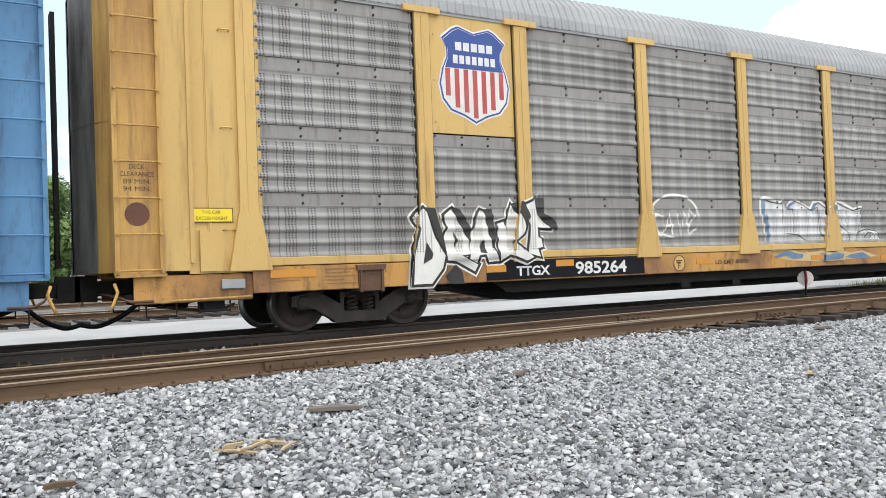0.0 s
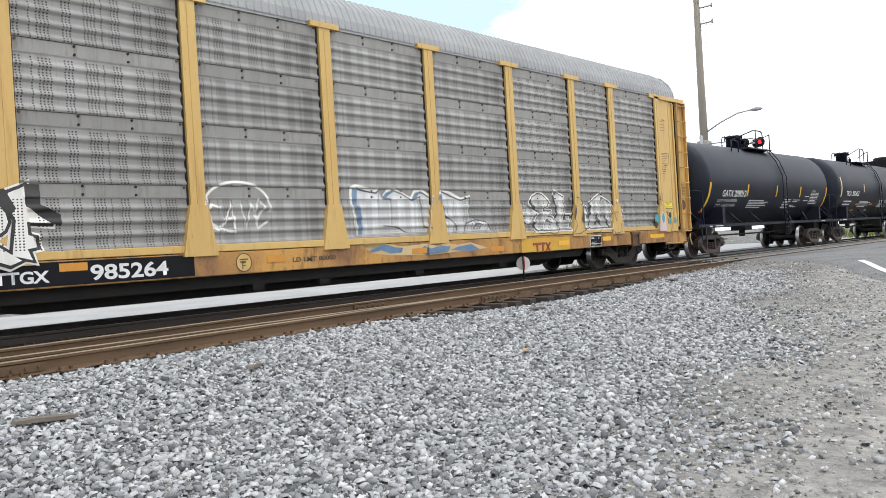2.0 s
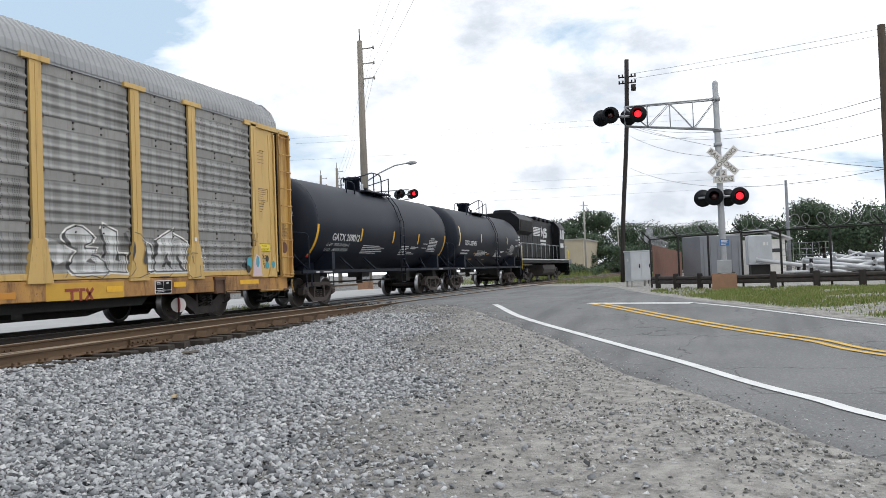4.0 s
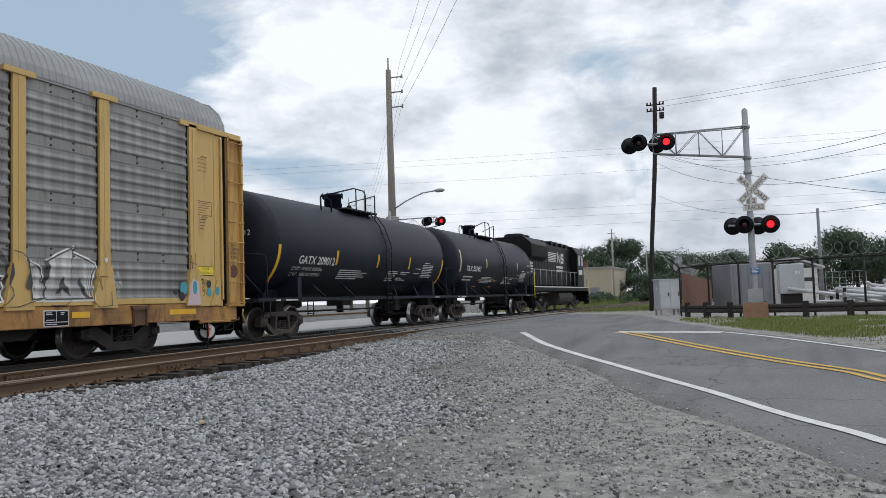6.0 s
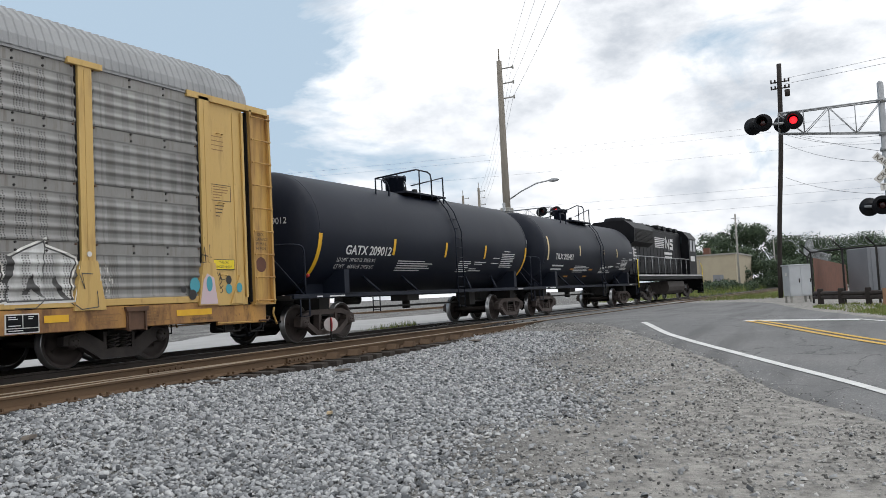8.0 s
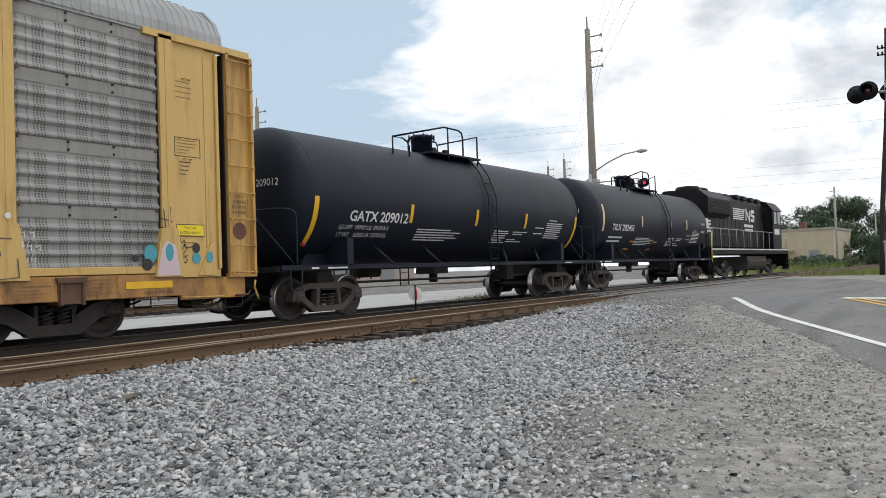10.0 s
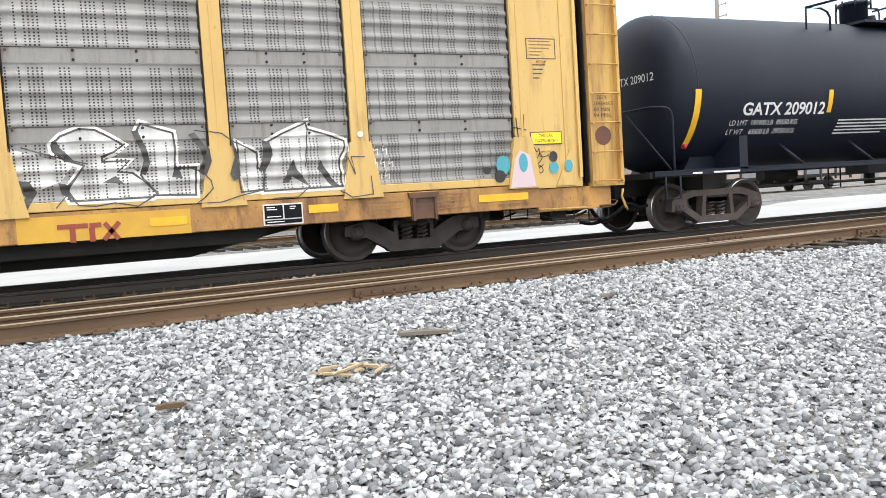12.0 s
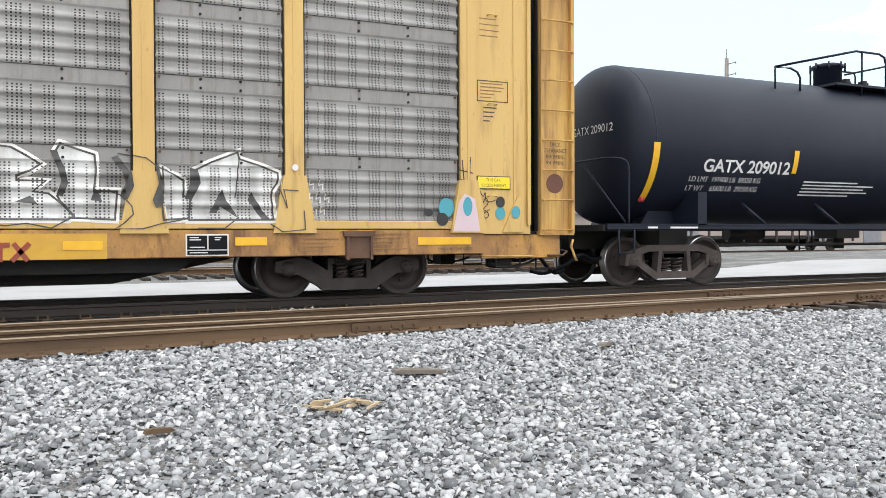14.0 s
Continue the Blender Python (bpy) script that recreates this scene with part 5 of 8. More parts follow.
    # corner panels
    for xa in (11.9, -12.86):
        bm = bmesh.new()
        box(bm, xa, xa + 0.6, -1.485, -1.465, 1.66, 1.87)
        s = part("excess_height_sign", bm, M_INK, car, "yellow excess height sign")
        part("sign_face", poly_mesh([[(xa + 0.015, 1.675), (xa + 0.585, 1.675), (xa + 0.585, 1.855), (xa + 0.015, 1.855)]], -1.485, 0.004), M_SIGNYEL, s)
        part("sign_words", letters("THIS CAR", xa + 0.16, 1.785, 0.045, 0.26, -1.491), M_INK, s)
        part("sign_words", letters("EXCESS HEIGHT", xa + 0.08, 1.70, 0.045, 0.44, -1.491), M_INK, s)
    part("dimension_box", poly_mesh(stroke([(11.92, 3.05), (12.46, 3.05), (12.46, 3.37), (11.92, 3.37), (11.92, 3.05)], 0.014), -1.471, 0.003), M_INK, car)
    part("stencil", bars(5, 11.97, 3.32, 0.055, 0.016, [0.40, 0.42, 0.38, 0.24, 0.2], -1.471), M_FAINTINK, car)
    part("stencil", bars(4, 11.96, 4.34, 0.09, 0.014, [0.3, 0.34, 0.34, 0.33], -1.471), M_FAINTINK, car)
    part("stencil", bars(4, 12.02, 2.94, 0.07, 0.018, [0.24, 0.2, 0.18, 0.12], -1.471), M_INK, car)
    for xa in (13.12, -13.79):
        yy = -SIDE + 0.098
        for i, tx in enumerate(("DECK", "CLEARANCE", "89 MIN.", "94 MIN.")):
            w = (0.2, 0.44, 0.36, 0.36)[i]
            part("stencil", letters(tx, xa + 0.25 - w / 2, 2.39 - 0.10 * i, 0.065, w, yy - 0.005 - 0.04), M_INK, car)
        bm = bmesh.new()
        rod(bm, (xa + 0.24, yy - 0.045, 1.78), (xa + 0.24, yy - 0.03, 1.78), 0.16, 20)
        part("rust_patch", bm, M_RUSTWALL, car)
    bm = bmesh.new()
    box(bm, -12.45, -12.12, -1.50, -1.44, 0.72, 0.86, 0.01)
    part("card_holder", bm, M_GALV, car)
    for xx in (-12.4, 12.1):
        for zz in (1.55, 3.0, 4.4):
            bm = bmesh.new()
            tube(bm, [(xx, -1.47, zz), (xx, -1.52, zz + 0.01), (xx + 0.15, -1.52, zz + 0.01), (xx + 0.15, -1.47, zz)], 0.012)
            part("door_handle", bm, M_YELLOW, car)
    graffiti(car)


def graffiti(car):
    """Sprayed lettering on the rack sheets: pale fills, dark shades and thin outlines."""
    y = -SIDE - 0.030
    white_0 = [(-9.21, 1.87), (-9.14, 1.81), (-9.01, 1.4), (-8.82, 1.11), (-8.88, 0.9), (-9.09, 0.66), (-9.42, 0.66), (-9.38, 1.14), (-9.25, 1.55), (-9.37, 1.73)]
    white_1 = [(-8.78, 1.76), (-8.62, 1.87), (-8.53, 1.71), (-8.3, 1.32), (-8.31, 1.12), (-8.48, 1.1), (-8.16, 0.94), (-8.23, 0.83), (-8.58, 1.01), (-8.79, 1.03), (-8.8, 1.37), (-8.71, 1.57)]
    white_2 = [(-8.16, 1.72), (-8.06, 1.85), (-7.99, 1.83), (-7.91, 1.49), (-7.73, 0.99), (-7.94, 0.98), (-8.0, 1.11), (-8.13, 1.1), (-8.18, 0.97), (-8.32, 1.04), (-8.25, 1.5), (-8.14, 1.62)]
    white_3 = [(-7.72, 1.62), (-7.58, 1.66), (-7.55, 1.50), (-7.51, 1.74), (-7.43, 1.95), (-7.36, 1.85), (-7.22, 1.74), (-7.18, 1.56), (-7.23, 1.45), (-7.43, 1.31), (-7.03, 1.04), (-7.18, 0.98), (-7.5, 1.1), (-7.7, 0.99)]
    white_4 = [(-7.16, 1.95), (-6.91, 2.05), (-6.9, 1.77), (-6.59, 1.6), (-6.59, 1.54), (-6.94, 1.56), (-6.93, 1.38), (-6.8, 1.34), (-6.78, 1.22), (-6.95, 1.19), (-6.89, 1.04), (-7.15, 1.11), (-7.08, 1.58), (-7.19, 1.82)]
    shade_0 = [(-9.2, 1.89), (-8.99, 1.88), (-8.84, 1.36), (-8.82, 1.14), (-8.99, 1.45), (-9.12, 1.8)]
    shade_1 = [(-8.62, 1.91), (-8.45, 1.87), (-8.27, 1.59), (-8.27, 1.35), (-8.42, 1.59), (-8.53, 1.74)]
    shade_2 = [(-8.04, 1.87), (-7.82, 1.88), (-7.75, 1.4), (-7.79, 1.22), (-7.91, 1.5), (-7.97, 1.83)]
    shade_3 = [(-7.43, 1.97), (-7.21, 2.01), (-7.07, 1.74), (-7.17, 1.62), (-7.34, 1.87)]
    shade_4 = [(-6.89, 2.08), (-6.71, 2.08), (-6.7, 1.8), (-6.43, 1.66), (-6.44, 1.5), (-6.59, 1.54), (-6.88, 1.77)]
    shade_5 = [(-9.17, 1.34), (-9.05, 1.14), (-9.08, 1.06), (-9.24, 0.98)]
    shade_6 = [(-8.6, 1.51), (-8.52, 1.36), (-8.59, 1.22)]
    shade_7 = [(-8.06, 1.34), (-7.99, 1.34), (-7.97, 1.13), (-8.1, 1.14)]
    shade_8 = [(-8.8, 0.77), (-8.6, 0.96), (-8.48, 0.84), (-8.44, 0.63), (-8.7, 0.64)]
    letter_e = [(4.88, 1.87), (4.99, 1.98), (5.22, 2.07), (5.4, 2.05), (5.56, 1.96), (5.73, 1.85), (5.61, 1.76), (5.46, 1.7), (5.46, 1.64), (5.79, 1.64), (5.64, 1.5), (5.82, 1.48), (5.97, 1.35), (6.11, 1.19), (6.04, 1.15), (5.05, 1.15), (5.02, 1.23), (5.04, 1.32), (5.24, 1.6), (5.01, 1.68), (4.89, 1.79)]
    letter_l = [(5.91, 2.03), (5.96, 2.12), (6.17, 2.05), (6.36, 1.99), (6.38, 1.8), (6.35, 1.52), (6.63, 1.52), (6.6, 1.15), (6.1, 1.17), (6.11, 1.2), (5.95, 1.39), (5.92, 1.45), (6.04, 1.61), (5.98, 1.82)]
    letter_u = [(7.2, 1.84), (7.47, 1.68), (7.46, 1.48), (7.55, 1.44), (7.53, 1.17), (7.2, 1.15), (7.18, 1.34), (7.21, 1.62)]
    letter_m = [(7.64, 1.84), (7.83, 1.94), (8.19, 2.09), (8.21, 2.0), (8.51, 1.91), (8.75, 1.82), (8.74, 1.68), (8.65, 1.56), (8.66, 1.4), (8.68, 1.16), (7.53, 1.15), (7.55, 1.41), (7.68, 1.66)]
    dark_ea = [(4.88, 1.91), (4.93, 1.94), (4.97, 1.84), (5.13, 1.66), (5.05, 1.68), (4.9, 1.79)]
    dark_eb = [(5.44, 1.37), (5.61, 1.45), (5.7, 1.34)]
    dark_ec = [(4.92, 1.39), (5.03, 1.36), (5.26, 1.6), (5.03, 1.3), (5.11, 1.16), (4.95, 1.24)]
    dark_la = [(5.84, 2.03), (5.9, 2.03), (6.01, 1.82), (6.05, 1.61), (5.98, 1.44), (5.91, 1.47), (5.97, 1.64), (5.93, 1.8)]
    dark_lb = [(6.35, 1.52), (6.4, 1.53), (6.45, 1.38), (6.31, 1.4)]
    dark_ia = [(6.56, 1.96), (6.64, 1.99), (6.81, 1.76), (6.83, 1.59), (6.75, 1.41), (6.66, 1.46), (6.74, 1.64), (6.68, 1.8)]
    dark_ua = [(7.1, 1.87), (7.16, 1.84), (7.2, 1.65), (7.17, 1.34), (7.1, 1.31), (7.06, 1.41), (7.14, 1.63)]
    dark_ma = [(7.55, 1.86), (7.64, 1.84), (7.67, 1.63), (7.56, 1.43), (7.48, 1.44), (7.55, 1.64)]
    dark_mb = [(7.97, 1.58), (8.03, 1.42), (8.18, 1.21), (7.94, 1.35), (7.9, 1.25), (7.8, 1.25)]
    dark_mc = [(8.37, 1.55), (8.52, 1.29), (8.64, 1.16), (8.51, 1.17), (8.32, 1.43)]
    run_a = [(4.87, 1.07), (5.02, 1.24), (5.14, 1.09), (5.34, 1.07), (5.57, 1.1), (5.85, 1.04), (6.11, 1.19)]
    run_b = [(6.54, 1.52), (6.68, 1.47), (6.8, 1.33), (6.82, 1.22), (6.7, 1.1), (6.6, 1.03), (6.93, 1.03), (7.17, 1.1), (7.53, 1.17)]
    run_c = [(6.64, 2.02), (6.99, 1.96), (7.1, 1.87), (7.24, 1.82), (7.47, 1.68)]
    run_d = [(8.21, 2.0), (8.15, 1.46)]
    run_e = [(7.94, 1.35), (8.19, 1.19), (8.0, 1.04), (7.64, 1.04)]
    run_f = [(8.75, 1.6), (8.86, 1.32), (8.81, 1.58), (9.02, 1.57)]
    run_g = [(8.63, 1.1), (8.79, 0.99), (9.12, 1.02), (9.10, 1.29)]
    run_h = [(4.53, 1.85), (4.87, 1.73), (5.28, 1.62)]
    siltail_0 = [(4.31, 1.87), (4.67, 1.75), (5.12, 1.62), (4.96, 1.41), (4.66, 1.29), (4.58, 1.33), (4.28, 1.46)]
    siltail_1 = [(4.28, 1.46), (4.59, 1.42), (4.67, 1.28), (4.49, 0.98), (4.41, 0.99), (4.54, 1.23), (4.45, 1.35), (4.27, 1.41)]
    pale_0 = [(-0.82, 2.1), (-0.55, 2.08), (-0.29, 2.02), (-0.22, 2.07), (-0.13, 1.92), (-0.07, 1.96), (0.02, 2.02), (0.22, 2.07), (0.44, 2.01), (0.69, 1.9), (0.93, 2.02), (1.13, 2.02), (1.29, 1.92), (1.23, 1.23), (-0.7, 1.22), (-0.72, 1.51), (-0.83, 1.76)]
    pale_1 = [(1.66, 2.05), (1.86, 2.02), (2.28, 1.89), (2.59, 1.95), (2.55, 1.49), (2.86, 1.47), (3.18, 1.4), (3.3, 1.22), (1.75, 1.21), (1.73, 1.53), (1.67, 1.8)]
    blue_0 = [(-0.91, 2.11), (-0.78, 2.1), (-0.81, 1.78), (-0.7, 1.71), (-0.7, 1.22), (-0.8, 1.22), (-0.8, 1.63), (-0.91, 1.78)]
    blue_1 = [(-0.13, 1.92), (-0.01, 2.03), (0.15, 2.08), (0.22, 2.05), (0.06, 1.99), (-0.01, 1.91)]
    blue_2 = [(0.72, 1.9), (0.86, 2.03), (1.01, 2.07), (0.91, 1.99), (0.84, 1.89)]
    blue_3 = [(1.44, 1.9), (1.54, 2.02), (1.66, 2.08), (1.62, 1.91)]
    pline_0 = [(-0.78, 2.09), (-0.55, 2.05), (-0.28, 2.02), (-0.22, 2.07), (-0.24, 1.63)]
    pline_1 = [(-0.16, 1.38), (0.24, 1.34), (0.52, 1.23)]
    pline_2 = [(-0.09, 1.91), (0.12, 1.91), (0.12, 1.39)]
    pline_3 = [(0.15, 2.09), (0.44, 2.01), (0.73, 1.88), (0.97, 1.96), (1.03, 1.33), (1.22, 1.3)]
    pline_4 = [(0.98, 2.07), (1.3, 1.92)]
    pline_5 = [(1.66, 2.07), (1.94, 1.97), (2.28, 1.89), (2.59, 1.95), (2.53, 1.52)]
    pline_6 = [(1.64, 1.89), (1.65, 1.56), (1.94, 1.47), (2.13, 1.25)]
    pline_7 = [(2.35, 1.21), (2.39, 1.38), (2.77, 1.46), (3.13, 1.4), (3.3, 1.22)]
    pline_8 = [(2.66, 1.24), (2.76, 1.38), (2.99, 1.35), (2.89, 1.26)]
    glow_0 = [(-0.82, 1.22), (-0.91, 1.76), (-0.96, 1.95), (-0.94, 2.12), (-0.81, 2.16), (-0.55, 2.1), (-0.31, 2.06), (-0.22, 2.12)]
    glow_1 = [(-0.09, 1.96), (0.04, 2.08), (0.23, 2.1), (0.69, 1.92), (0.82, 2.07), (1.02, 2.1), (1.32, 1.94)]
    glow_2 = [(1.49, 2.02), (1.62, 2.1), (1.86, 2.07), (2.28, 1.92), (2.62, 1.98)]
    wash = [(-0.75, 1.03), (-0.64, 0.92), (-0.51, 0.85), (-0.03, 0.79), (1.02, 0.74), (1.5, 0.75), (2.17, 0.78), (3.08, 0.81), (2.81, 0.88), (2.5, 0.96), (2.06, 0.92), (1.68, 0.98), (1.35, 0.92), (1.04, 0.98), (0.35, 0.95), (0.06, 0.99), (-0.22, 1.05), (-0.5, 1.05)]
    wave_0 = [(-0.61, 0.89), (-0.36, 0.97), (-0.15, 1.01), (0.13, 0.94), (0.35, 0.92), (0.3, 0.83), (-0.02, 0.82), (-0.27, 0.9), (-0.51, 0.86)]
    wave_1 = [(0.71, 0.82), (1.0, 0.94), (1.15, 0.87), (1.43, 0.93), (1.76, 0.89), (1.67, 0.79), (1.34, 0.77), (1.02, 0.75)]
    wave_2 = [(1.8, 0.82), (2.06, 0.88), (2.5, 0.92), (2.8, 0.8), (2.53, 0.77), (2.09, 0.79)]
    cave_0 = [(-3.82, 1.74), (-4.0, 1.8), (-4.09, 1.67), (-4.07, 1.48), (-3.9, 1.39), (-3.74, 1.51), (-3.63, 1.82), (-3.56, 1.4)]
    cave_1 = [(-3.8, 1.56), (-3.55, 1.58)]
    cave_2 = [(-3.44, 1.8), (-3.34, 1.42), (-3.23, 1.81), (-3.12, 1.56), (-2.95, 1.76), (-3.07, 1.89), (-3.17, 1.61), (-3.1, 1.4), (-2.9, 1.51)]

    coats = []
    steps = sorted({z0 + z for z0, z1 in zip(SHEET_ROWS[:2], SHEET_ROWS[1:]) for z, _ in sheet_profile(z1 - z0)} | {1.022, 1.026, 1.152})

    def surface(z):
        """The depth of the painted side at a height: sill, kick strip or ridged sheet."""
        if z < 1.024:
            return -SIDE - 0.006
        if z < 1.151:
            return -SIDE - 0.016
        k = 0 if z < SHEET_ROWS[1] else 1
        return -SIDE + 0.05 + float(np.interp(z - SHEET_ROWS[k], *zip(*sheet_profile(SHEET_ROWS[k + 1] - SHEET_ROWS[k]))))

    def sprayed(name, shapes, depth, material):
        """Paint that follows the ridges of the sheets, and again where it runs over a post's foot."""
        depth -= 0.0004 * (len(coats) % 5)
        coats.append(name)
        lo, hi = min(p[0] for q in shapes for p in q), max(p[0] for q in shapes for p in q)
        low, high = min(p[1] for q in shapes for p in q), max(p[1] for q in shapes for p in q)
        bm = bmesh.new()
        for q in shapes:
            bm.faces.new([bm.verts.new((a, -SIDE, b)) for a, b in q])
        bm.normal_update()
        bmesh.ops.triangulate(bm, faces=bm.faces[:])
        over = bm.copy()
        for z in steps:
            if low < z < high:
                bmesh.ops.bisect_plane(bm, geom=bm.verts[:] + bm.edges[:] + bm.faces[:], plane_co=(0, 0, z), plane_no=(0, 0, 1))
        for v in bm.verts:
            v.co.y = surface(v.co.z) - 0.010 + depth * 0.34
        for f in bm.faces:
            f.smooth = True
        part(name, bm, material, car)
        for px in POSTS:
            if lo < px + 0.25 and hi > px - 0.25:
                bm = over.copy()
                for v in bm.verts:
                    v.co.y = y + depth * 1.6 - 0.045
                for sgn in (-1, 1):
                    bmesh.ops.bisect_plane(bm, geom=bm.verts[:] + bm.edges[:] + bm.faces[:], plane_co=(px + sgn * 0.325, 0, 0.99), plane_no=(sgn * 0.82, 0, 0.15), clear_outer=True)
                if bm.faces and not ("fill" in name and material is M_PALE):
                    part(name, bm, material, car)
                else:
                    bm.free()
        over.free()

    def painted(name, shapes, depth, material):
        for pts in shapes:
            sprayed(name, [pts], depth, material)

    def line(name, points, w, depth, material):
        sprayed(name, stroke(points, w), depth, material)

    for pts in [white_0, white_1, white_2, white_3, white_4]:
        line("graffiti_halo", pts + pts[:1], 0.15, 0.014, M_DIRTYWHITE)
        line("graffiti_outline", pts + pts[:1], 0.09, 0.008, M_SPRAYBLACK)
    painted("graffiti_fill", [white_0, white_1, white_2, white_3, white_4], 0.004, M_DIRTYWHITE)
    painted("graffiti_shade", [shade_0, shade_1, shade_2, shade_3, shade_4, shade_5, shade_6, shade_7, shade_8], 0.0, M_SPRAYBLACK)
    for pts in [letter_e, letter_l, letter_u, letter_m]:
        line("graffiti_halo", pts + pts[:1], 0.10, 0.022, M_DIRTYWHITE)
        line("graffiti_outline", pts + pts[:1], 0.026, 0.008, M_SPRAYGREY)
    painted("graffiti_fill", [letter_e, letter_l, letter_u, letter_m], 0.017, M_PALE)
    painted("graffiti_shade", [dark_ea, dark_eb, dark_ec, dark_la, dark_lb, dark_ia, dark_ua, dark_ma, dark_mb, dark_mc], 0.003, M_SPRAYGREY)
    for pts in [run_a, run_b, run_c, run_d, run_e, run_f, run_g, run_h]:
        line("graffiti_outline", pts, 0.016, 0.006, M_SPRAYGREY)
    # chalk marks and a small round sticker
    for k, (cx, cz) in enumerate(((9.24, 1.66), (9.38, 1.66), (9.22, 1.47), (9.34, 1.47), (9.47, 1.47), (9.28, 1.29), (9.40, 1.29))):
        line("chalk_mark", [(cx - 0.03, cz + 0.07), (cx - 0.035, cz - 0.01 * k / 3), (cx + 0.03, cz + 0.02), (cx + 0.025, cz - 0.06)], 0.016, 0.016, M_DIRTYWHITE)
    bm = bmesh.new()
    rod(bm, (8.98, -SIDE - 0.052, 1.90), (8.98, -SIDE - 0.03, 1.90), 0.045, 16)
    part("sticker", bm, M_SHWHITE, car)
    painted("graffiti_fill", [siltail_0], 0.024, M_PALE)
    painted("graffiti_shade", [siltail_1], 0.020, M_SPRAYGREY)
    painted("graffiti_fill", [pale_0, pale_1], 0.020, M_FADEDWHITE)
    painted("graffiti_shade", [blue_0, blue_1, blue_2, blue_3], 0.012, M_SPRAYBLUE)
    for pts in [pline_0, pline_1, pline_2, pline_3, pline_4, pline_5, pline_6, pline_7, pline_8]:
        line("graffiti_outline", pts, 0.026, 0.008, M_SPRAYGREY)
    for pts in [glow_0, glow_1, glow_2]:
        line("graffiti_halo", pts, 0.06, 0.014, M_DIRTYWHITE)
    painted("graffiti_wash", [wash], 0.020, M_WASH)
    painted("graffiti_wave", [wave_0, wave_1, wave_2], 0.014, M_SPRAYBLUE)
    oval = [(-3.49 + 0.66 * math.cos(a), 1.76 + 0.42 * math.sin(a)) for a in np.linspace(-0.2, 4.6, 26)]
    line("graffiti_tag", oval, 0.045, 0.02, M_DIRTYWHITE)
    for pts in [cave_0, cave_1, cave_2]:
        line("graffiti_tag", pts, 0.045, 0.02, M_DIRTYWHITE)
    # coloured blobs by the corner
    def blob(x, z, rx, rz):
        return [(x + rx * math.cos(a), z + rz * math.sin(a)) for a in np.linspace(0, 2 * math.pi, 15)[:-1]]

    for pts, depth, m in ((blob(11.35, 1.36, 0.13, 0.15), 0.008, M_TEAL), (blob(12.58, 1.30, 0.08, 0.1), 0.01, M_TEAL), (blob(12.32, 1.28, 0.09, 0.1), 0.05, M_TEAL), (blob(11.28, 1.18, 0.1, 0.1), 0.004, M_SPRAYBLACK), (blob(11.05, 1.28, 0.07, 0.06), 0.004, M_SPRAYBLACK), (blob(12.32, 1.46, 0.08, 0.09), 0.05, M_SPRAYBLACK), ([(11.45, 0.99), (11.92, 0.99), (11.83, 1.5), (11.65, 1.58), (11.55, 1.45)], -0.024, M_PINK), (blob(11.7, 1.38, 0.08, 0.15), -0.028, M_TEAL)):
        part("paint_blob", poly_mesh([pts], y + depth, 0.003), m, car)
    scr = []
    for k, (run, w) in enumerate((([(11.93, 1.62), (11.98, 1.54), (12.02, 1.60), (12.03, 1.48), (12.12, 1.46), (12.20, 1.49)], 0.014), ([(11.98, 1.44), (12.03, 1.52), (12.07, 1.44), (12.00, 1.36), (11.96, 1.30), (12.03, 1.32), (12.08, 1.24), (12.02, 1.20), (11.99, 1.27), (12.10, 1.34)], 0.014), ([(11.62, 2.1), (11.66, 1.65)], 0.016), ([(11.55, 1.95), (11.8, 1.9)], 0.016), ([(11.55, 1.8), (11.8, 1.76)], 0.016), ([(11.76, 2.15), (11.74, 1.7)], 0.016))):
        scr += stroke(smooth_line(run, 24) if k < 2 else run, w)
    part("graffiti_scribble", poly_mesh(scr, -SIDE - 0.034, 0.003), M_SPRAYBLACK, car)


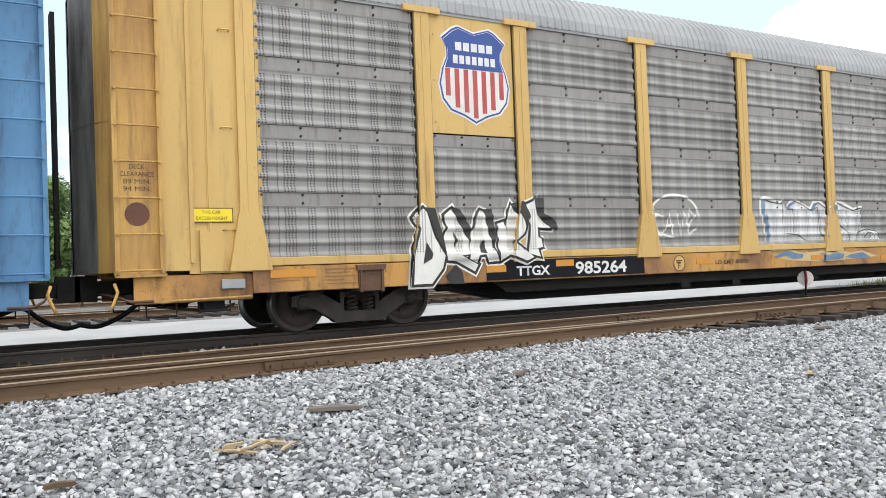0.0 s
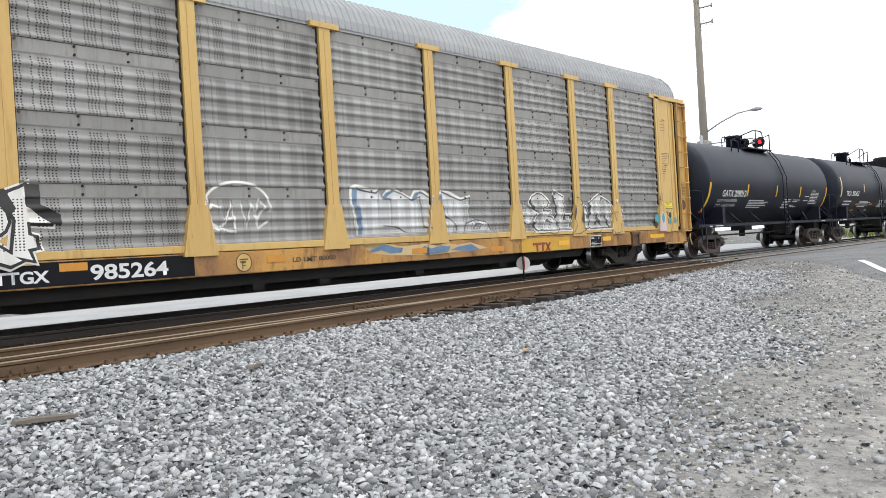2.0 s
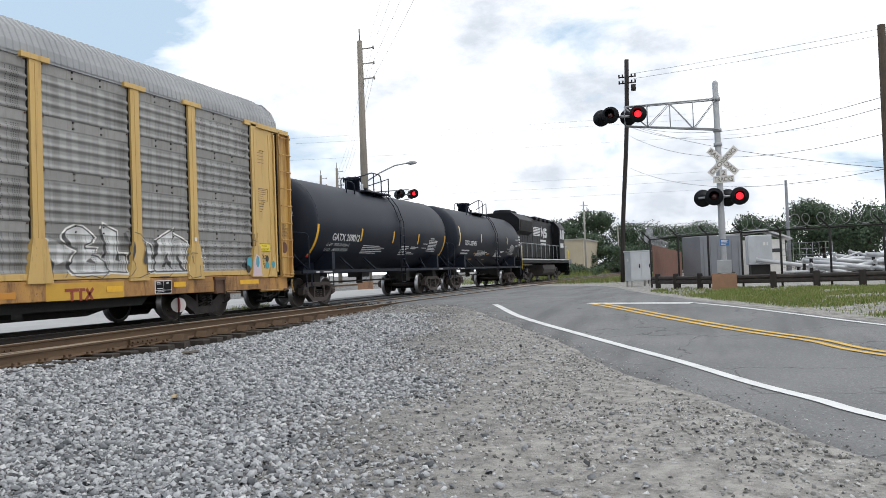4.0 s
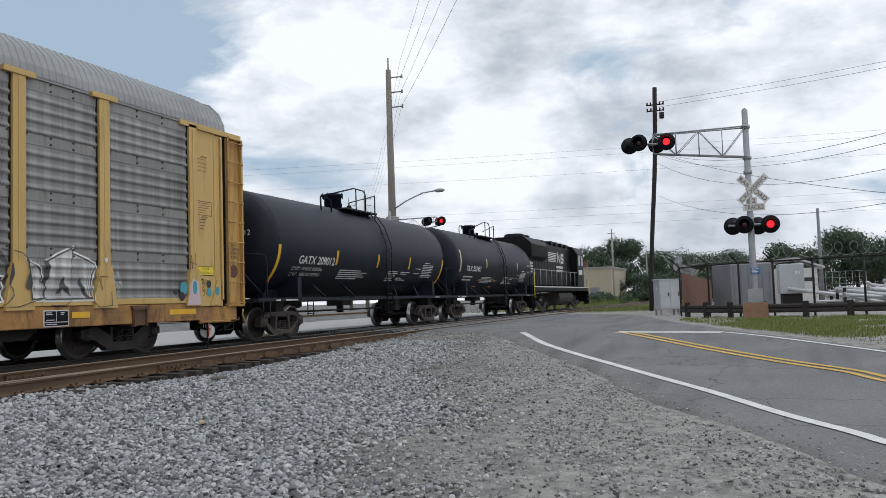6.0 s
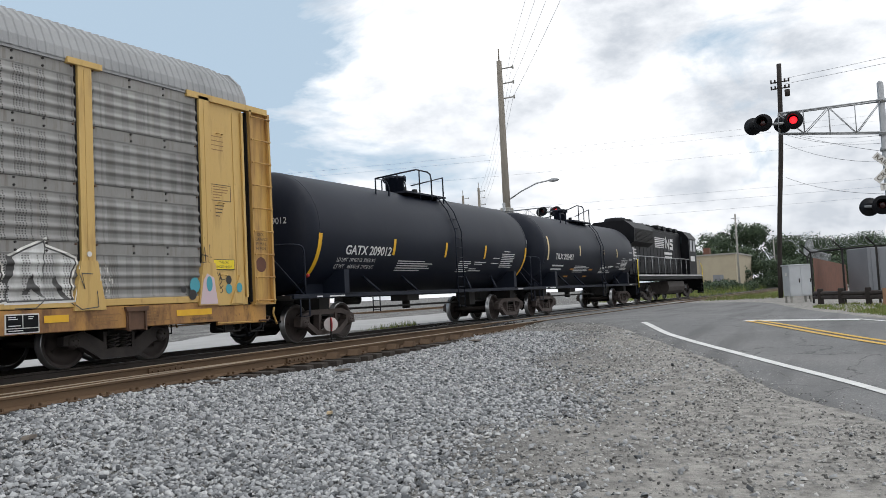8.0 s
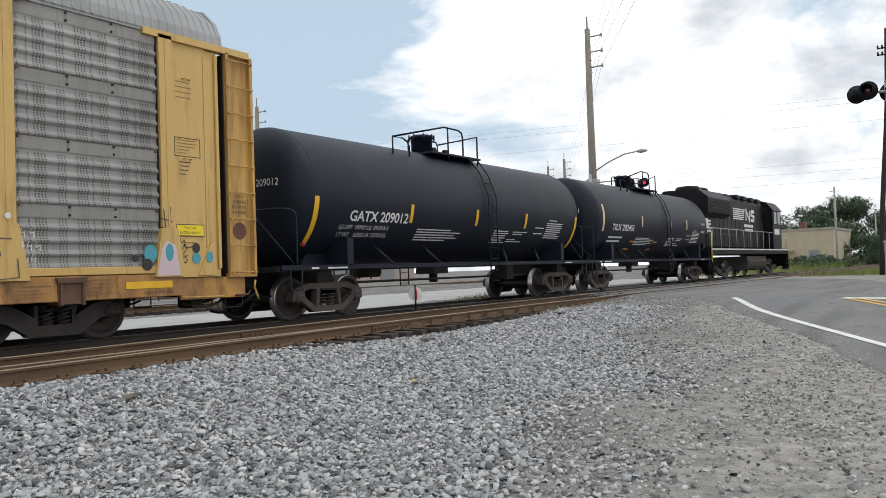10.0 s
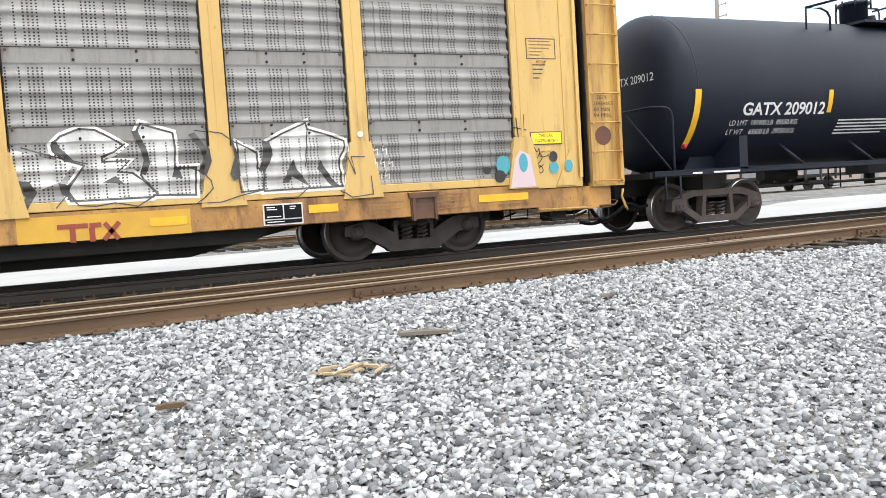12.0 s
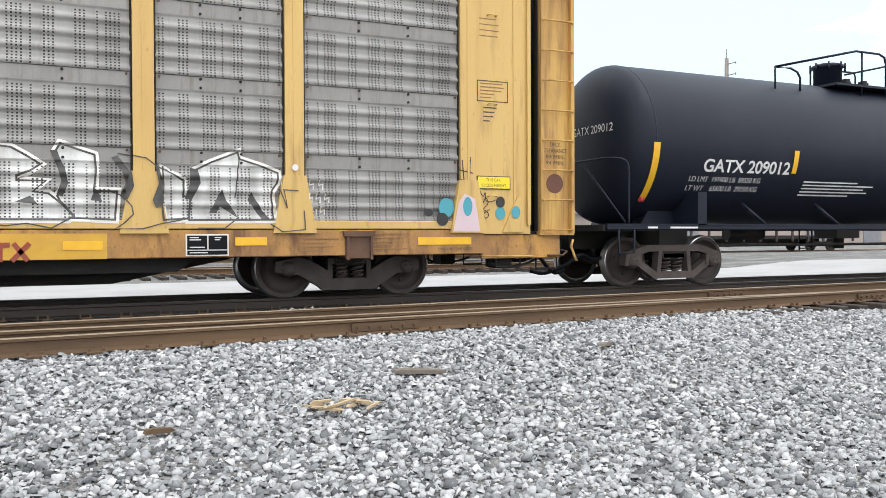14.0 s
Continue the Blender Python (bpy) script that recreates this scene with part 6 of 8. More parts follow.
def tank_car(x, label, mark, number, tape, details):
    car = thing("tank_car", label, "railcar", "train", m=pose(x, TRACK_Y, 0))
    R, zc, half = 1.5, 2.64, 6.3

    def skin(z):
        return -math.sqrt(max(0.01, (R + 0.006) ** 2 - (z - zc) ** 2))

    bm = bmesh.new()
    prof = [(-half - 0.52 * math.cos(math.pi / 2 * i / 12), max(0.0001, R * math.sin(math.pi / 2 * i / 12) ** 0.62)) for i in range(13)]
    prof = prof + [(-half + (2 * half) * i / 8, R) for i in range(1, 8)] + [(-a, r) for a, r in prof[::-1]]
    lathe(bm, prof, 56, "x", (0, 0, zc))
    part("shell", bm, M_TANK, car)
    for w in (-half + 0.02, half - 0.02):
        bm = bmesh.new()
        lathe(bm, [(w - 0.012, R + 0.001), (w - 0.006, R + 0.006), (w + 0.006, R + 0.006), (w + 0.012, R + 0.001)], 56, "x", (0, 0, zc))
        part("weld_seam", bm, M_TANK, car)
    # running gear frame
    for s in (-1, 1):
        bm = bmesh.new()
        yy = sorted((s * 1.36, s * 1.46))
        box(bm, -7.3, 7.3, yy[0], yy[1], 1.02, 1.10, 0.01)
        box(bm, -7.3, 7.3, *sorted((s * 1.2, s * 1.46)), 1.10, 1.125)
        part("side_sill", bm, M_TANK, car)
        for e in (-1, 1):
            bm = bmesh.new()
            xs = sorted((e * 5.12, e * 5.32))
            box(bm, xs[0], xs[1], *sorted((s * 0.7, s * 1.46)), 1.08, 1.7)
            pts = [(e * 5.3, 1.1), (e * 6.1, 1.1), (e * 5.9, 1.4), (e * 5.3, 1.7)]
            prism(bm, [(a * 1.0, b) for a, b in (pts if e > 0 else pts[::-1])], *sorted((s * 0.5, s * 0.8)))
            part("saddle", bm, M_TANK, car)
            for q in (1.7, 3.65):
                bm = bmesh.new()
                rod(bm, (e * q, s * 1.42, 1.12), (e * (q + 0.3), s * 1.08, 1.55), 0.035, 6)
                part("brace", bm, M_TANK, car)
            # end platform railing
            bm = bmesh.new()
            tube(bm, smooth_path([(e * 6.82, s * 1.42, 1.1), (e * 6.82, s * 1.42, 1.7), (e * 6.83, s * 1.42, 2.1), (e * 6.92, s * 1.38, 2.24), (e * 7.1, s * 1.15, 2.27), (e * 7.12, s * 0.6, 2.27), (e * 7.12, s * 0.02, 2.27)], 4), 0.022)
            rod(bm, (e * 7.12, s * 0.5, 2.2), (e * 6.86, s * 1.38, 1.14), 0.02)
            part("end_railing", bm, M_TANK, car)
            bm = bmesh.new()
            tube(bm, [(e * 6.72, s * 1.44, 1.1), (e * 6.72, s * 1.44, 0.62), (e * 7.05, s * 1.44, 0.62), (e * 7.05, s * 1.44, 1.1)], 0.02)
            part("step", bm, M_TANK, car)
    bm = bmesh.new()
    for e in (-1, 1):
        box(bm, *sorted((e * 4.6, e * 7.35)), -0.35, 0.35, 0.68, 1.12)
        box(bm, *sorted((e * 6.2, e * 7.35)), -1.4, 1.4, 1.0, 1.1)
        for s in (-1, 1):
            box(bm, *sorted((e * 5.5, e * 5.9)), *sorted((s * 0.3, s * 1.1)), 0.75, 1.05)
    box(bm, -0.4, 0.3, -0.3, 0.3, 0.85, 1.2)
    rod(bm, (0, 0, 1.2), (0, 0, 0.62), 0.12, 10)
    rod(bm, (-2.6, 0.7, 0.95), (-1.6, 0.7, 0.95), 0.14, 12)
    box(bm, 2.2, 2.6, -1.1, -0.7, 0.62, 1.05)
    rod(bm, (-6.5, -0.55, 0.72), (6.5, -0.55, 0.72), 0.03, 6)
    part("underframe", bm, M_DARK, car)
    for e in (-1, 1):
        coupler(car, e * 7.2, e)
        truck(car, e * 5.55, 0.45, 1.84, "open")
    # manway, valves, platform and top railing
    bm = bmesh.new()
    lathe(bm, [(4.0, 0.29), (4.57, 0.29), (4.58, 0.33), (4.64, 0.33), (4.67, 0.26), (4.67, 0.0001)], 28, "z", (-0.35, 0, 0))
    part("manway", bm, M_TANK, car)
    for i in range(8):
        a = math.pi * i / 4
        bm = bmesh.new()
        rod(bm, (-0.35 + 0.35 * math.cos(a), 0.35 * math.sin(a), 4.5), (-0.35 + 0.35 * math.cos(a), 0.35 * math.sin(a), 4.68), 0.022, 6)
        part("bolt", bm, M_TANK, car)
    for i, (px, py, h) in enumerate(((0.35, 0.1, 0.32), (0.6, -0.15, 0.25), (0.95, 0.1, 0.2))):
        bm = bmesh.new()
        rod(bm, (px, py, 4.05), (px, py, 4.1 + h), 0.09 - 0.015 * i, 10)
        rod(bm, (px - 0.14, py, 4.1 + h * 0.8), (px + 0.14, py, 4.1 + h * 0.8), 0.03, 6)
        part("valve", bm, M_BLACK, car)
    bm = bmesh.new()
    for s in (-1, 1):
        box(bm, -1.2, 1.2, *sorted((s * 0.45, s * 0.95)), 4.02, 4.07)
    part("platform", bm, M_TANK, car)
    for s in (-1, 1):
        bm = bmesh.new()
        y = s * 0.92
        if s < 0:
            tube(bm, [(-2.2, y, 3.8), (-2.2, y, 4.08), (-2.28, y, 4.19), (-2.45, y, 4.25), (-2.88, y, 4.25), (-0.6, y, 4.76), (0.1, y, 4.76), (0.27, y, 4.70), (0.32, y, 4.55), (0.32, y, 3.9)], 0.024)
            rod(bm, (-2.88, y, 3.75), (-2.88, y, 4.26), 0.022, 6)
            rod(bm, (-0.42, y, 3.85), (-0.42, y, 4.75), 0.022, 6)
            rod(bm, (1.07, y, 3.85), (1.07, y, 4.70), 0.024, 6)
            rod(bm, (-0.93, y, 4.24), (1.07, y, 4.68), 0.02, 6)
        else:
            tube(bm, [(-0.3, 0.5, 3.9), (-0.3, 0.5, 4.62), (-0.2, 0.5, 4.7), (1.1, 0.5, 4.7), (1.15, 0.5, 4.6), (1.15, 0.5, 3.9)], 0.022)
        part("top_railing", bm, M_TANK, car)
        # side ladder
        bm = bmesh.new()
        lx = 0.75
        for q in (lx - 0.21, lx + 0.21):
            tube(bm, [(q, s * 0.95, 4.05), (q, s * 1.32, 3.55), (q, s * 1.56, 2.9), (q, s * 1.56, 0.55)], 0.02)
        part("ladder_rails", bm, M_TANK, car)
        for i in range(10):
            z = 0.6 + 0.3 * i
            bm = bmesh.new()
            yy = s * (1.56 if z < 2.95 else 1.56 - (z - 2.9) * 0.4)
            rod(bm, (lx - 0.21, yy, z), (lx + 0.21, yy, z), 0.013, 6)
            part("rung", bm, M_TANK, car)
    # reflective tape and writing on the shell
    marks = ((-6.27, 1.56, 2.55, 0.14), (-2.92, 2.1, 2.53, 0.12), (0.06, 2.1, 2.53, 0.12), (2.82, 2.1, 2.53, 0.12), (6.24, 1.56, 2.55, 0.14))
    if not details:
        marks = ((-6.0, 2.15, 3.1, 0.14), (-2.2, 2.4, 2.82, 0.12), (1.16, 2.4, 2.82, 0.12), (3.34, 2.4, 2.82, 0.12))
    for bx, z0, z1, w in marks:
        bm = bmesh.new()
        prev = None
        for i in range(9):
            z = z0 + (z1 - z0) * i / 8
            row = [bm.verts.new((px, skin(z) - 0.004, z)) for px in (bx - w / 2, bx + w / 2)]
            if prev:
                bm.faces.new((prev[0], prev[1], row[1], row[0]))
            prev = row
        part("reflective_tape", bm, tape, car)
    part("lettering", letters(mark + " " + number, -5.16, 2.07 if details else 2.2, 0.235, 2.12, 0, curve=lambda z: skin(z) - 0.003, bold=0.022), M_WHITE, car)
    if details:
        part("lettering", letters("LD LMT  197400 LB  89550 KG", -5.42, 1.90, 0.09, 1.72, 0, curve=lambda z: skin(z) - 0.003), M_WHITE, car)
        part("lettering", letters("LT WT    65600 LB  29750 KG", -5.42, 1.74, 0.09, 1.72, 0, curve=lambda z: skin(z) - 0.003), M_WHITE, car)
        bm = bmesh.new()
        rod(bm, (-6.33, skin(1.57) - 0.012, 1.57), (-6.25, skin(1.57) - 0.012, 1.57), 0.05, 8)
        part("red_tag", bm, M_TARGETR, car)
    else:
        part("lettering", bars(2, -5.3, 1.92, 0.14, 0.06, [1.3, 1.2], 0, lambda z: skin(z) - 0.003), M_WHITE, car)
        bm = bmesh.new()
        bm.faces.new([bm.verts.new((a, skin(z) - 0.003, z)) for a, z in ((5.5, 2.3), (6.05, 2.3), (6.05, 2.75), (5.5, 2.75))])
        part("placard", bm, M_GALV, car, "grey square placard")
        for px, w in ((-3.2, 0.5), (-0.7, 0.5)):
            bm = bmesh.new()
            q = [bm.verts.new((px + a, skin(z) - 0.003, z)) for a, z in ((0, 1.5), (w, 1.5), (w + 0.25, 1.85), (w * 0.5, 1.85))]
            bm.faces.new(q)
            part("placard", bm, M_ORANGE if px < 0 else M_SIGNYEL, car)
    for px, pz, rows, ws in ((-2.57, 1.94, 5, [1.5, 2.0, 1.75, 1.9, 1.4]), (1.12, 1.98, 6, [0.8, 0.85, 0.7, 0.75, 0.6]), (2.2, 1.97, 2, [0.85, 0.6]), (2.0, 1.76, 2, [0.5, 0.9]), (3.5, 2.12, 1, [0.55]), (3.45, 1.95, 1, [0.6]), (4.35, 2.36, 1, [0.5]), (4.2, 2.27, 8, [1.1, 1.05, 1.08, 1.0, 1.05, 0.85])):
        part("small_print", bars(rows, px, pz, 0.062, 0.026, ws, 0, lambda z: skin(z) - 0.003), M_WHITE, car)
    for px, w in ((-6.45, 0.22), (-5.95, 0.62), (5.4, 0.5)):
        part("sill_print", poly_mesh([[(px, 1.042), (px + w, 1.042), (px + w, 1.075), (px, 1.075)]], -1.462, 0.003), M_WHITE, car)
    # number on the end head
    me = letters(mark + " " + number, 0, 2.80, 0.15, 1.2, 0)
    for v in me.verts:
        yy, z = 0.30 - v.co.x, v.co.z
        rr = min(0.999, math.hypot(yy, z - zc) / R)
        v.co = (-half - 0.52 * (1 - rr ** 3.22) ** 0.5 - 0.012, yy, z)
    part("lettering", me, M_WHITE, car)
    return car


def locomotive(x):
    """A black four-axle road switcher, long hood trailing, cab leading away."""
    car = thing("locomotive", "black diesel locomotive with white striped lettering and handrails", "locomotive", "train", m=pose(x, TRACK_Y, 0))
    bm = bmesh.new()
    box(bm, -8.6, 8.6, -1.5, 1.5, 1.30, 1.60, 0.02)
    box(bm, -8.9, -8.5, -1.4, 1.4, 0.5, 1.48, 0.03)
    box(bm, 8.5, 8.9, -1.4, 1.4, 0.5, 1.48, 0.03)
    part("underframe", bm, M_BLACK, car)
    bm = bmesh.new()
    extrude_x(bm, [(-1.38, 0.85), (-1.32, 0.60), (-1.1, 0.42), (1.1, 0.42), (1.32, 0.60), (1.38, 0.85), (1.30, 1.18), (-1.30, 1.18)], -1.3, 3.2)
    part("fuel_tank", bm, M_TRUCK, car)
    bm = bmesh.new()
    box(bm, -8.0, 4.4, -0.98, 0.98, 1.60, 4.42, 0.10)
    extrude_x(bm, [(-1.34, 3.40), (-1.36, 4.12), (-1.15, 4.32), (-0.85, 4.56), (0.85, 4.56), (1.15, 4.32), (1.36, 4.12), (1.34, 3.40), (0.98, 3.15), (-0.98, 3.15)], -8.4, -4.3)
    box(bm, -8.4, -7.9, -1.0, 1.0, 1.6, 3.5, 0.05)
    extrude_x(bm, [(-1.0, 4.2), (-0.8, 4.50), (0.8, 4.50), (1.0, 4.2)], -4.3, 4.4)
    part("long_hood", bm, M_BLACK, car)
    for i in range(15):
        px = -7.8 + i * 0.8
        bm = bmesh.new()
        box(bm, px, px + 0.74, -1.02, -0.97, 1.7, 3.25, 0.01)
        d = part("hood_door", bm, M_BLACK, car)
        bm = bmesh.new()
        box(bm, px + 0.66, px + 0.70, -1.02, -0.98, 2.3, 2.45)
        part("handle", bm, M_GALV, d)
    bm = bmesh.new()
    for i in range(9):
        box(bm, -8.1, -4.5, -1.375, -1.33, 3.46 + i * 0.07, 3.50 + i * 0.07)
    part("radiator_grille", bm, M_DARK, car)
    for px in (-7.2, -5.9, -3.2, -1.9):
        bm = bmesh.new()
        lathe(bm, [(4.2, 0.62), (4.72 if px < -4 else 4.62, 0.62), (4.80 if px < -4 else 4.70, 0.52), (4.82 if px < -4 else 4.71, 0.0001)], 20, "z", (px, 0, 0))
        part("fan", bm, M_BLACK, car)
    bm = bmesh.new()
    box(bm, 0.2, 0.9, -0.3, 0.3, 4.2, 4.6, 0.04)
    part("exhaust_stack", bm, M_BLACK, car)
    bm = bmesh.new()
    extrude_x(bm, [(-1.5, 1.60), (-1.5, 4.02), (-1.1, 4.48), (-0.5, 4.66), (0.5, 4.66), (1.1, 4.48), (1.5, 4.02), (1.5, 1.60)], 4.6, 6.9)
    extrude_x(bm, [(-1.58, 3.98), (-1.14, 4.53), (-0.5, 4.71), (0.5, 4.71), (1.14, 4.53), (1.58, 3.98), (1.1, 4.46), (-1.1, 4.46)], 4.5, 7.1)
    cab = part("cab", bm, M_BLACK, car)
    for q in (-1.8, -0.4, 1.3, 2.8):
        bm = bmesh.new()
        box(bm, q, q + 0.7, -1.05, 1.05, 4.40, 4.64, 0.05)
        part("roof_box", bm, M_BLACK, car)
    for px in (4.85, 5.85):
        bm = bmesh.new()
        box(bm, px, px + 0.7, -1.53, -1.48, 3.15, 3.95, 0.02)
        part("window", bm, M_GLASS, cab)
    for py in (-1.1, 0.25):
        bm = bmesh.new()
        box(bm, 4.55, 4.62, py, py + 0.8, 3.7, 4.15)
        part("window", bm, M_GLASS, cab)
    bm = bmesh.new()
    box(bm, 6.9, 8.3, -0.95, 0.95, 1.48, 3.1, 0.12)
    part("nose", bm, M_BLACK, car)
    bm = bmesh.new()
    rod(bm, (3.6, 0.1, 4.2), (3.6, 0.1, 4.62), 0.04)
    for q in (-0.2, 0.0, 0.2):
        rod(bm, (3.5, q, 4.62), (4.0, q, 4.66), 0.03, 8, 0.08)
    part("air_horn", bm, M_GALV, car)
    # handrails and stanchions
    for s in (-1, 1):
        bm = bmesh.new()
        tube(bm, [(-8.7, s * 1.3, 2.3), (-8.3, s * 1.42, 2.6), (8.2, s * 1.45, 2.62)], 0.022)
        part("handrail", bm, M_GALV, car)
        for i in range(12):
            bm = bmesh.new()
            px = -8.3 + i * 1.5
            rod(bm, (px, s * 1.45, 1.5), (px, s * 1.45, 2.6), 0.02, 6)
            part("stanchion", bm, M_GALV, car)
        for e in (-1, 1):
            bm = bmesh.new()
            for i in range(4):
                box(bm, *sorted((e * (7.95 + 0.05 * i), e * 8.6)), *sorted((s * 1.1, s * 1.52)), 0.35 + 0.3 * i, 0.39 + 0.3 * i)
            box(bm, *sorted((e * 8.58, e * 8.62)), *sorted((s * 1.1, s * 1.52)), 0.3, 1.4)
            part("steps", bm, M_BLACK, car)
            bm = bmesh.new()
            tube(bm, [(e * 8.65, s * 1.5, 0.9), (e * 8.65, s * 1.5, 2.2), (e * 8.4, s * 1.45, 2.4)], 0.025)
            part("grab_iron", bm, M_SIGNYEL, car)
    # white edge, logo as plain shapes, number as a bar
    bm = bmesh.new()
    box(bm, -8.6, 8.6, -1.515, -1.498, 1.52, 1.58)
    part("walkway_edge", bm, M_WHITE, car)
    for i in range(6):
        z = 3.80 - 0.11 * i
        part("logo_bar", poly_mesh([[(-2.7, z), (-0.15 - 0.07 * i, z), (-0.18 - 0.07 * i, z + 0.065), (-2.7, z + 0.065)]], -1.025), M_WHITE, car)
    part("logo_bar", poly_mesh(stroke([(0.05, 3.25), (0.15, 3.85), (0.85, 3.25), (0.95, 3.85)], 0.20), -1.025), M_WHITE, car)
    part("logo_bar", poly_mesh(stroke([(2.0, 3.80), (1.35, 3.82), (1.25, 3.60), (1.95, 3.50), (1.85, 3.28), (1.15, 3.30)], 0.18), -1.025), M_WHITE, car)
    for k, (x0, x1, z0, z1) in enumerate(((-0.4, 1.65, 2.86, 3.02), (-0.3, 1.55, 2.62, 2.76), (4.95, 6.3, 2.5, 2.85), (-8.3, -7.4, 2.6, 3.1))):
        part("number_bars", poly_mesh([[(x0, z0), (x1, z0), (x1, z1), (x0, z1)]], -1.025 if k < 2 or k == 3 else -1.51), M_WHITE, car)
    for k in range(4):
        z = 2.95 - 0.17 * k
        part("end_stripe", poly_mesh([[(-7.7, z), (-7.0, z), (-7.0, z + 0.09), (-7.7, z + 0.09)]], -1.03), M_WHITE, car)
    for e in (-1, 1):
        coupler(car, e * 8.7, e, 0.85)
        truck(car, e * 5.2, 0.50, 2.6, "flat")
    return car


XC = 15.80
CARS = [
    (autorack(XC, M_YELLOW, M_SILL, M_LADDERBOX, "yellow-framed autorack car with grey corrugated sides and graffiti", True), XC),
    (autorack(XC - 28.33, M_BLUE, M_BLUE, M_BLUE, "faded blue autorack car coupled behind a yellow one", False), XC - 28.33),
    (tank_car(XC + 21.7, "glossy black tank car with yellow tape marks", "GATX", "209012", M_REFLECT, True), XC + 21.7),
    (tank_car(XC + 36.3, "black tank car with pale tape coupled to a locomotive", "TILX", "202451", M_SIGNPALE, False), XC + 36.3),
    (locomotive(XC + 52.0), XC + 52.0),
]


# ---- crossing, poles, yard and distance ----
def wire(bm, a, b, sag, r=0.012, n=14):
    a, b = Vector(a), Vector(b)
    pts = []
    for i in range(n + 1):
        t = i / n
        p = a.lerp(b, t)
        p.z -= sag * 4 * t * (1 - t)
        pts.append(p)
    tube(bm, pts, r, 4)


def signal_light(parent, x, y, z, s, lit):
    """A flashing-light unit that faces s along x: round backplate, hood and lens."""
    bm = bmesh.new()
    lathe(bm, [(x + s * 0.03, 0.0001), (x + s * 0.03, 0.29), (x, 0.305), (x - s * 0.02, 0.29), (x - s * 0.12, 0.15), (x - s * 0.22, 0.12), (x - s * 0.22, 0.0001)], 24, "x", (0, y, z))
    unit = part("light_unit", bm, M_BLACK, parent)
    bm = bmesh.new()
    lathe(bm, [(x + s * 0.055, 0.0001), (x + s * 0.05, 0.07), (x + s * 0.035, 0.125)], 20, "x", (0, y, z))
    part("lens", bm, M_RED if lit else M_DEADLENS, unit, "lit red lens" if lit else "dark red lens")
    bm = bmesh.new()
    n = 12
    rows = []
    for d, rr in ((0.03, 0.165), (0.32, 0.175)):
        rows.append([bm.verts.new((x + s * d, y + rr * math.cos(a), z + rr * math.sin(a))) for a in (math.pi * (i / n * 1.2 - 0.1) for i in range(n + 1))])
    for i in range(n):
        bm.faces.new((rows[0][i], rows[0][i + 1], rows[1][i + 1], rows[1][i]))
    part("hood", bm, M_BLACK, unit)


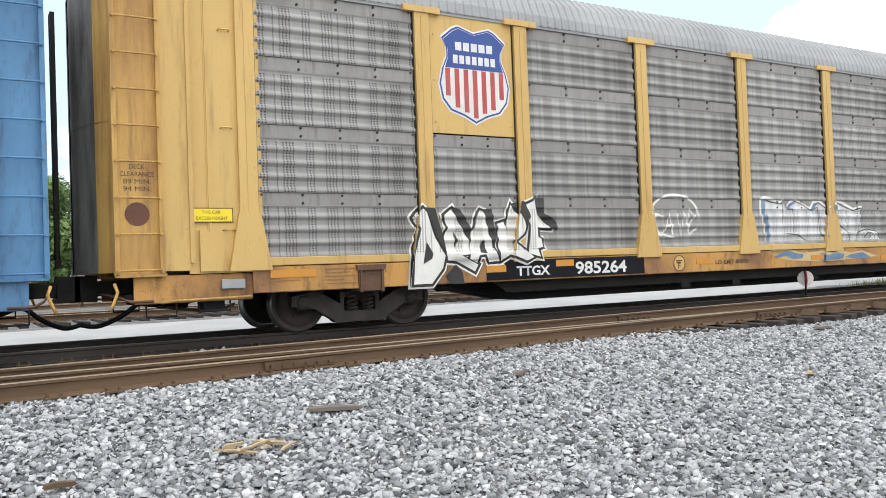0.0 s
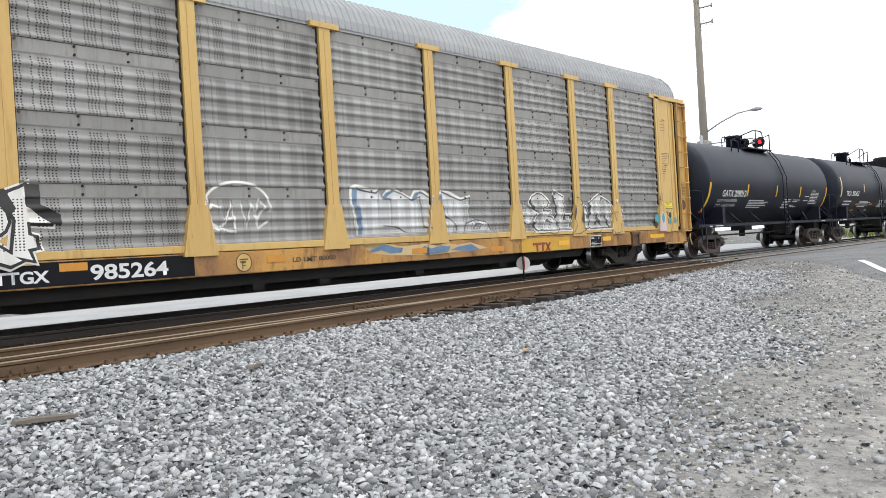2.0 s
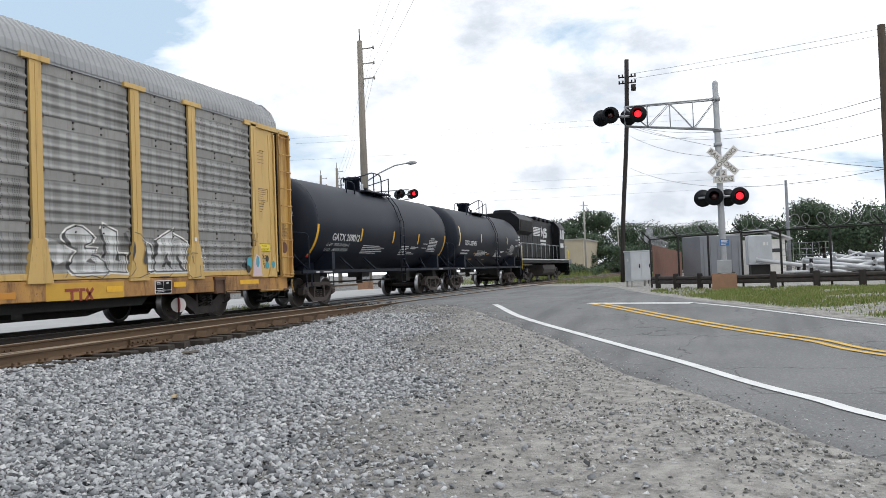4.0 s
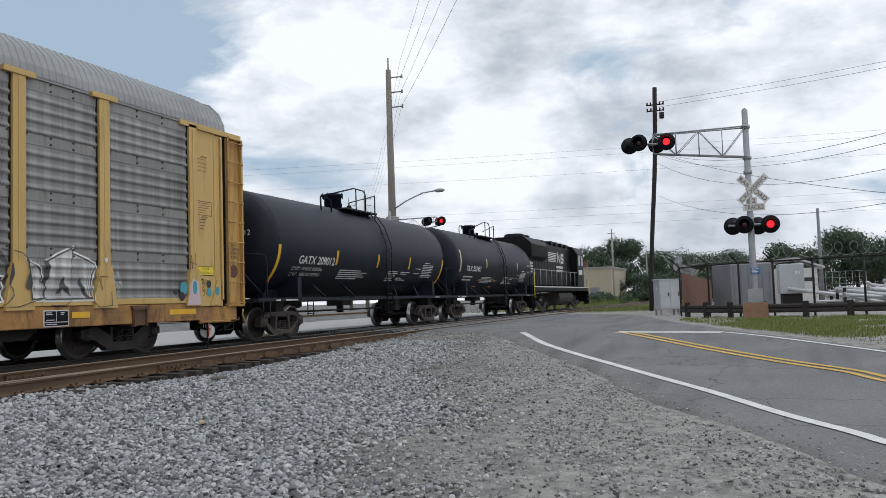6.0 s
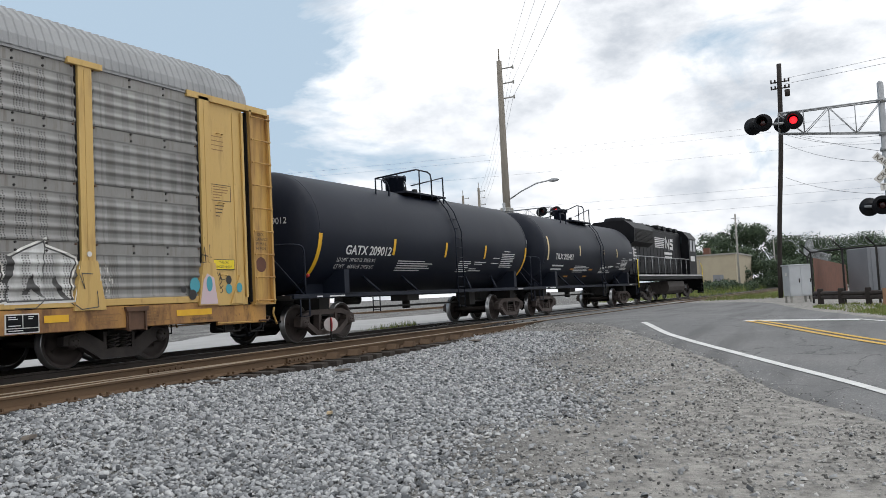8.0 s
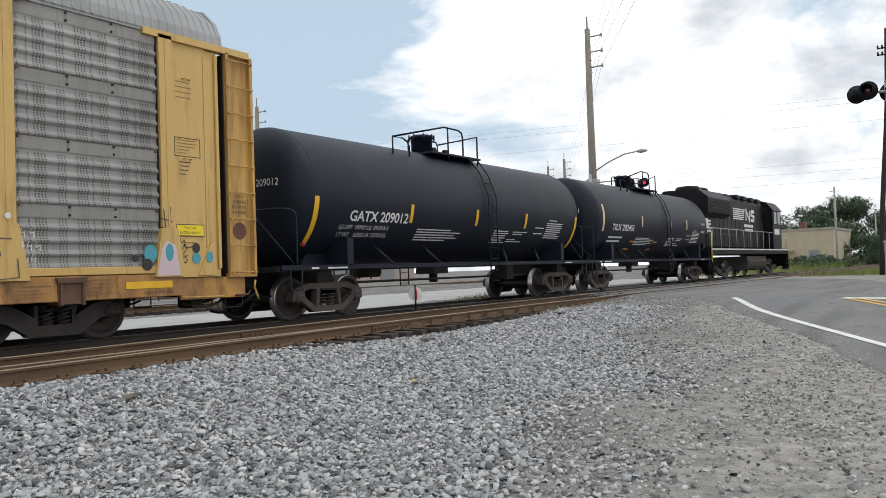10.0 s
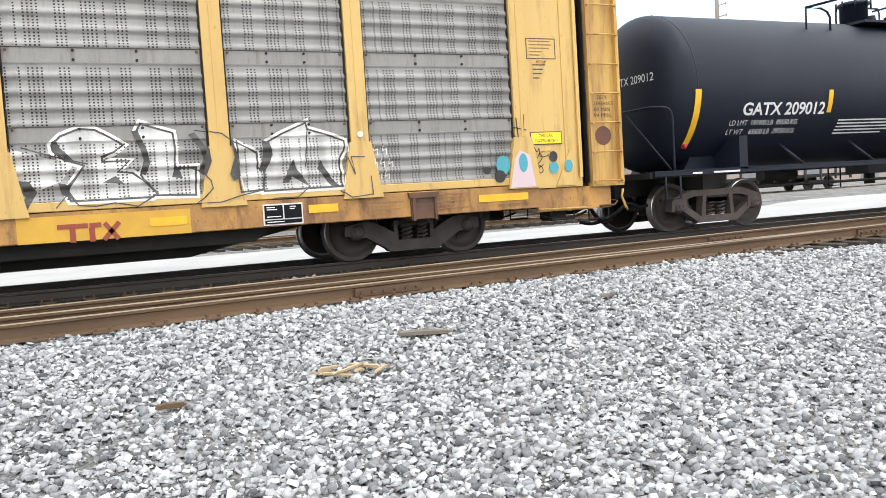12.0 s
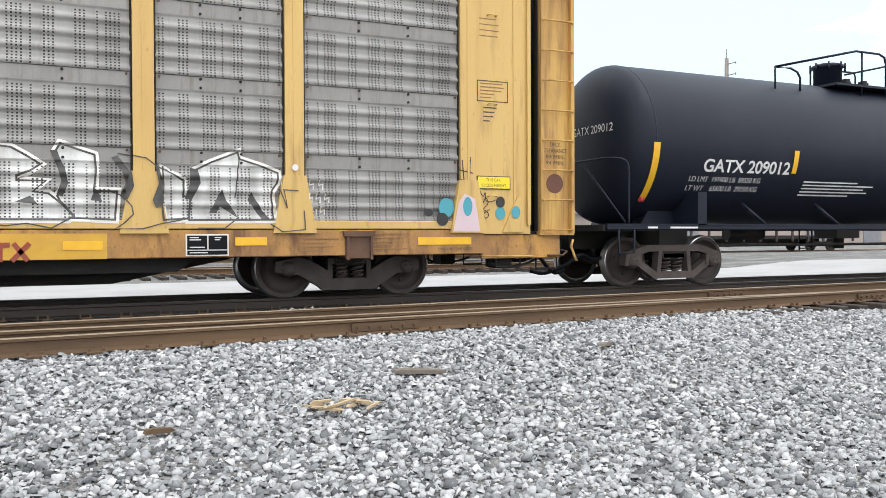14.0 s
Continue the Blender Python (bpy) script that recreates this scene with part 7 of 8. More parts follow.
def crossing_signal(x, y, s, arm, label):
    """A mast with a cantilever arm along y, flashing lights and a crossbuck. s: side of the arm; lights face the camera."""
    t = thing("crossing_signal", label, "crossing signal", "crossing signals", m=pose(x, y, -0.06))
    bm = bmesh.new()
    prism(bm, [(-0.42, -0.3), (0.42, -0.3), (0.36, 0.55), (-0.36, 0.55)], -0.40, 0.40)
    part("base", bm, M_RUSTBASE, t, "rust-stained concrete base")
    bm = bmesh.new()
    lathe(bm, [(0.5, 0.24), (0.58, 0.24), (0.6, 0.13), (1.0, 0.115), (7.15, 0.10), (7.22, 0.05)], 18, "z")
    part("mast", bm, M_GALV, t)
    bm = bmesh.new()
    box(bm, -0.24, 0.2, -0.26, 0.22, 0.56, 1.02, 0.02)
    part("junction_box", bm, M_GALV, t)
    bm = bmesh.new()
    top, low = lambda v: 6.58, lambda v: 5.52 + 0.40 * v / 3.1
    for dx in (-0.16, 0.16):
        rod(bm, (dx, s * -0.05, 6.58), (dx * 0.6, s * arm, 6.60), 0.026, 8)
        rod(bm, (dx, s * -0.05, 5.52), (dx * 0.6, s * arm, low(arm)), 0.026, 8)
        for i in range(4):
            v0, v1 = arm * i / 4, arm * (i + 1) / 4
            if i % 2:
                rod(bm, (dx, s * v0, low(v0)), (dx, s * v1, 6.59), 0.013, 6)
            else:
                rod(bm, (dx, s * v0, 6.58), (dx, s * v1, low(v1)), 0.013, 6)
            rod(bm, (dx, s * v1, low(v1)), (dx, s * v1, 6.59), 0.013, 6)
    part("cantilever_arm", bm, M_GALV, t)
    for z in (6.58, 5.5, 5.0, 3.2):
        bm = bmesh.new()
        lathe(bm, [(z - 0.06, 0.10), (z - 0.06, 0.145), (z + 0.06, 0.145), (z + 0.06, 0.10)], 16, "z")
        part("collar", bm, M_GALV, t)
    bm = bmesh.new()
    rod(bm, (0, s * (arm - 0.55), 6.25), (0, s * (arm + 0.55), 6.3), 0.045, 8)
    part("light_bracket", bm, M_GALV, t)
    bm = bmesh.new()
    rod(bm, (0.0, 0.72, 3.2), (0.0, -0.72, 3.2), 0.04, 8)
    part("light_bracket", bm, M_GALV, t)
    for yy, z, lit in ((s * (arm + 0.48) if s > 0 else s * (arm - 0.48), 6.33, False), (s * (arm - 0.48) if s > 0 else s * (arm + 0.48), 6.28, True), (0.20, 3.2, False), (-0.62, 3.17, True)):
        signal_light(t, -0.24, yy, z, -1, lit)
        signal_light(t, 0.24, yy + 0.38, z, 1, False)
    for k, (words, a) in enumerate((("RAIL ROAD", -44), ("CROSSING", 44))):
        bm = bmesh.new()
        box(bm, -0.62, 0.62, -0.012, 0.012, -0.115, 0.115, 0.003)
        board = part("crossbuck_blade", bm, M_SHWHITE, t, "white crossbuck blade", m=pose(-0.17 - 0.03 * k, -0.13, 4.40, 0, 0, -90) @ pose(0, 0, 0, 0, -a, 0))
        part("blade_words", letters(words, -0.56, -0.07, 0.14, 1.12, -0.016, bold=0.01), M_INK, board)
    bm = bmesh.new()
    box(bm, -0.35, 0.35, -0.012, 0.012, -0.12, 0.12)
    sign = part("track_count_sign", bm, M_SHWHITE, t, m=pose(-0.17, -0.13, 3.78, 0, 0, -90))
    part("sign_words", letters("TRACKS", -0.30, -0.08, 0.16, 0.6, -0.016, bold=0.01), M_INK, sign)
    bm = bmesh.new()
    box(bm, -0.11, 0.11, -0.012, 0.012, -0.12, 0.12)
    sign = part("track_number_sign", bm, M_SHWHITE, t, m=pose(-0.17, -0.13, 4.0, 0, 0, -90))
    part("sign_words", letters("2", -0.06, -0.08, 0.16, 0.12, -0.016, bold=0.01), M_INK, sign)
    bm = bmesh.new()
    box(bm, -0.14, 0.14, -0.01, 0.01, -0.11, 0.11)
    sign = part("notice_plate", bm, M_SIGNBLUE, t, "small blue notice plate", m=pose(-0.15, -0.06, 1.62, 0, 0, -90))
    part("notice_bars", bars(4, -0.11, 0.06, 0.045, 0.02, [0.22, 0.18, 0.2, 0.15], -0.012), M_WHITE, sign)
    return t


crossing_signal(30.2, -0.12, 1, 3.1, "galvanised cantilever crossing signal with crossbuck and red flashers")
crossing_signal(52.0, 22.9, -1, 3.4, "crossing signal beyond the tracks with a lit red flasher")


def utility_pole():
    t = thing("utility_pole", "dark creosoted wooden utility pole with small insulator brackets", "utility pole", m=pose(48.6, 5.3, -0.1))
    bm = bmesh.new()
    n = 10
    pts = [(0.02 * math.sin(i), -0.8 * (i / n) + 0.05 * math.sin(i * 0.7), 12.85 * i / n) for i in range(n + 1)]
    tube(bm, pts, 0.125, 12)
    part("shaft", bm, M_WOODPOLE, t)
    for z in (11.5, 11.85):
        bm = bmesh.new()
        rod(bm, (0, -1.2, z), (0, -0.3, z), 0.035, 6)
        for y in (-1.2, -1.0, -0.5, -0.3):
            rod(bm, (0, y, z - 0.04), (0, y, z + 0.16), 0.045, 6)
        part("insulator_bracket", bm, M_WOODPOLE, t)
    bm = bmesh.new()
    rod(bm, (-0.12, -1.1, 11.0), (-0.12, -1.1, 11.35), 0.14, 10)
    part("fuse_cutout", bm, M_WOODPOLE, t)


utility_pole()


def concrete_pole(x, y, h, lamp, label):
    t = thing("utility_pole", label, "utility pole", "concrete poles", m=pose(x, y, -0.3))
    bm = bmesh.new()
    rod(bm, (0, 0, 0), (0, 0, h), 0.34, 12, 0.19)
    rod(bm, (0, 0, h), (0, 0, h + 0.9), 0.05, 6)
    part("shaft", bm, M_POLE, t)
    for z in (h - 0.6, h - 1.7, h - 2.8):
        bm = bmesh.new()
        rod(bm, (0, 0, z), (0.25, -0.95, z + 0.08), 0.05, 6)
        rod(bm, (0.25, -0.95, z - 0.05), (0.25, -0.95, z + 0.2), 0.07, 8)
        part("insulator_arm", bm, M_CONC, t)
    if lamp:
        bm = bmesh.new()
        tube(bm, [(0, -0.25, 8.0), (0, -1.2, 8.5), (0, -2.4, 8.95), (0, -3.4, 9.05)], 0.05, 8)
        arm = part("lamp_arm", bm, M_GALV, t)
        bm = bmesh.new()
        lathe(bm, [(-4.1, 0.03), (-3.95, 0.12), (-3.6, 0.15), (-3.3, 0.06)], 12, "y", (0, 0, 9.04))
        part("lamp_head", bm, M_GALV, arm)
        bm = bmesh.new()
        box(bm, -0.4, 0.4, -0.35, 0.35, 6.2, 7.4, 0.05)
        part("equipment_box", bm, M_CONC, t)


concrete_pole(55.0, 24.0, 18.2, True, "tall pale concrete power pole with a street lamp arm")
concrete_pole(121, 57.6, 18.6, False, "distant concrete power pole")
concrete_pole(128, 64, 18.6, False, "distant concrete power pole")
concrete_pole(60, 63, 18.8, False, "distant concrete power pole behind a yard")


def simple_pole(x, y, h, label, material):
    t = thing("utility_pole", label, "utility pole", "far poles", m=pose(x, y, -0.4))
    bm = bmesh.new()
    rod(bm, (0, 0, 0), (0, 0, h), 0.13, 10, 0.09)
    part("shaft", bm, material, t)
    if h > 7:
        bm = bmesh.new()
        rod(bm, (0, -0.5, h - 0.5), (0, 0.5, h - 0.5), 0.04, 6)
        part("crossarm", bm, material, t)


simple_pole(100, 15.1, 9.2, "slim pale pole beside bushes", M_CONC)
simple_pole(60, -4.5, 6.6, "slim grey pole behind the fence", M_GREYCONT)
simple_pole(130, 14.5, 7.5, "slim wooden pole before a wood", M_CONC)
simple_pole(22.5, -3.95, 6.9, "weathered wooden pole beside the road", M_BARK)
for px, py, ph in ((150, 150, 34), (150, -60, 27)):
    simple_pole(px, py, ph, "tall distant transmission pole", M_CONC)


def cables():
    runs = []
    for z in (17.4, 16.3, 15.2, 18.6):
        runs.append(((55.2, 23.1, z), (-6, -11.0 + (z - 15) * 0.6, z), 1.0))
        runs.append(((55.2, 23.1, z), (121, 57, z), 1.2))
        runs.append(((121, 57, z), (300, 150, z), 2.0))
    for z, e, sag in ((9.0, 4.75, 0.67), (8.9, 4.5, 0.78), (8.37, 3.85, 0.88), (9.0, 3.0, 0.3), (6.48, 3.0, 0.73)):
        runs.append(((48.6, 4.6, z), (22.5, -3.95, e), sag))
    for z in (11.6, 11.9):
        runs.append(((48.6, 4.3, z), (30, -40, z + 1.5), 0.9))
    for i, z in enumerate((13.5, 13.0, 11.5, 8.5, 7.8, 7.0)):
        runs.append(((150, 150, z * 2.4), (150, -60, z * 1.9), 1.0))
    for a, b, s in runs:
        bm = bmesh.new()
        wire(bm, a, b, s, 0.009 if a[0] < 100 else 0.015)
        tagged(part("overhead_cable", bm, M_WIRE), "thin dark overhead power cable between poles", "cable", "overhead cables")


cables()


def signal_cabinet():
    t = thing("signal_cabinet", "grey steel signal cabinet on short legs beside the crossing", "cabinet", m=pose(38.4, 3.5, -0.06, 0, 0, -62) @ Matrix.Scale(0.87, 4))
    bm = bmesh.new()
    box(bm, -0.55, 0.55, -0.4, 0.4, 0.3, 1.80, 0.015)
    box(bm, -0.6, 0.6, -0.45, 0.45, 1.78, 1.84, 0.015)
    part("body", bm, M_GREYBOX, t)
    for x0, x1 in ((-0.52, -0.02), (0.02, 0.52)):
        bm = bmesh.new()
        box(bm, x0, x1, -0.425, -0.4, 0.36, 1.74, 0.006)
        d = part("door", bm, M_GREYBOX, t)
        bm = bmesh.new()
        box(bm, x1 - 0.09, x1 - 0.05, -0.46, -0.42, 0.95, 1.15)
        part("handle", bm, M_DARK, d)
    bm = bmesh.new()
    box(bm, -0.58, -0.55, -0.12, 0.02, 1.3, 1.45)
    part("vent", bm, M_SHWHITE, t)
    for x in (-0.48, 0.48):
        for y in (-0.32, 0.32):
            bm = bmesh.new()
            box(bm, x - 0.04, x + 0.04, y - 0.04, y + 0.04, -0.1, 0.3)
            part("leg", bm, M_CONC, t)


signal_cabinet()

FENCE = [(75, 3.3), (60, 3.4), (52, 3.45), (43, 3.4), (35.5, 2.7), (33.6, 1.5), (32.6, 0.38), (32.0, -0.78), (31.4, -2.05), (30.8, -3.56), (30.2, -5.1), (29.5, -6.8), (28.8, -8.6), (28.0, -12.0)]
FENCE_TOP = 1.93


def fence():
    t = tagged(new("fence"), "dark steel security fence topped with razor-wire coils", "fence")
    for (ax, ay), (bx, by) in zip(FENCE, FENCE[1:]):
        bm = bmesh.new()
        rod(bm, (ax, ay, FENCE_TOP), (bx, by, FENCE_TOP), 0.028, 6)
        part("top_rail", bm, M_DARK, t)
    for i, (x, y) in enumerate(FENCE):
        bm = bmesh.new()
        rod(bm, (x, y, -0.3), (x, y, FENCE_TOP + 0.04), 0.038, 8)
        rod(bm, (x, y, FENCE_TOP), (x - 0.1, y + 0.3, FENCE_TOP + 0.34), 0.028, 6)
        part("post", bm, M_DARK, t)
    for (ax, ay), (bx, by) in zip(FENCE[1:-1], FENCE[2:]):
        bm = bmesh.new()
        a, b = Vector((ax, ay, FENCE_TOP + 0.2)), Vector((bx, by, FENCE_TOP + 0.2))
        d = (b - a)
        u = d.normalized()
        side = Vector((-u.y, u.x, 0))
        turns = max(3, round(d.length / 0.42))
        pts = []
        for i in range(turns * 12 + 1):
            w = 2 * math.pi * i / 12
            c = a + d * (i / (turns * 12))
            pts.append(c + side * (0.14 * math.cos(w)) + Vector((0, 0, 0.23 * math.sin(w) + 0.10)) + u * (0.19 * math.cos(w) + 0.05 * math.sin(w * 0.37)))
        tube(bm, pts, 0.008, 4)
        part("razor_wire", bm, M_GALV, t)


fence()


GUARD = [(34.5, 2.6), (32.4, 1.2), (31.2, -0.2), (30.5, -2.0), (29.9, -3.8), (29.2, -6.0), (28.4, -9.0)]


def guardrail():
    t = tagged(new("guardrail"), "dark weathered guardrail on timber posts before the fence", "guardrail")
    line = smooth_line(GUARD, 60)
    bm = bmesh.new()
    prof = [(0.0, 0.12), (0.05, 0.16), (0.05, 0.23), (0.0, 0.27), (0.05, 0.31), (0.05, 0.38), (0.0, 0.42)]
    prev = None
    for (x, y), (ox, oy) in zip(line, offset_line(line, -1.0)):
        nrm = Vector((ox - x, oy - y, 0)).normalized()
        ring = [bm.verts.new((x + nrm.x * o, y + nrm.y * o, z)) for o, z in prof]
        if prev:
            for i in range(len(ring) - 1):
                bm.faces.new((prev[i], prev[i + 1], ring[i + 1], ring[i]))
        prev = ring
    part("beam", bm, M_TRUCK, t)
    for i in range(2, 60, 6):
        x, y = line[i]
        bm = bmesh.new()
        box(bm, x - 0.10, x + 0.10, y - 0.10, y + 0.10, -0.4, 0.47 + 0.05 * math.sin(i), 0.02)
        part("post", bm, M_WOODPOLE, t)


guardrail()


def yard_things():
    # rusty sheet wall along the track
    t = thing("sheet_wall", "rusty brown corrugated sheet wall behind the fence", "wall", kind="structure")
    bm = bmesh.new()
    a, b = Vector((43.5, 3.2, 0)), Vector((76.0, 3.1, 0))
    n = 90
    prev = None
    for i in range(n + 1):
        p = a.lerp(b, i / n) + Vector((0.06, -0.4, 0)) * (0.12 if i % 2 else 0)
        col = [bm.verts.new((p.x, p.y, -0.2)), bm.verts.new((p.x, p.y, 1.9))]
        if prev:
            bm.faces.new((prev[0], col[0], col[1], prev[1]))
        prev = col
    part("sheet", bm, M_RUSTWALL, t)
    # grey storage container and a lighter box
    for x, y, w, d, z0, z1, turn, m, label in ((46.4, 0.33, 2.4, 1.9, 0.25, 2.43, 30, M_GREYCONT, "dark grey steel storage container behind the fence"), (42.7, -1.82, 1.05, 1.3, 0.85, 2.25, 4, M_GREYBOX, "light grey steel equipment housing on a dark base")):
        t = thing("storage_container", label, "container", m=pose(x, y, -0.15, 0, 0, turn))
        bm = bmesh.new()
        box(bm, -d / 2, d / 2, -w / 2, w / 2, z0, z1, 0.03)
        part("body", bm, m, t)
        for i in range(6):
            bm = bmesh.new()
            yy = -w / 2 + w * (i + 0.5) / 6
            box(bm, -d / 2 - 0.025, -d / 2, yy - 0.03, yy + 0.03, z0 + 0.05, z1 - 0.05)
            part("rib", bm, m, t)
        bm = bmesh.new()
        box(bm, -d / 2 + 0.1, d / 2 - 0.1, -w / 2 + 0.1, w / 2 - 0.1, 0.0, z0)
        part("skid", bm, M_DARK, t)
        bm = bmesh.new()
        box(bm, -d / 2 - 0.02, -d / 2, -0.35, -0.15, z1 - 0.5, z1 - 0.35)
        part("label_plate", bm, M_SHWHITE, t)
    t = thing("shed", "small white shed with a low pitched roof", "shed", m=pose(48.8, -1.9, -0.15))
    bm = bmesh.new()
    box(bm, -1.4, 1.4, -1.45, 1.5, 0, 2.15)
    part("wall", bm, M_SHWHITE, t)
    bm = bmesh.new()
    extrude_x(bm, [(-1.8, 2.1), (-0.45, 2.62), (1.8, 2.42), (1.8, 2.52), (-0.45, 2.72), (-1.8, 2.2)], -1.7, 1.7)
    part("roof", bm, M_ALU, t)
    bm = bmesh.new()
    box(bm, -1.43, -1.39, -1.3, -0.6, 1.45, 1.65)
    part("window", bm, M_GLASS, t)
    # heap of pale pipes and fittings
    random.seed(5)
    for i in range(40):
        x, y = random.uniform(37.0, 44.0), random.uniform(-9.5, -3.4)
        l, a = random.uniform(1.2, 4.0), random.uniform(40, 140)
        z = random.uniform(0.25, 0.95)
        t = thing("pipe", "pale aluminium pipe lying in a scrap heap", "pipe", "scrap pipes", m=pose(x, y, z, 0, random.uniform(-14, 14), a))
        bm = bmesh.new()
        r = random.uniform(0.04, 0.10)
        rod(bm, (-l / 2, 0, 0), (l / 2, 0, 0), r, 10)
        part("tube", bm, M_ALU, t)
        bm = bmesh.new()
        rod(bm, (l / 2 - 0.06, 0, 0), (l / 2, 0, 0), r * 1.5, 10)
        part("flange", bm, M_ALU, t)
    t = thing("scrap_rack", "low dark steel rack that carries pale pipes", "rack", m=pose(40.5, -6.4, -0.1, 0, 0, 0))
    for x in (-3.0, 0.0, 3.0):
        bm = bmesh.new()
        box(bm, x - 0.08, x + 0.08, -3.0, 3.0, 0.15, 0.35)
        for y in (-2.8, 0.0, 2.8):
            box(bm, x - 0.06, x + 0.06, y - 0.06, y + 0.06, -0.1, 1.0)
        part("bearer", bm, M_DARK, t)
    t = thing("wire_cage", "galvanised mesh cage among scrap", "cage", m=pose(44.6, -4.1, -0.1, 0, 0, 5))
    bm = bmesh.new()
    for i in range(9):
        rod(bm, (0, -1.2 + 0.3 * i, 0), (0, -1.2 + 0.3 * i, 1.8), 0.012, 4)
    for i in range(7):
        rod(bm, (0, -1.2, 0.3 * i), (0, 1.2, 0.3 * i), 0.012, 4)
    part("mesh_panel", bm, M_GALV, t)


yard_things()


def switch_stand():
    t = thing("switch_stand", "low switch stand with a red and white round target", "switch stand", m=pose(16.45, 11.95, -0.2))
    bm = bmesh.new()
    box(bm, -0.25, 0.25, -0.18, 0.18, 0.0, 0.08, 0.01)
    rod(bm, (0, 0, 0.05), (0, 0, 0.80), 0.022, 8)
    box(bm, -0.09, 0.09, -0.09, 0.09, 0.05, 0.2, 0.02)
    part("stand", bm, M_DARK, t)
    bm = bmesh.new()
    rod(bm, (0, -0.008, 0.58), (0, 0.008, 0.58), 0.17, 22)
    part("white_disc", bm, M_SHWHITE, t, m=pose(0, 0, 0, 0, 0, -42))
    bm = bmesh.new()
    rod(bm, (-0.008, 0, 0.58), (0.008, 0, 0.58), 0.17, 22)
    part("red_disc", bm, M_TARGETR, t, m=pose(0, 0, 0, 0, 0, -42))
    bm = bmesh.new()
    rod(bm, (0.1, 0.0, 0.1), (0.75, 0.1, 0.12), 0.02, 6)
    part("lever", bm, M_DARK, t)


switch_stand()


def far_flatcar(x, y, label):
    t = thing("flatcar", label, "railcar", "yard cars", m=pose(x, y, -0.05))
    bm = bmesh.new()
    box(bm, -8, 8, -1.3, 1.3, 0.78, 0.98)
    box(bm, -6, 6, -0.3, 0.3, 0.5, 0.8)
    part("deck", bm, M_DARK, t)
    for i in range(13):
        bm = bmesh.new()
        px = -7.8 + 1.3 * i
        box(bm, px - 0.06, px + 0.06, -1.36, -1.26, 0.62, 1.55)
        part("stake", bm, M_TRUCK, t)
    bm = bmesh.new()
    box(bm, -8, 8, -1.34, -1.28, 1.42, 1.52)
    part("side_rail", bm, M_TRUCK, t)
    for e in (-5.6, 5.6):
        bm = bmesh.new()
        for q in (-0.88, 0.88):
            for s in (-0.75, 0.75):
                rod(bm, (e + q, s - 0.06, 0.42), (e + q, s + 0.06, 0.42), 0.42, 20)
        box(bm, e - 1.1, e + 1.1, -1.0, -0.88, 0.3, 0.6)
        part("truck", bm, M_TRUCK, t)


far_flatcar(20, 38, "dark flatcar with side stakes parked in the yard")
far_flatcar(37.5, 38, "dark flatcar with side stakes parked in the yard")
yard_track_two = build_track("track_storage", lambda x: 37.25, lambda x: 38.75, "rusty storage track under parked flatcars", -60, 90, 0, 0.3)


def tan_building():
    t = thing("building", "plain tan rendered building with a flat parapet roof", "building", m=pose(110, 16.9, -0.4))
    bm = bmesh.new()
    box(bm, 0, 14, 0, 9.5, 0, 4.9)
    part("wall", bm, M_TAN, t)
    bm = bmesh.new()
    box(bm, -0.15, 14.15, -0.15, 9.65, 4.9, 5.1)
    part("roof", bm, M_CONC, t)
    bm = bmesh.new()
    box(bm, 2, 2.8, 3.5, 4.3, 5.1, 6.0)
    part("chimney", bm, M_RUSTWALL, t)
    for y in (1.6, 6.0):
        bm = bmesh.new()
        box(bm, -0.06, 0.0, y, y + 1.3, 0.9, 2.4)
        part("window", bm, M_GREYCONT, t)
    bm = bmesh.new()
    box(bm, -1.5, -0.1, 4.5, 9.4, 2.3, 2.45)
    part("canopy", bm, M_CONC, t)


tan_building()


def warehouse():
    """The long pale sheds that close the yard."""
    t = thing("warehouse", "long low pale warehouse closing the far side of the yard", "building", m=pose(20, 80, -0.4))
    bm = bmesh.new()
    box(bm, -70, 90, 0, 12, 0, 4.0)
    part("wall", bm, M_PINKWALL, t)
    bm = bmesh.new()
    extrude_x(bm, [(-0.5, 3.9), (6, 5.2), (12.5, 3.9), (12.5, 4.1), (6, 5.4), (-0.5, 4.1)], -70.5, 90.5)
    part("roof", bm, M_GREYCONT, t)
    for i in range(14):
        bm = bmesh.new()
        x = -62 + i * 11
        box(bm, x, x + 3.6, -0.06, 0, 0.1, 3.0)
        part("door", bm, M_GREYCONT, t)


warehouse()


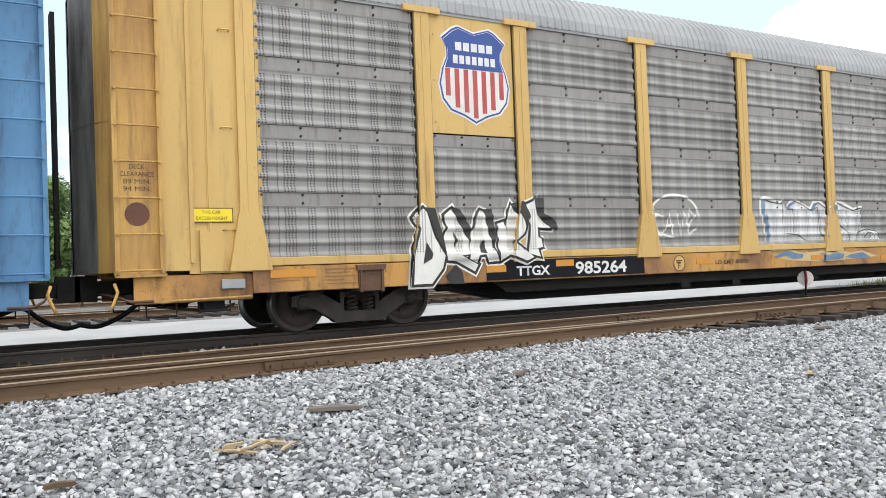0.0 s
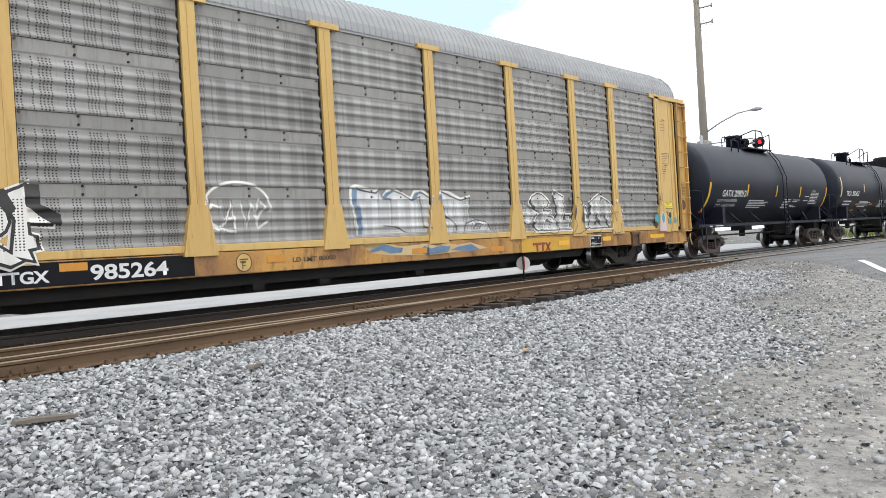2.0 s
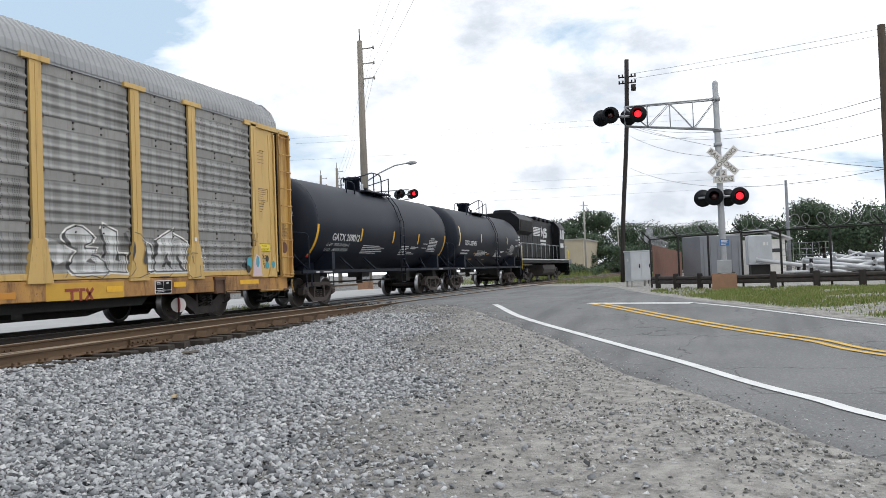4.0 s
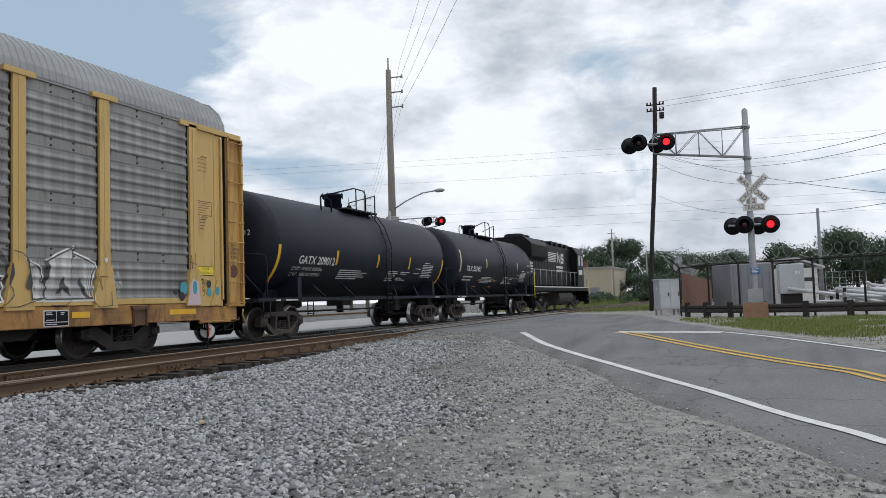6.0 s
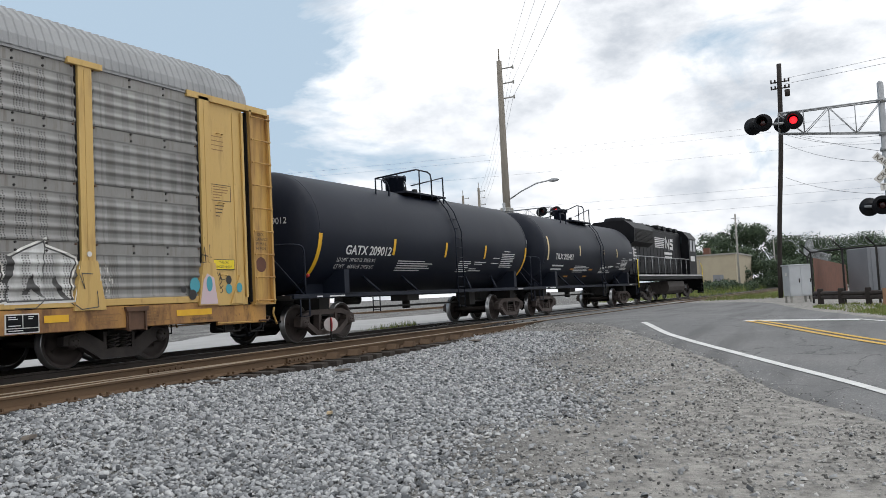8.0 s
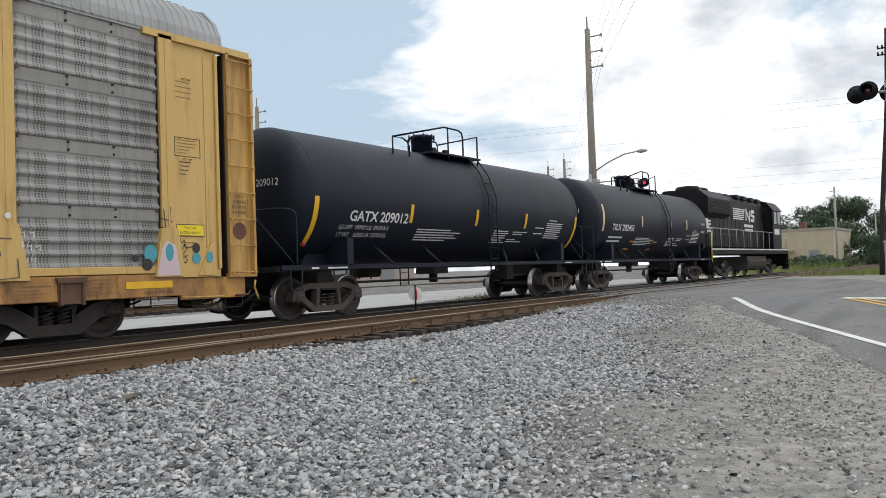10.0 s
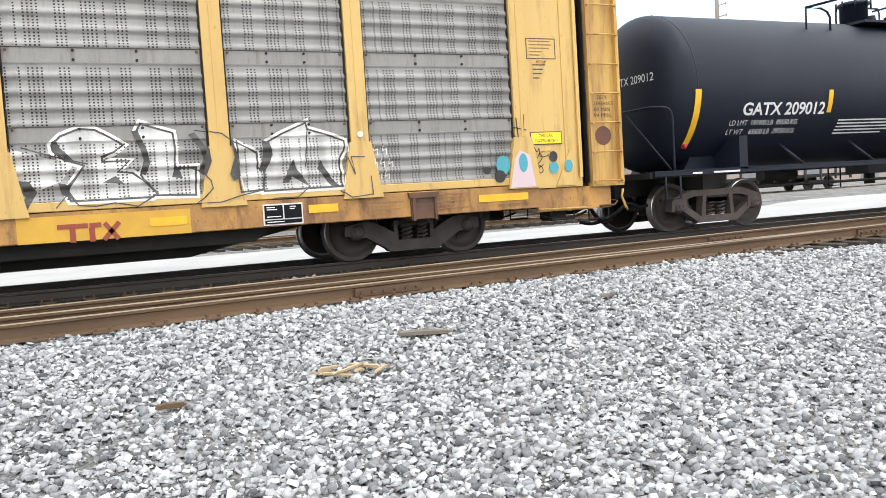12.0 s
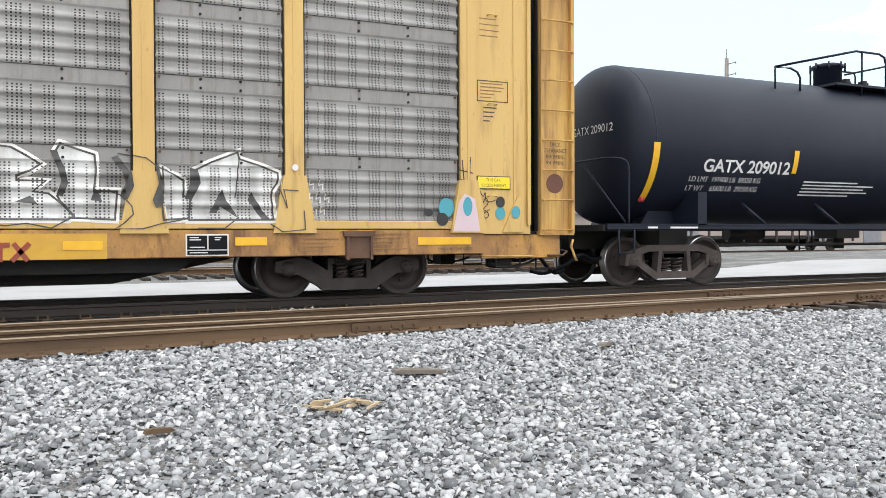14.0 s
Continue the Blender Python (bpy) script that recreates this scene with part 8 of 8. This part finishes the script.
# ---- plants ----
def leaf_cloud(blobs, count, size, seed, material=None):
    """Small leaf cards spread through uneven clumps."""
    rng = np.random.default_rng(seed)
    co, faces = [], []
    per = [max(20, int(count * r ** 2 / sum(b[3] ** 2 for b in blobs))) for *_, r in blobs]
    for (bx, by, bz, r), n in zip(blobs, per):
        d = rng.normal(size=(n, 3))
        d /= np.linalg.norm(d, axis=1)[:, None]
        rad = r * (0.55 + 0.5 * rng.random(n)) * (1 + 0.25 * np.sin(d[:, 0] * 5 + bx) * np.cos(d[:, 1] * 4 + by))
        c = np.array((bx, by, bz)) + d * rad[:, None] * (1, 1, 0.8)
        u = rng.normal(size=(n, 3))
        u /= np.linalg.norm(u, axis=1)[:, None]
        w = np.cross(u, d)
        s = size * (0.6 + 0.9 * rng.random(n))[:, None]
        q = np.stack([c - u * s, c + w * s * 0.6, c + u * s, c - w * s * 0.6], 1)
        base = len(co)
        co.extend(q.reshape(-1, 3).tolist())
        faces.extend([(base + 4 * i, base + 4 * i + 1, base + 4 * i + 2, base + 4 * i + 3) for i in range(n)])
    me = bpy.data.meshes.new("crown")
    me.from_pydata(co, [], faces)
    me.materials.append(material or M_LEAF)
    return me


def tree(x, y, h, w, seed, label, leaves=11000, material=None):
    rng = random.Random(seed)
    t = thing("tree", label, "tree", "trees", m=pose(x, y, -0.4))
    bm = bmesh.new()
    rod(bm, (0, 0, 0), (0.1 * w, 0, h * 0.45), 0.035 * h, 9, 0.022 * h)
    blobs = []
    for i in range(13):
        a, rr = rng.uniform(0, 6.28), w * 0.36 * rng.uniform(0.3, 1.0)
        z = h * rng.uniform(0.24, 0.86)
        r = w * rng.uniform(0.15, 0.27)
        blobs.append((rr * math.cos(a), rr * math.sin(a), z, r))
        rod(bm, (0.08 * w, 0, h * 0.4), (rr * math.cos(a), rr * math.sin(a), z), 0.012 * h, 6, 0.004 * h)
    blobs.append((0, 0, h - w * 0.2, w * 0.2))
    part("trunk", bm, M_BARK, t)
    part("crown", leaf_cloud(blobs, leaves, 0.016 * h + 0.02, seed, material), None, t)


for i, (x, y, h, w) in enumerate(((150, 33, 9.5, 10), (146, 27, 10.5, 10), (148, 22, 12, 11), (152, 16, 9.5, 10), (160, 10, 9, 11), (150, 6, 8.5, 9), (165, 40, 9, 10), (158, 3, 8, 9))):
    tree(x, y, h, w, 40 + i, "broad dark green tree in a distant wood")
for i, (x, y, h, w) in enumerate(((88, 1.2, 6.6, 6), (86, -3.0, 7.6, 6.5), (84, -6.2, 6.4, 6), (86, -9.6, 8.2, 6), (80, -12.6, 7.2, 7), (76, -16, 7.5, 7), (95, -12, 8.5, 8), (70, -20, 7, 7))):
    tree(x, y, h * 0.82, w * 1.05, 60 + i, "leafy green tree standing behind the fenced yard")
for i, (x, y, h, w) in enumerate(((-1.0, 44, 6.5, 6), (4.5, 46, 6.8, 6), (-8, 45, 7, 7))):
    tree(x, y, h, w, 80 + i, "bright green tree on the far side of the yard", 14000, M_LEAFBRIGHT)


def shrubs():
    rng = random.Random(9)
    for i in range(9):
        x, y = rng.uniform(78, 100), rng.uniform(13.5, 19.5)
        t = thing("shrub", "low leafy green shrub beside the track", "shrub", "shrubs", m=pose(x, y, -0.3))
        part("crown", leaf_cloud([(rng.uniform(-0.6, 0.6), rng.uniform(-0.6, 0.6), rng.uniform(0.5, 1.1), rng.uniform(0.6, 1.0)) for _ in range(4)], 1300, 0.14, 200 + i), None, t)
    for i in range(12):
        x, y = rng.uniform(116, 128), 5.5 + 1.5 * i + rng.uniform(-0.5, 0.5)
        t = thing("shrub", "tall leafy green bush closing the view along the track", "shrub", "far bushes", m=pose(x, y, -0.3))
        part("crown", leaf_cloud([(rng.uniform(-0.9, 0.9), rng.uniform(-0.9, 0.9), rng.uniform(0.5, 3.6), rng.uniform(0.9, 1.4)) for _ in range(8)], 2200, 0.18, 300 + i), None, t)


shrubs()


def grass(name, label, seed, count, place, hmin, hmax):
    rng = np.random.default_rng(seed)
    co, faces = [], []
    while len(faces) < count:
        x, y = place(rng)
        z = ground_z(x, y)
        h, a, w = rng.uniform(hmin, hmax), rng.uniform(0, 6.28), rng.uniform(0.008, 0.02)
        lean = rng.uniform(-0.5, 0.5, 2) * h
        b = len(co)
        co += [(x - w * math.cos(a), y - w * math.sin(a), z - 0.02), (x + w * math.cos(a), y + w * math.sin(a), z - 0.02), (x + lean[0], y + lean[1], z + h)]
        faces.append((b, b + 1, b + 2))
    me = bpy.data.meshes.new(name)
    me.from_pydata(co, [], faces)
    me.materials.append(M_GRASS)
    tagged(new(name, me), label, "grass", kind="stuff")


FAR_ROAD = smooth_line(FAR_EDGE, 200)


GUARD_LINE = smooth_line(GUARD, 80)


def verge(rng):
    """Between the road's far edge and the guardrail."""
    while True:
        x, y = rng.uniform(17, 33), rng.uniform(-9, 2.4)
        e = min(FAR_ROAD, key=lambda p: abs(p[0] - x) if p[1] < 5 else 99)
        g = min(GUARD_LINE, key=lambda p: abs(p[1] - y))
        if x < g[0] + 0.6 and y < e[1] - 0.4 - 0.5 * rng.random() and rng.random() < 0.12 + 0.88 * (noise.noise((x * 0.45, y * 0.45, 2)) > -0.12):
            return x, y


grass("grass", "patchy mown grass verge between road and fence", 3, 60000, verge, 0.03, 0.10)
grass("tall_weeds", "tall yellow-green weeds beside the distant track", 4, 9000, lambda rng: (rng.uniform(66, 108), rng.uniform(13.2, 22)), 0.3, 1.1)
grass("track_weeds", "low scrubby weeds between the track and the fenced yard", 6, 7000, lambda rng: (rng.uniform(48, 100), rng.uniform(5.2, 9.4)), 0.08, 0.4)
grass("yard_weeds", "sparse weeds along the tracks", 5, 250, lambda rng: (rng.uniform(23, 26), rng.uniform(15.0, 15.6)), 0.08, 0.25)


# ---- small litter ----
def litter():
    rng = random.Random(21)
    t = thing("wood_debris", "scatter of pale splintered wood on the ballast", "wood debris", m=pose(1.96, 6.06, ground_z(1.96, 6.06) + 0.045))
    for i in range(13):
        l, w = rng.uniform(0.08, 0.26), rng.uniform(0.008, 0.022)
        bm = bmesh.new()
        prism(bm, [(-l / 2, -w / 2), (l / 2 - 0.03, -w / 2), (l / 2, 0.0), (l / 2 - 0.02, w / 2), (-l / 2 + 0.02, w / 2)], -w, w)
        part("splinter", bm, M_WOOD, t, m=pose(rng.uniform(-0.22, 0.24), rng.uniform(-0.12, 0.12), rng.uniform(0, 0.04), 0, rng.uniform(-12, 12), rng.uniform(-40, 60)))
    for x, y, l, a, m, label in ((2.92, 6.85, 0.48, -8, M_OLDWOOD, "flat grey stick lying on the ballast"), (0.65, 5.86, 0.2, 10, M_RAIL, "rusty iron scrap on the ballast"), (8.23, 6.03, 0.22, 30, M_WOOD, "pale wood chip on the ballast"), (5.3, 7.4, 0.3, 40, M_OLDWOOD, "grey wood offcut on the ballast"), (11.6, 8.2, 0.5, 15, M_OLDWOOD, "grey broken tie end near the rail"), (17.5, 8.6, 0.7, 10, M_OLDWOOD, "dark splintered tie piece near the rail")):
        z = ground_z(x, y) + 0.055
        t = thing("wood_scrap", label, "scrap", m=pose(x, y, z, 0, 3, a))
        bm = bmesh.new()
        w = l * 0.12
        prism(bm, [(-l / 2, -0.012), (l * 0.3, -0.015), (l / 2, -0.004), (l / 2 - 0.02, 0.014), (-l * 0.2, 0.02), (-l / 2 + 0.015, 0.012)], -w, w)
        part("piece", bm, m, t)


litter()


# ---- movement ----
def travel(t):
    """How far the train has rolled by t seconds: a smooth curve through the known stations."""
    k = max(i for i in range(len(TRAVEL) - 1) if TRAVEL[i][0] <= t + 1e-9) if t < TRAVEL[-1][0] else len(TRAVEL) - 2

    def slope(i):
        if i <= 0 or i >= len(TRAVEL) - 1:
            i = min(max(i, 1), len(TRAVEL) - 2)
        return (TRAVEL[i + 1][1] - TRAVEL[i - 1][1]) / (TRAVEL[i + 1][0] - TRAVEL[i - 1][0])

    (t0, s0), (t1, s1) = TRAVEL[k], TRAVEL[k + 1]
    h = t1 - t0
    u = (t - t0) / h
    return s0 * (1 + 2 * u) * (1 - u) ** 2 + slope(k) * h * u * (1 - u) ** 2 + s1 * u * u * (3 - 2 * u) + slope(k + 1) * h * u * u * (u - 1)


def motions():
    ticks = [0.2 * i for i in range(71)]
    for car, x in CARS:
        walk(car, [(t, pose(x + travel(t), TRACK_Y, 0)) for t in ticks])
    for ob, x, r, start in SPUN:
        walk(ob, [(t, pose(x, 0, r, 0, math.degrees(start + travel(t) / r), 0)) for t in ticks])


motions()
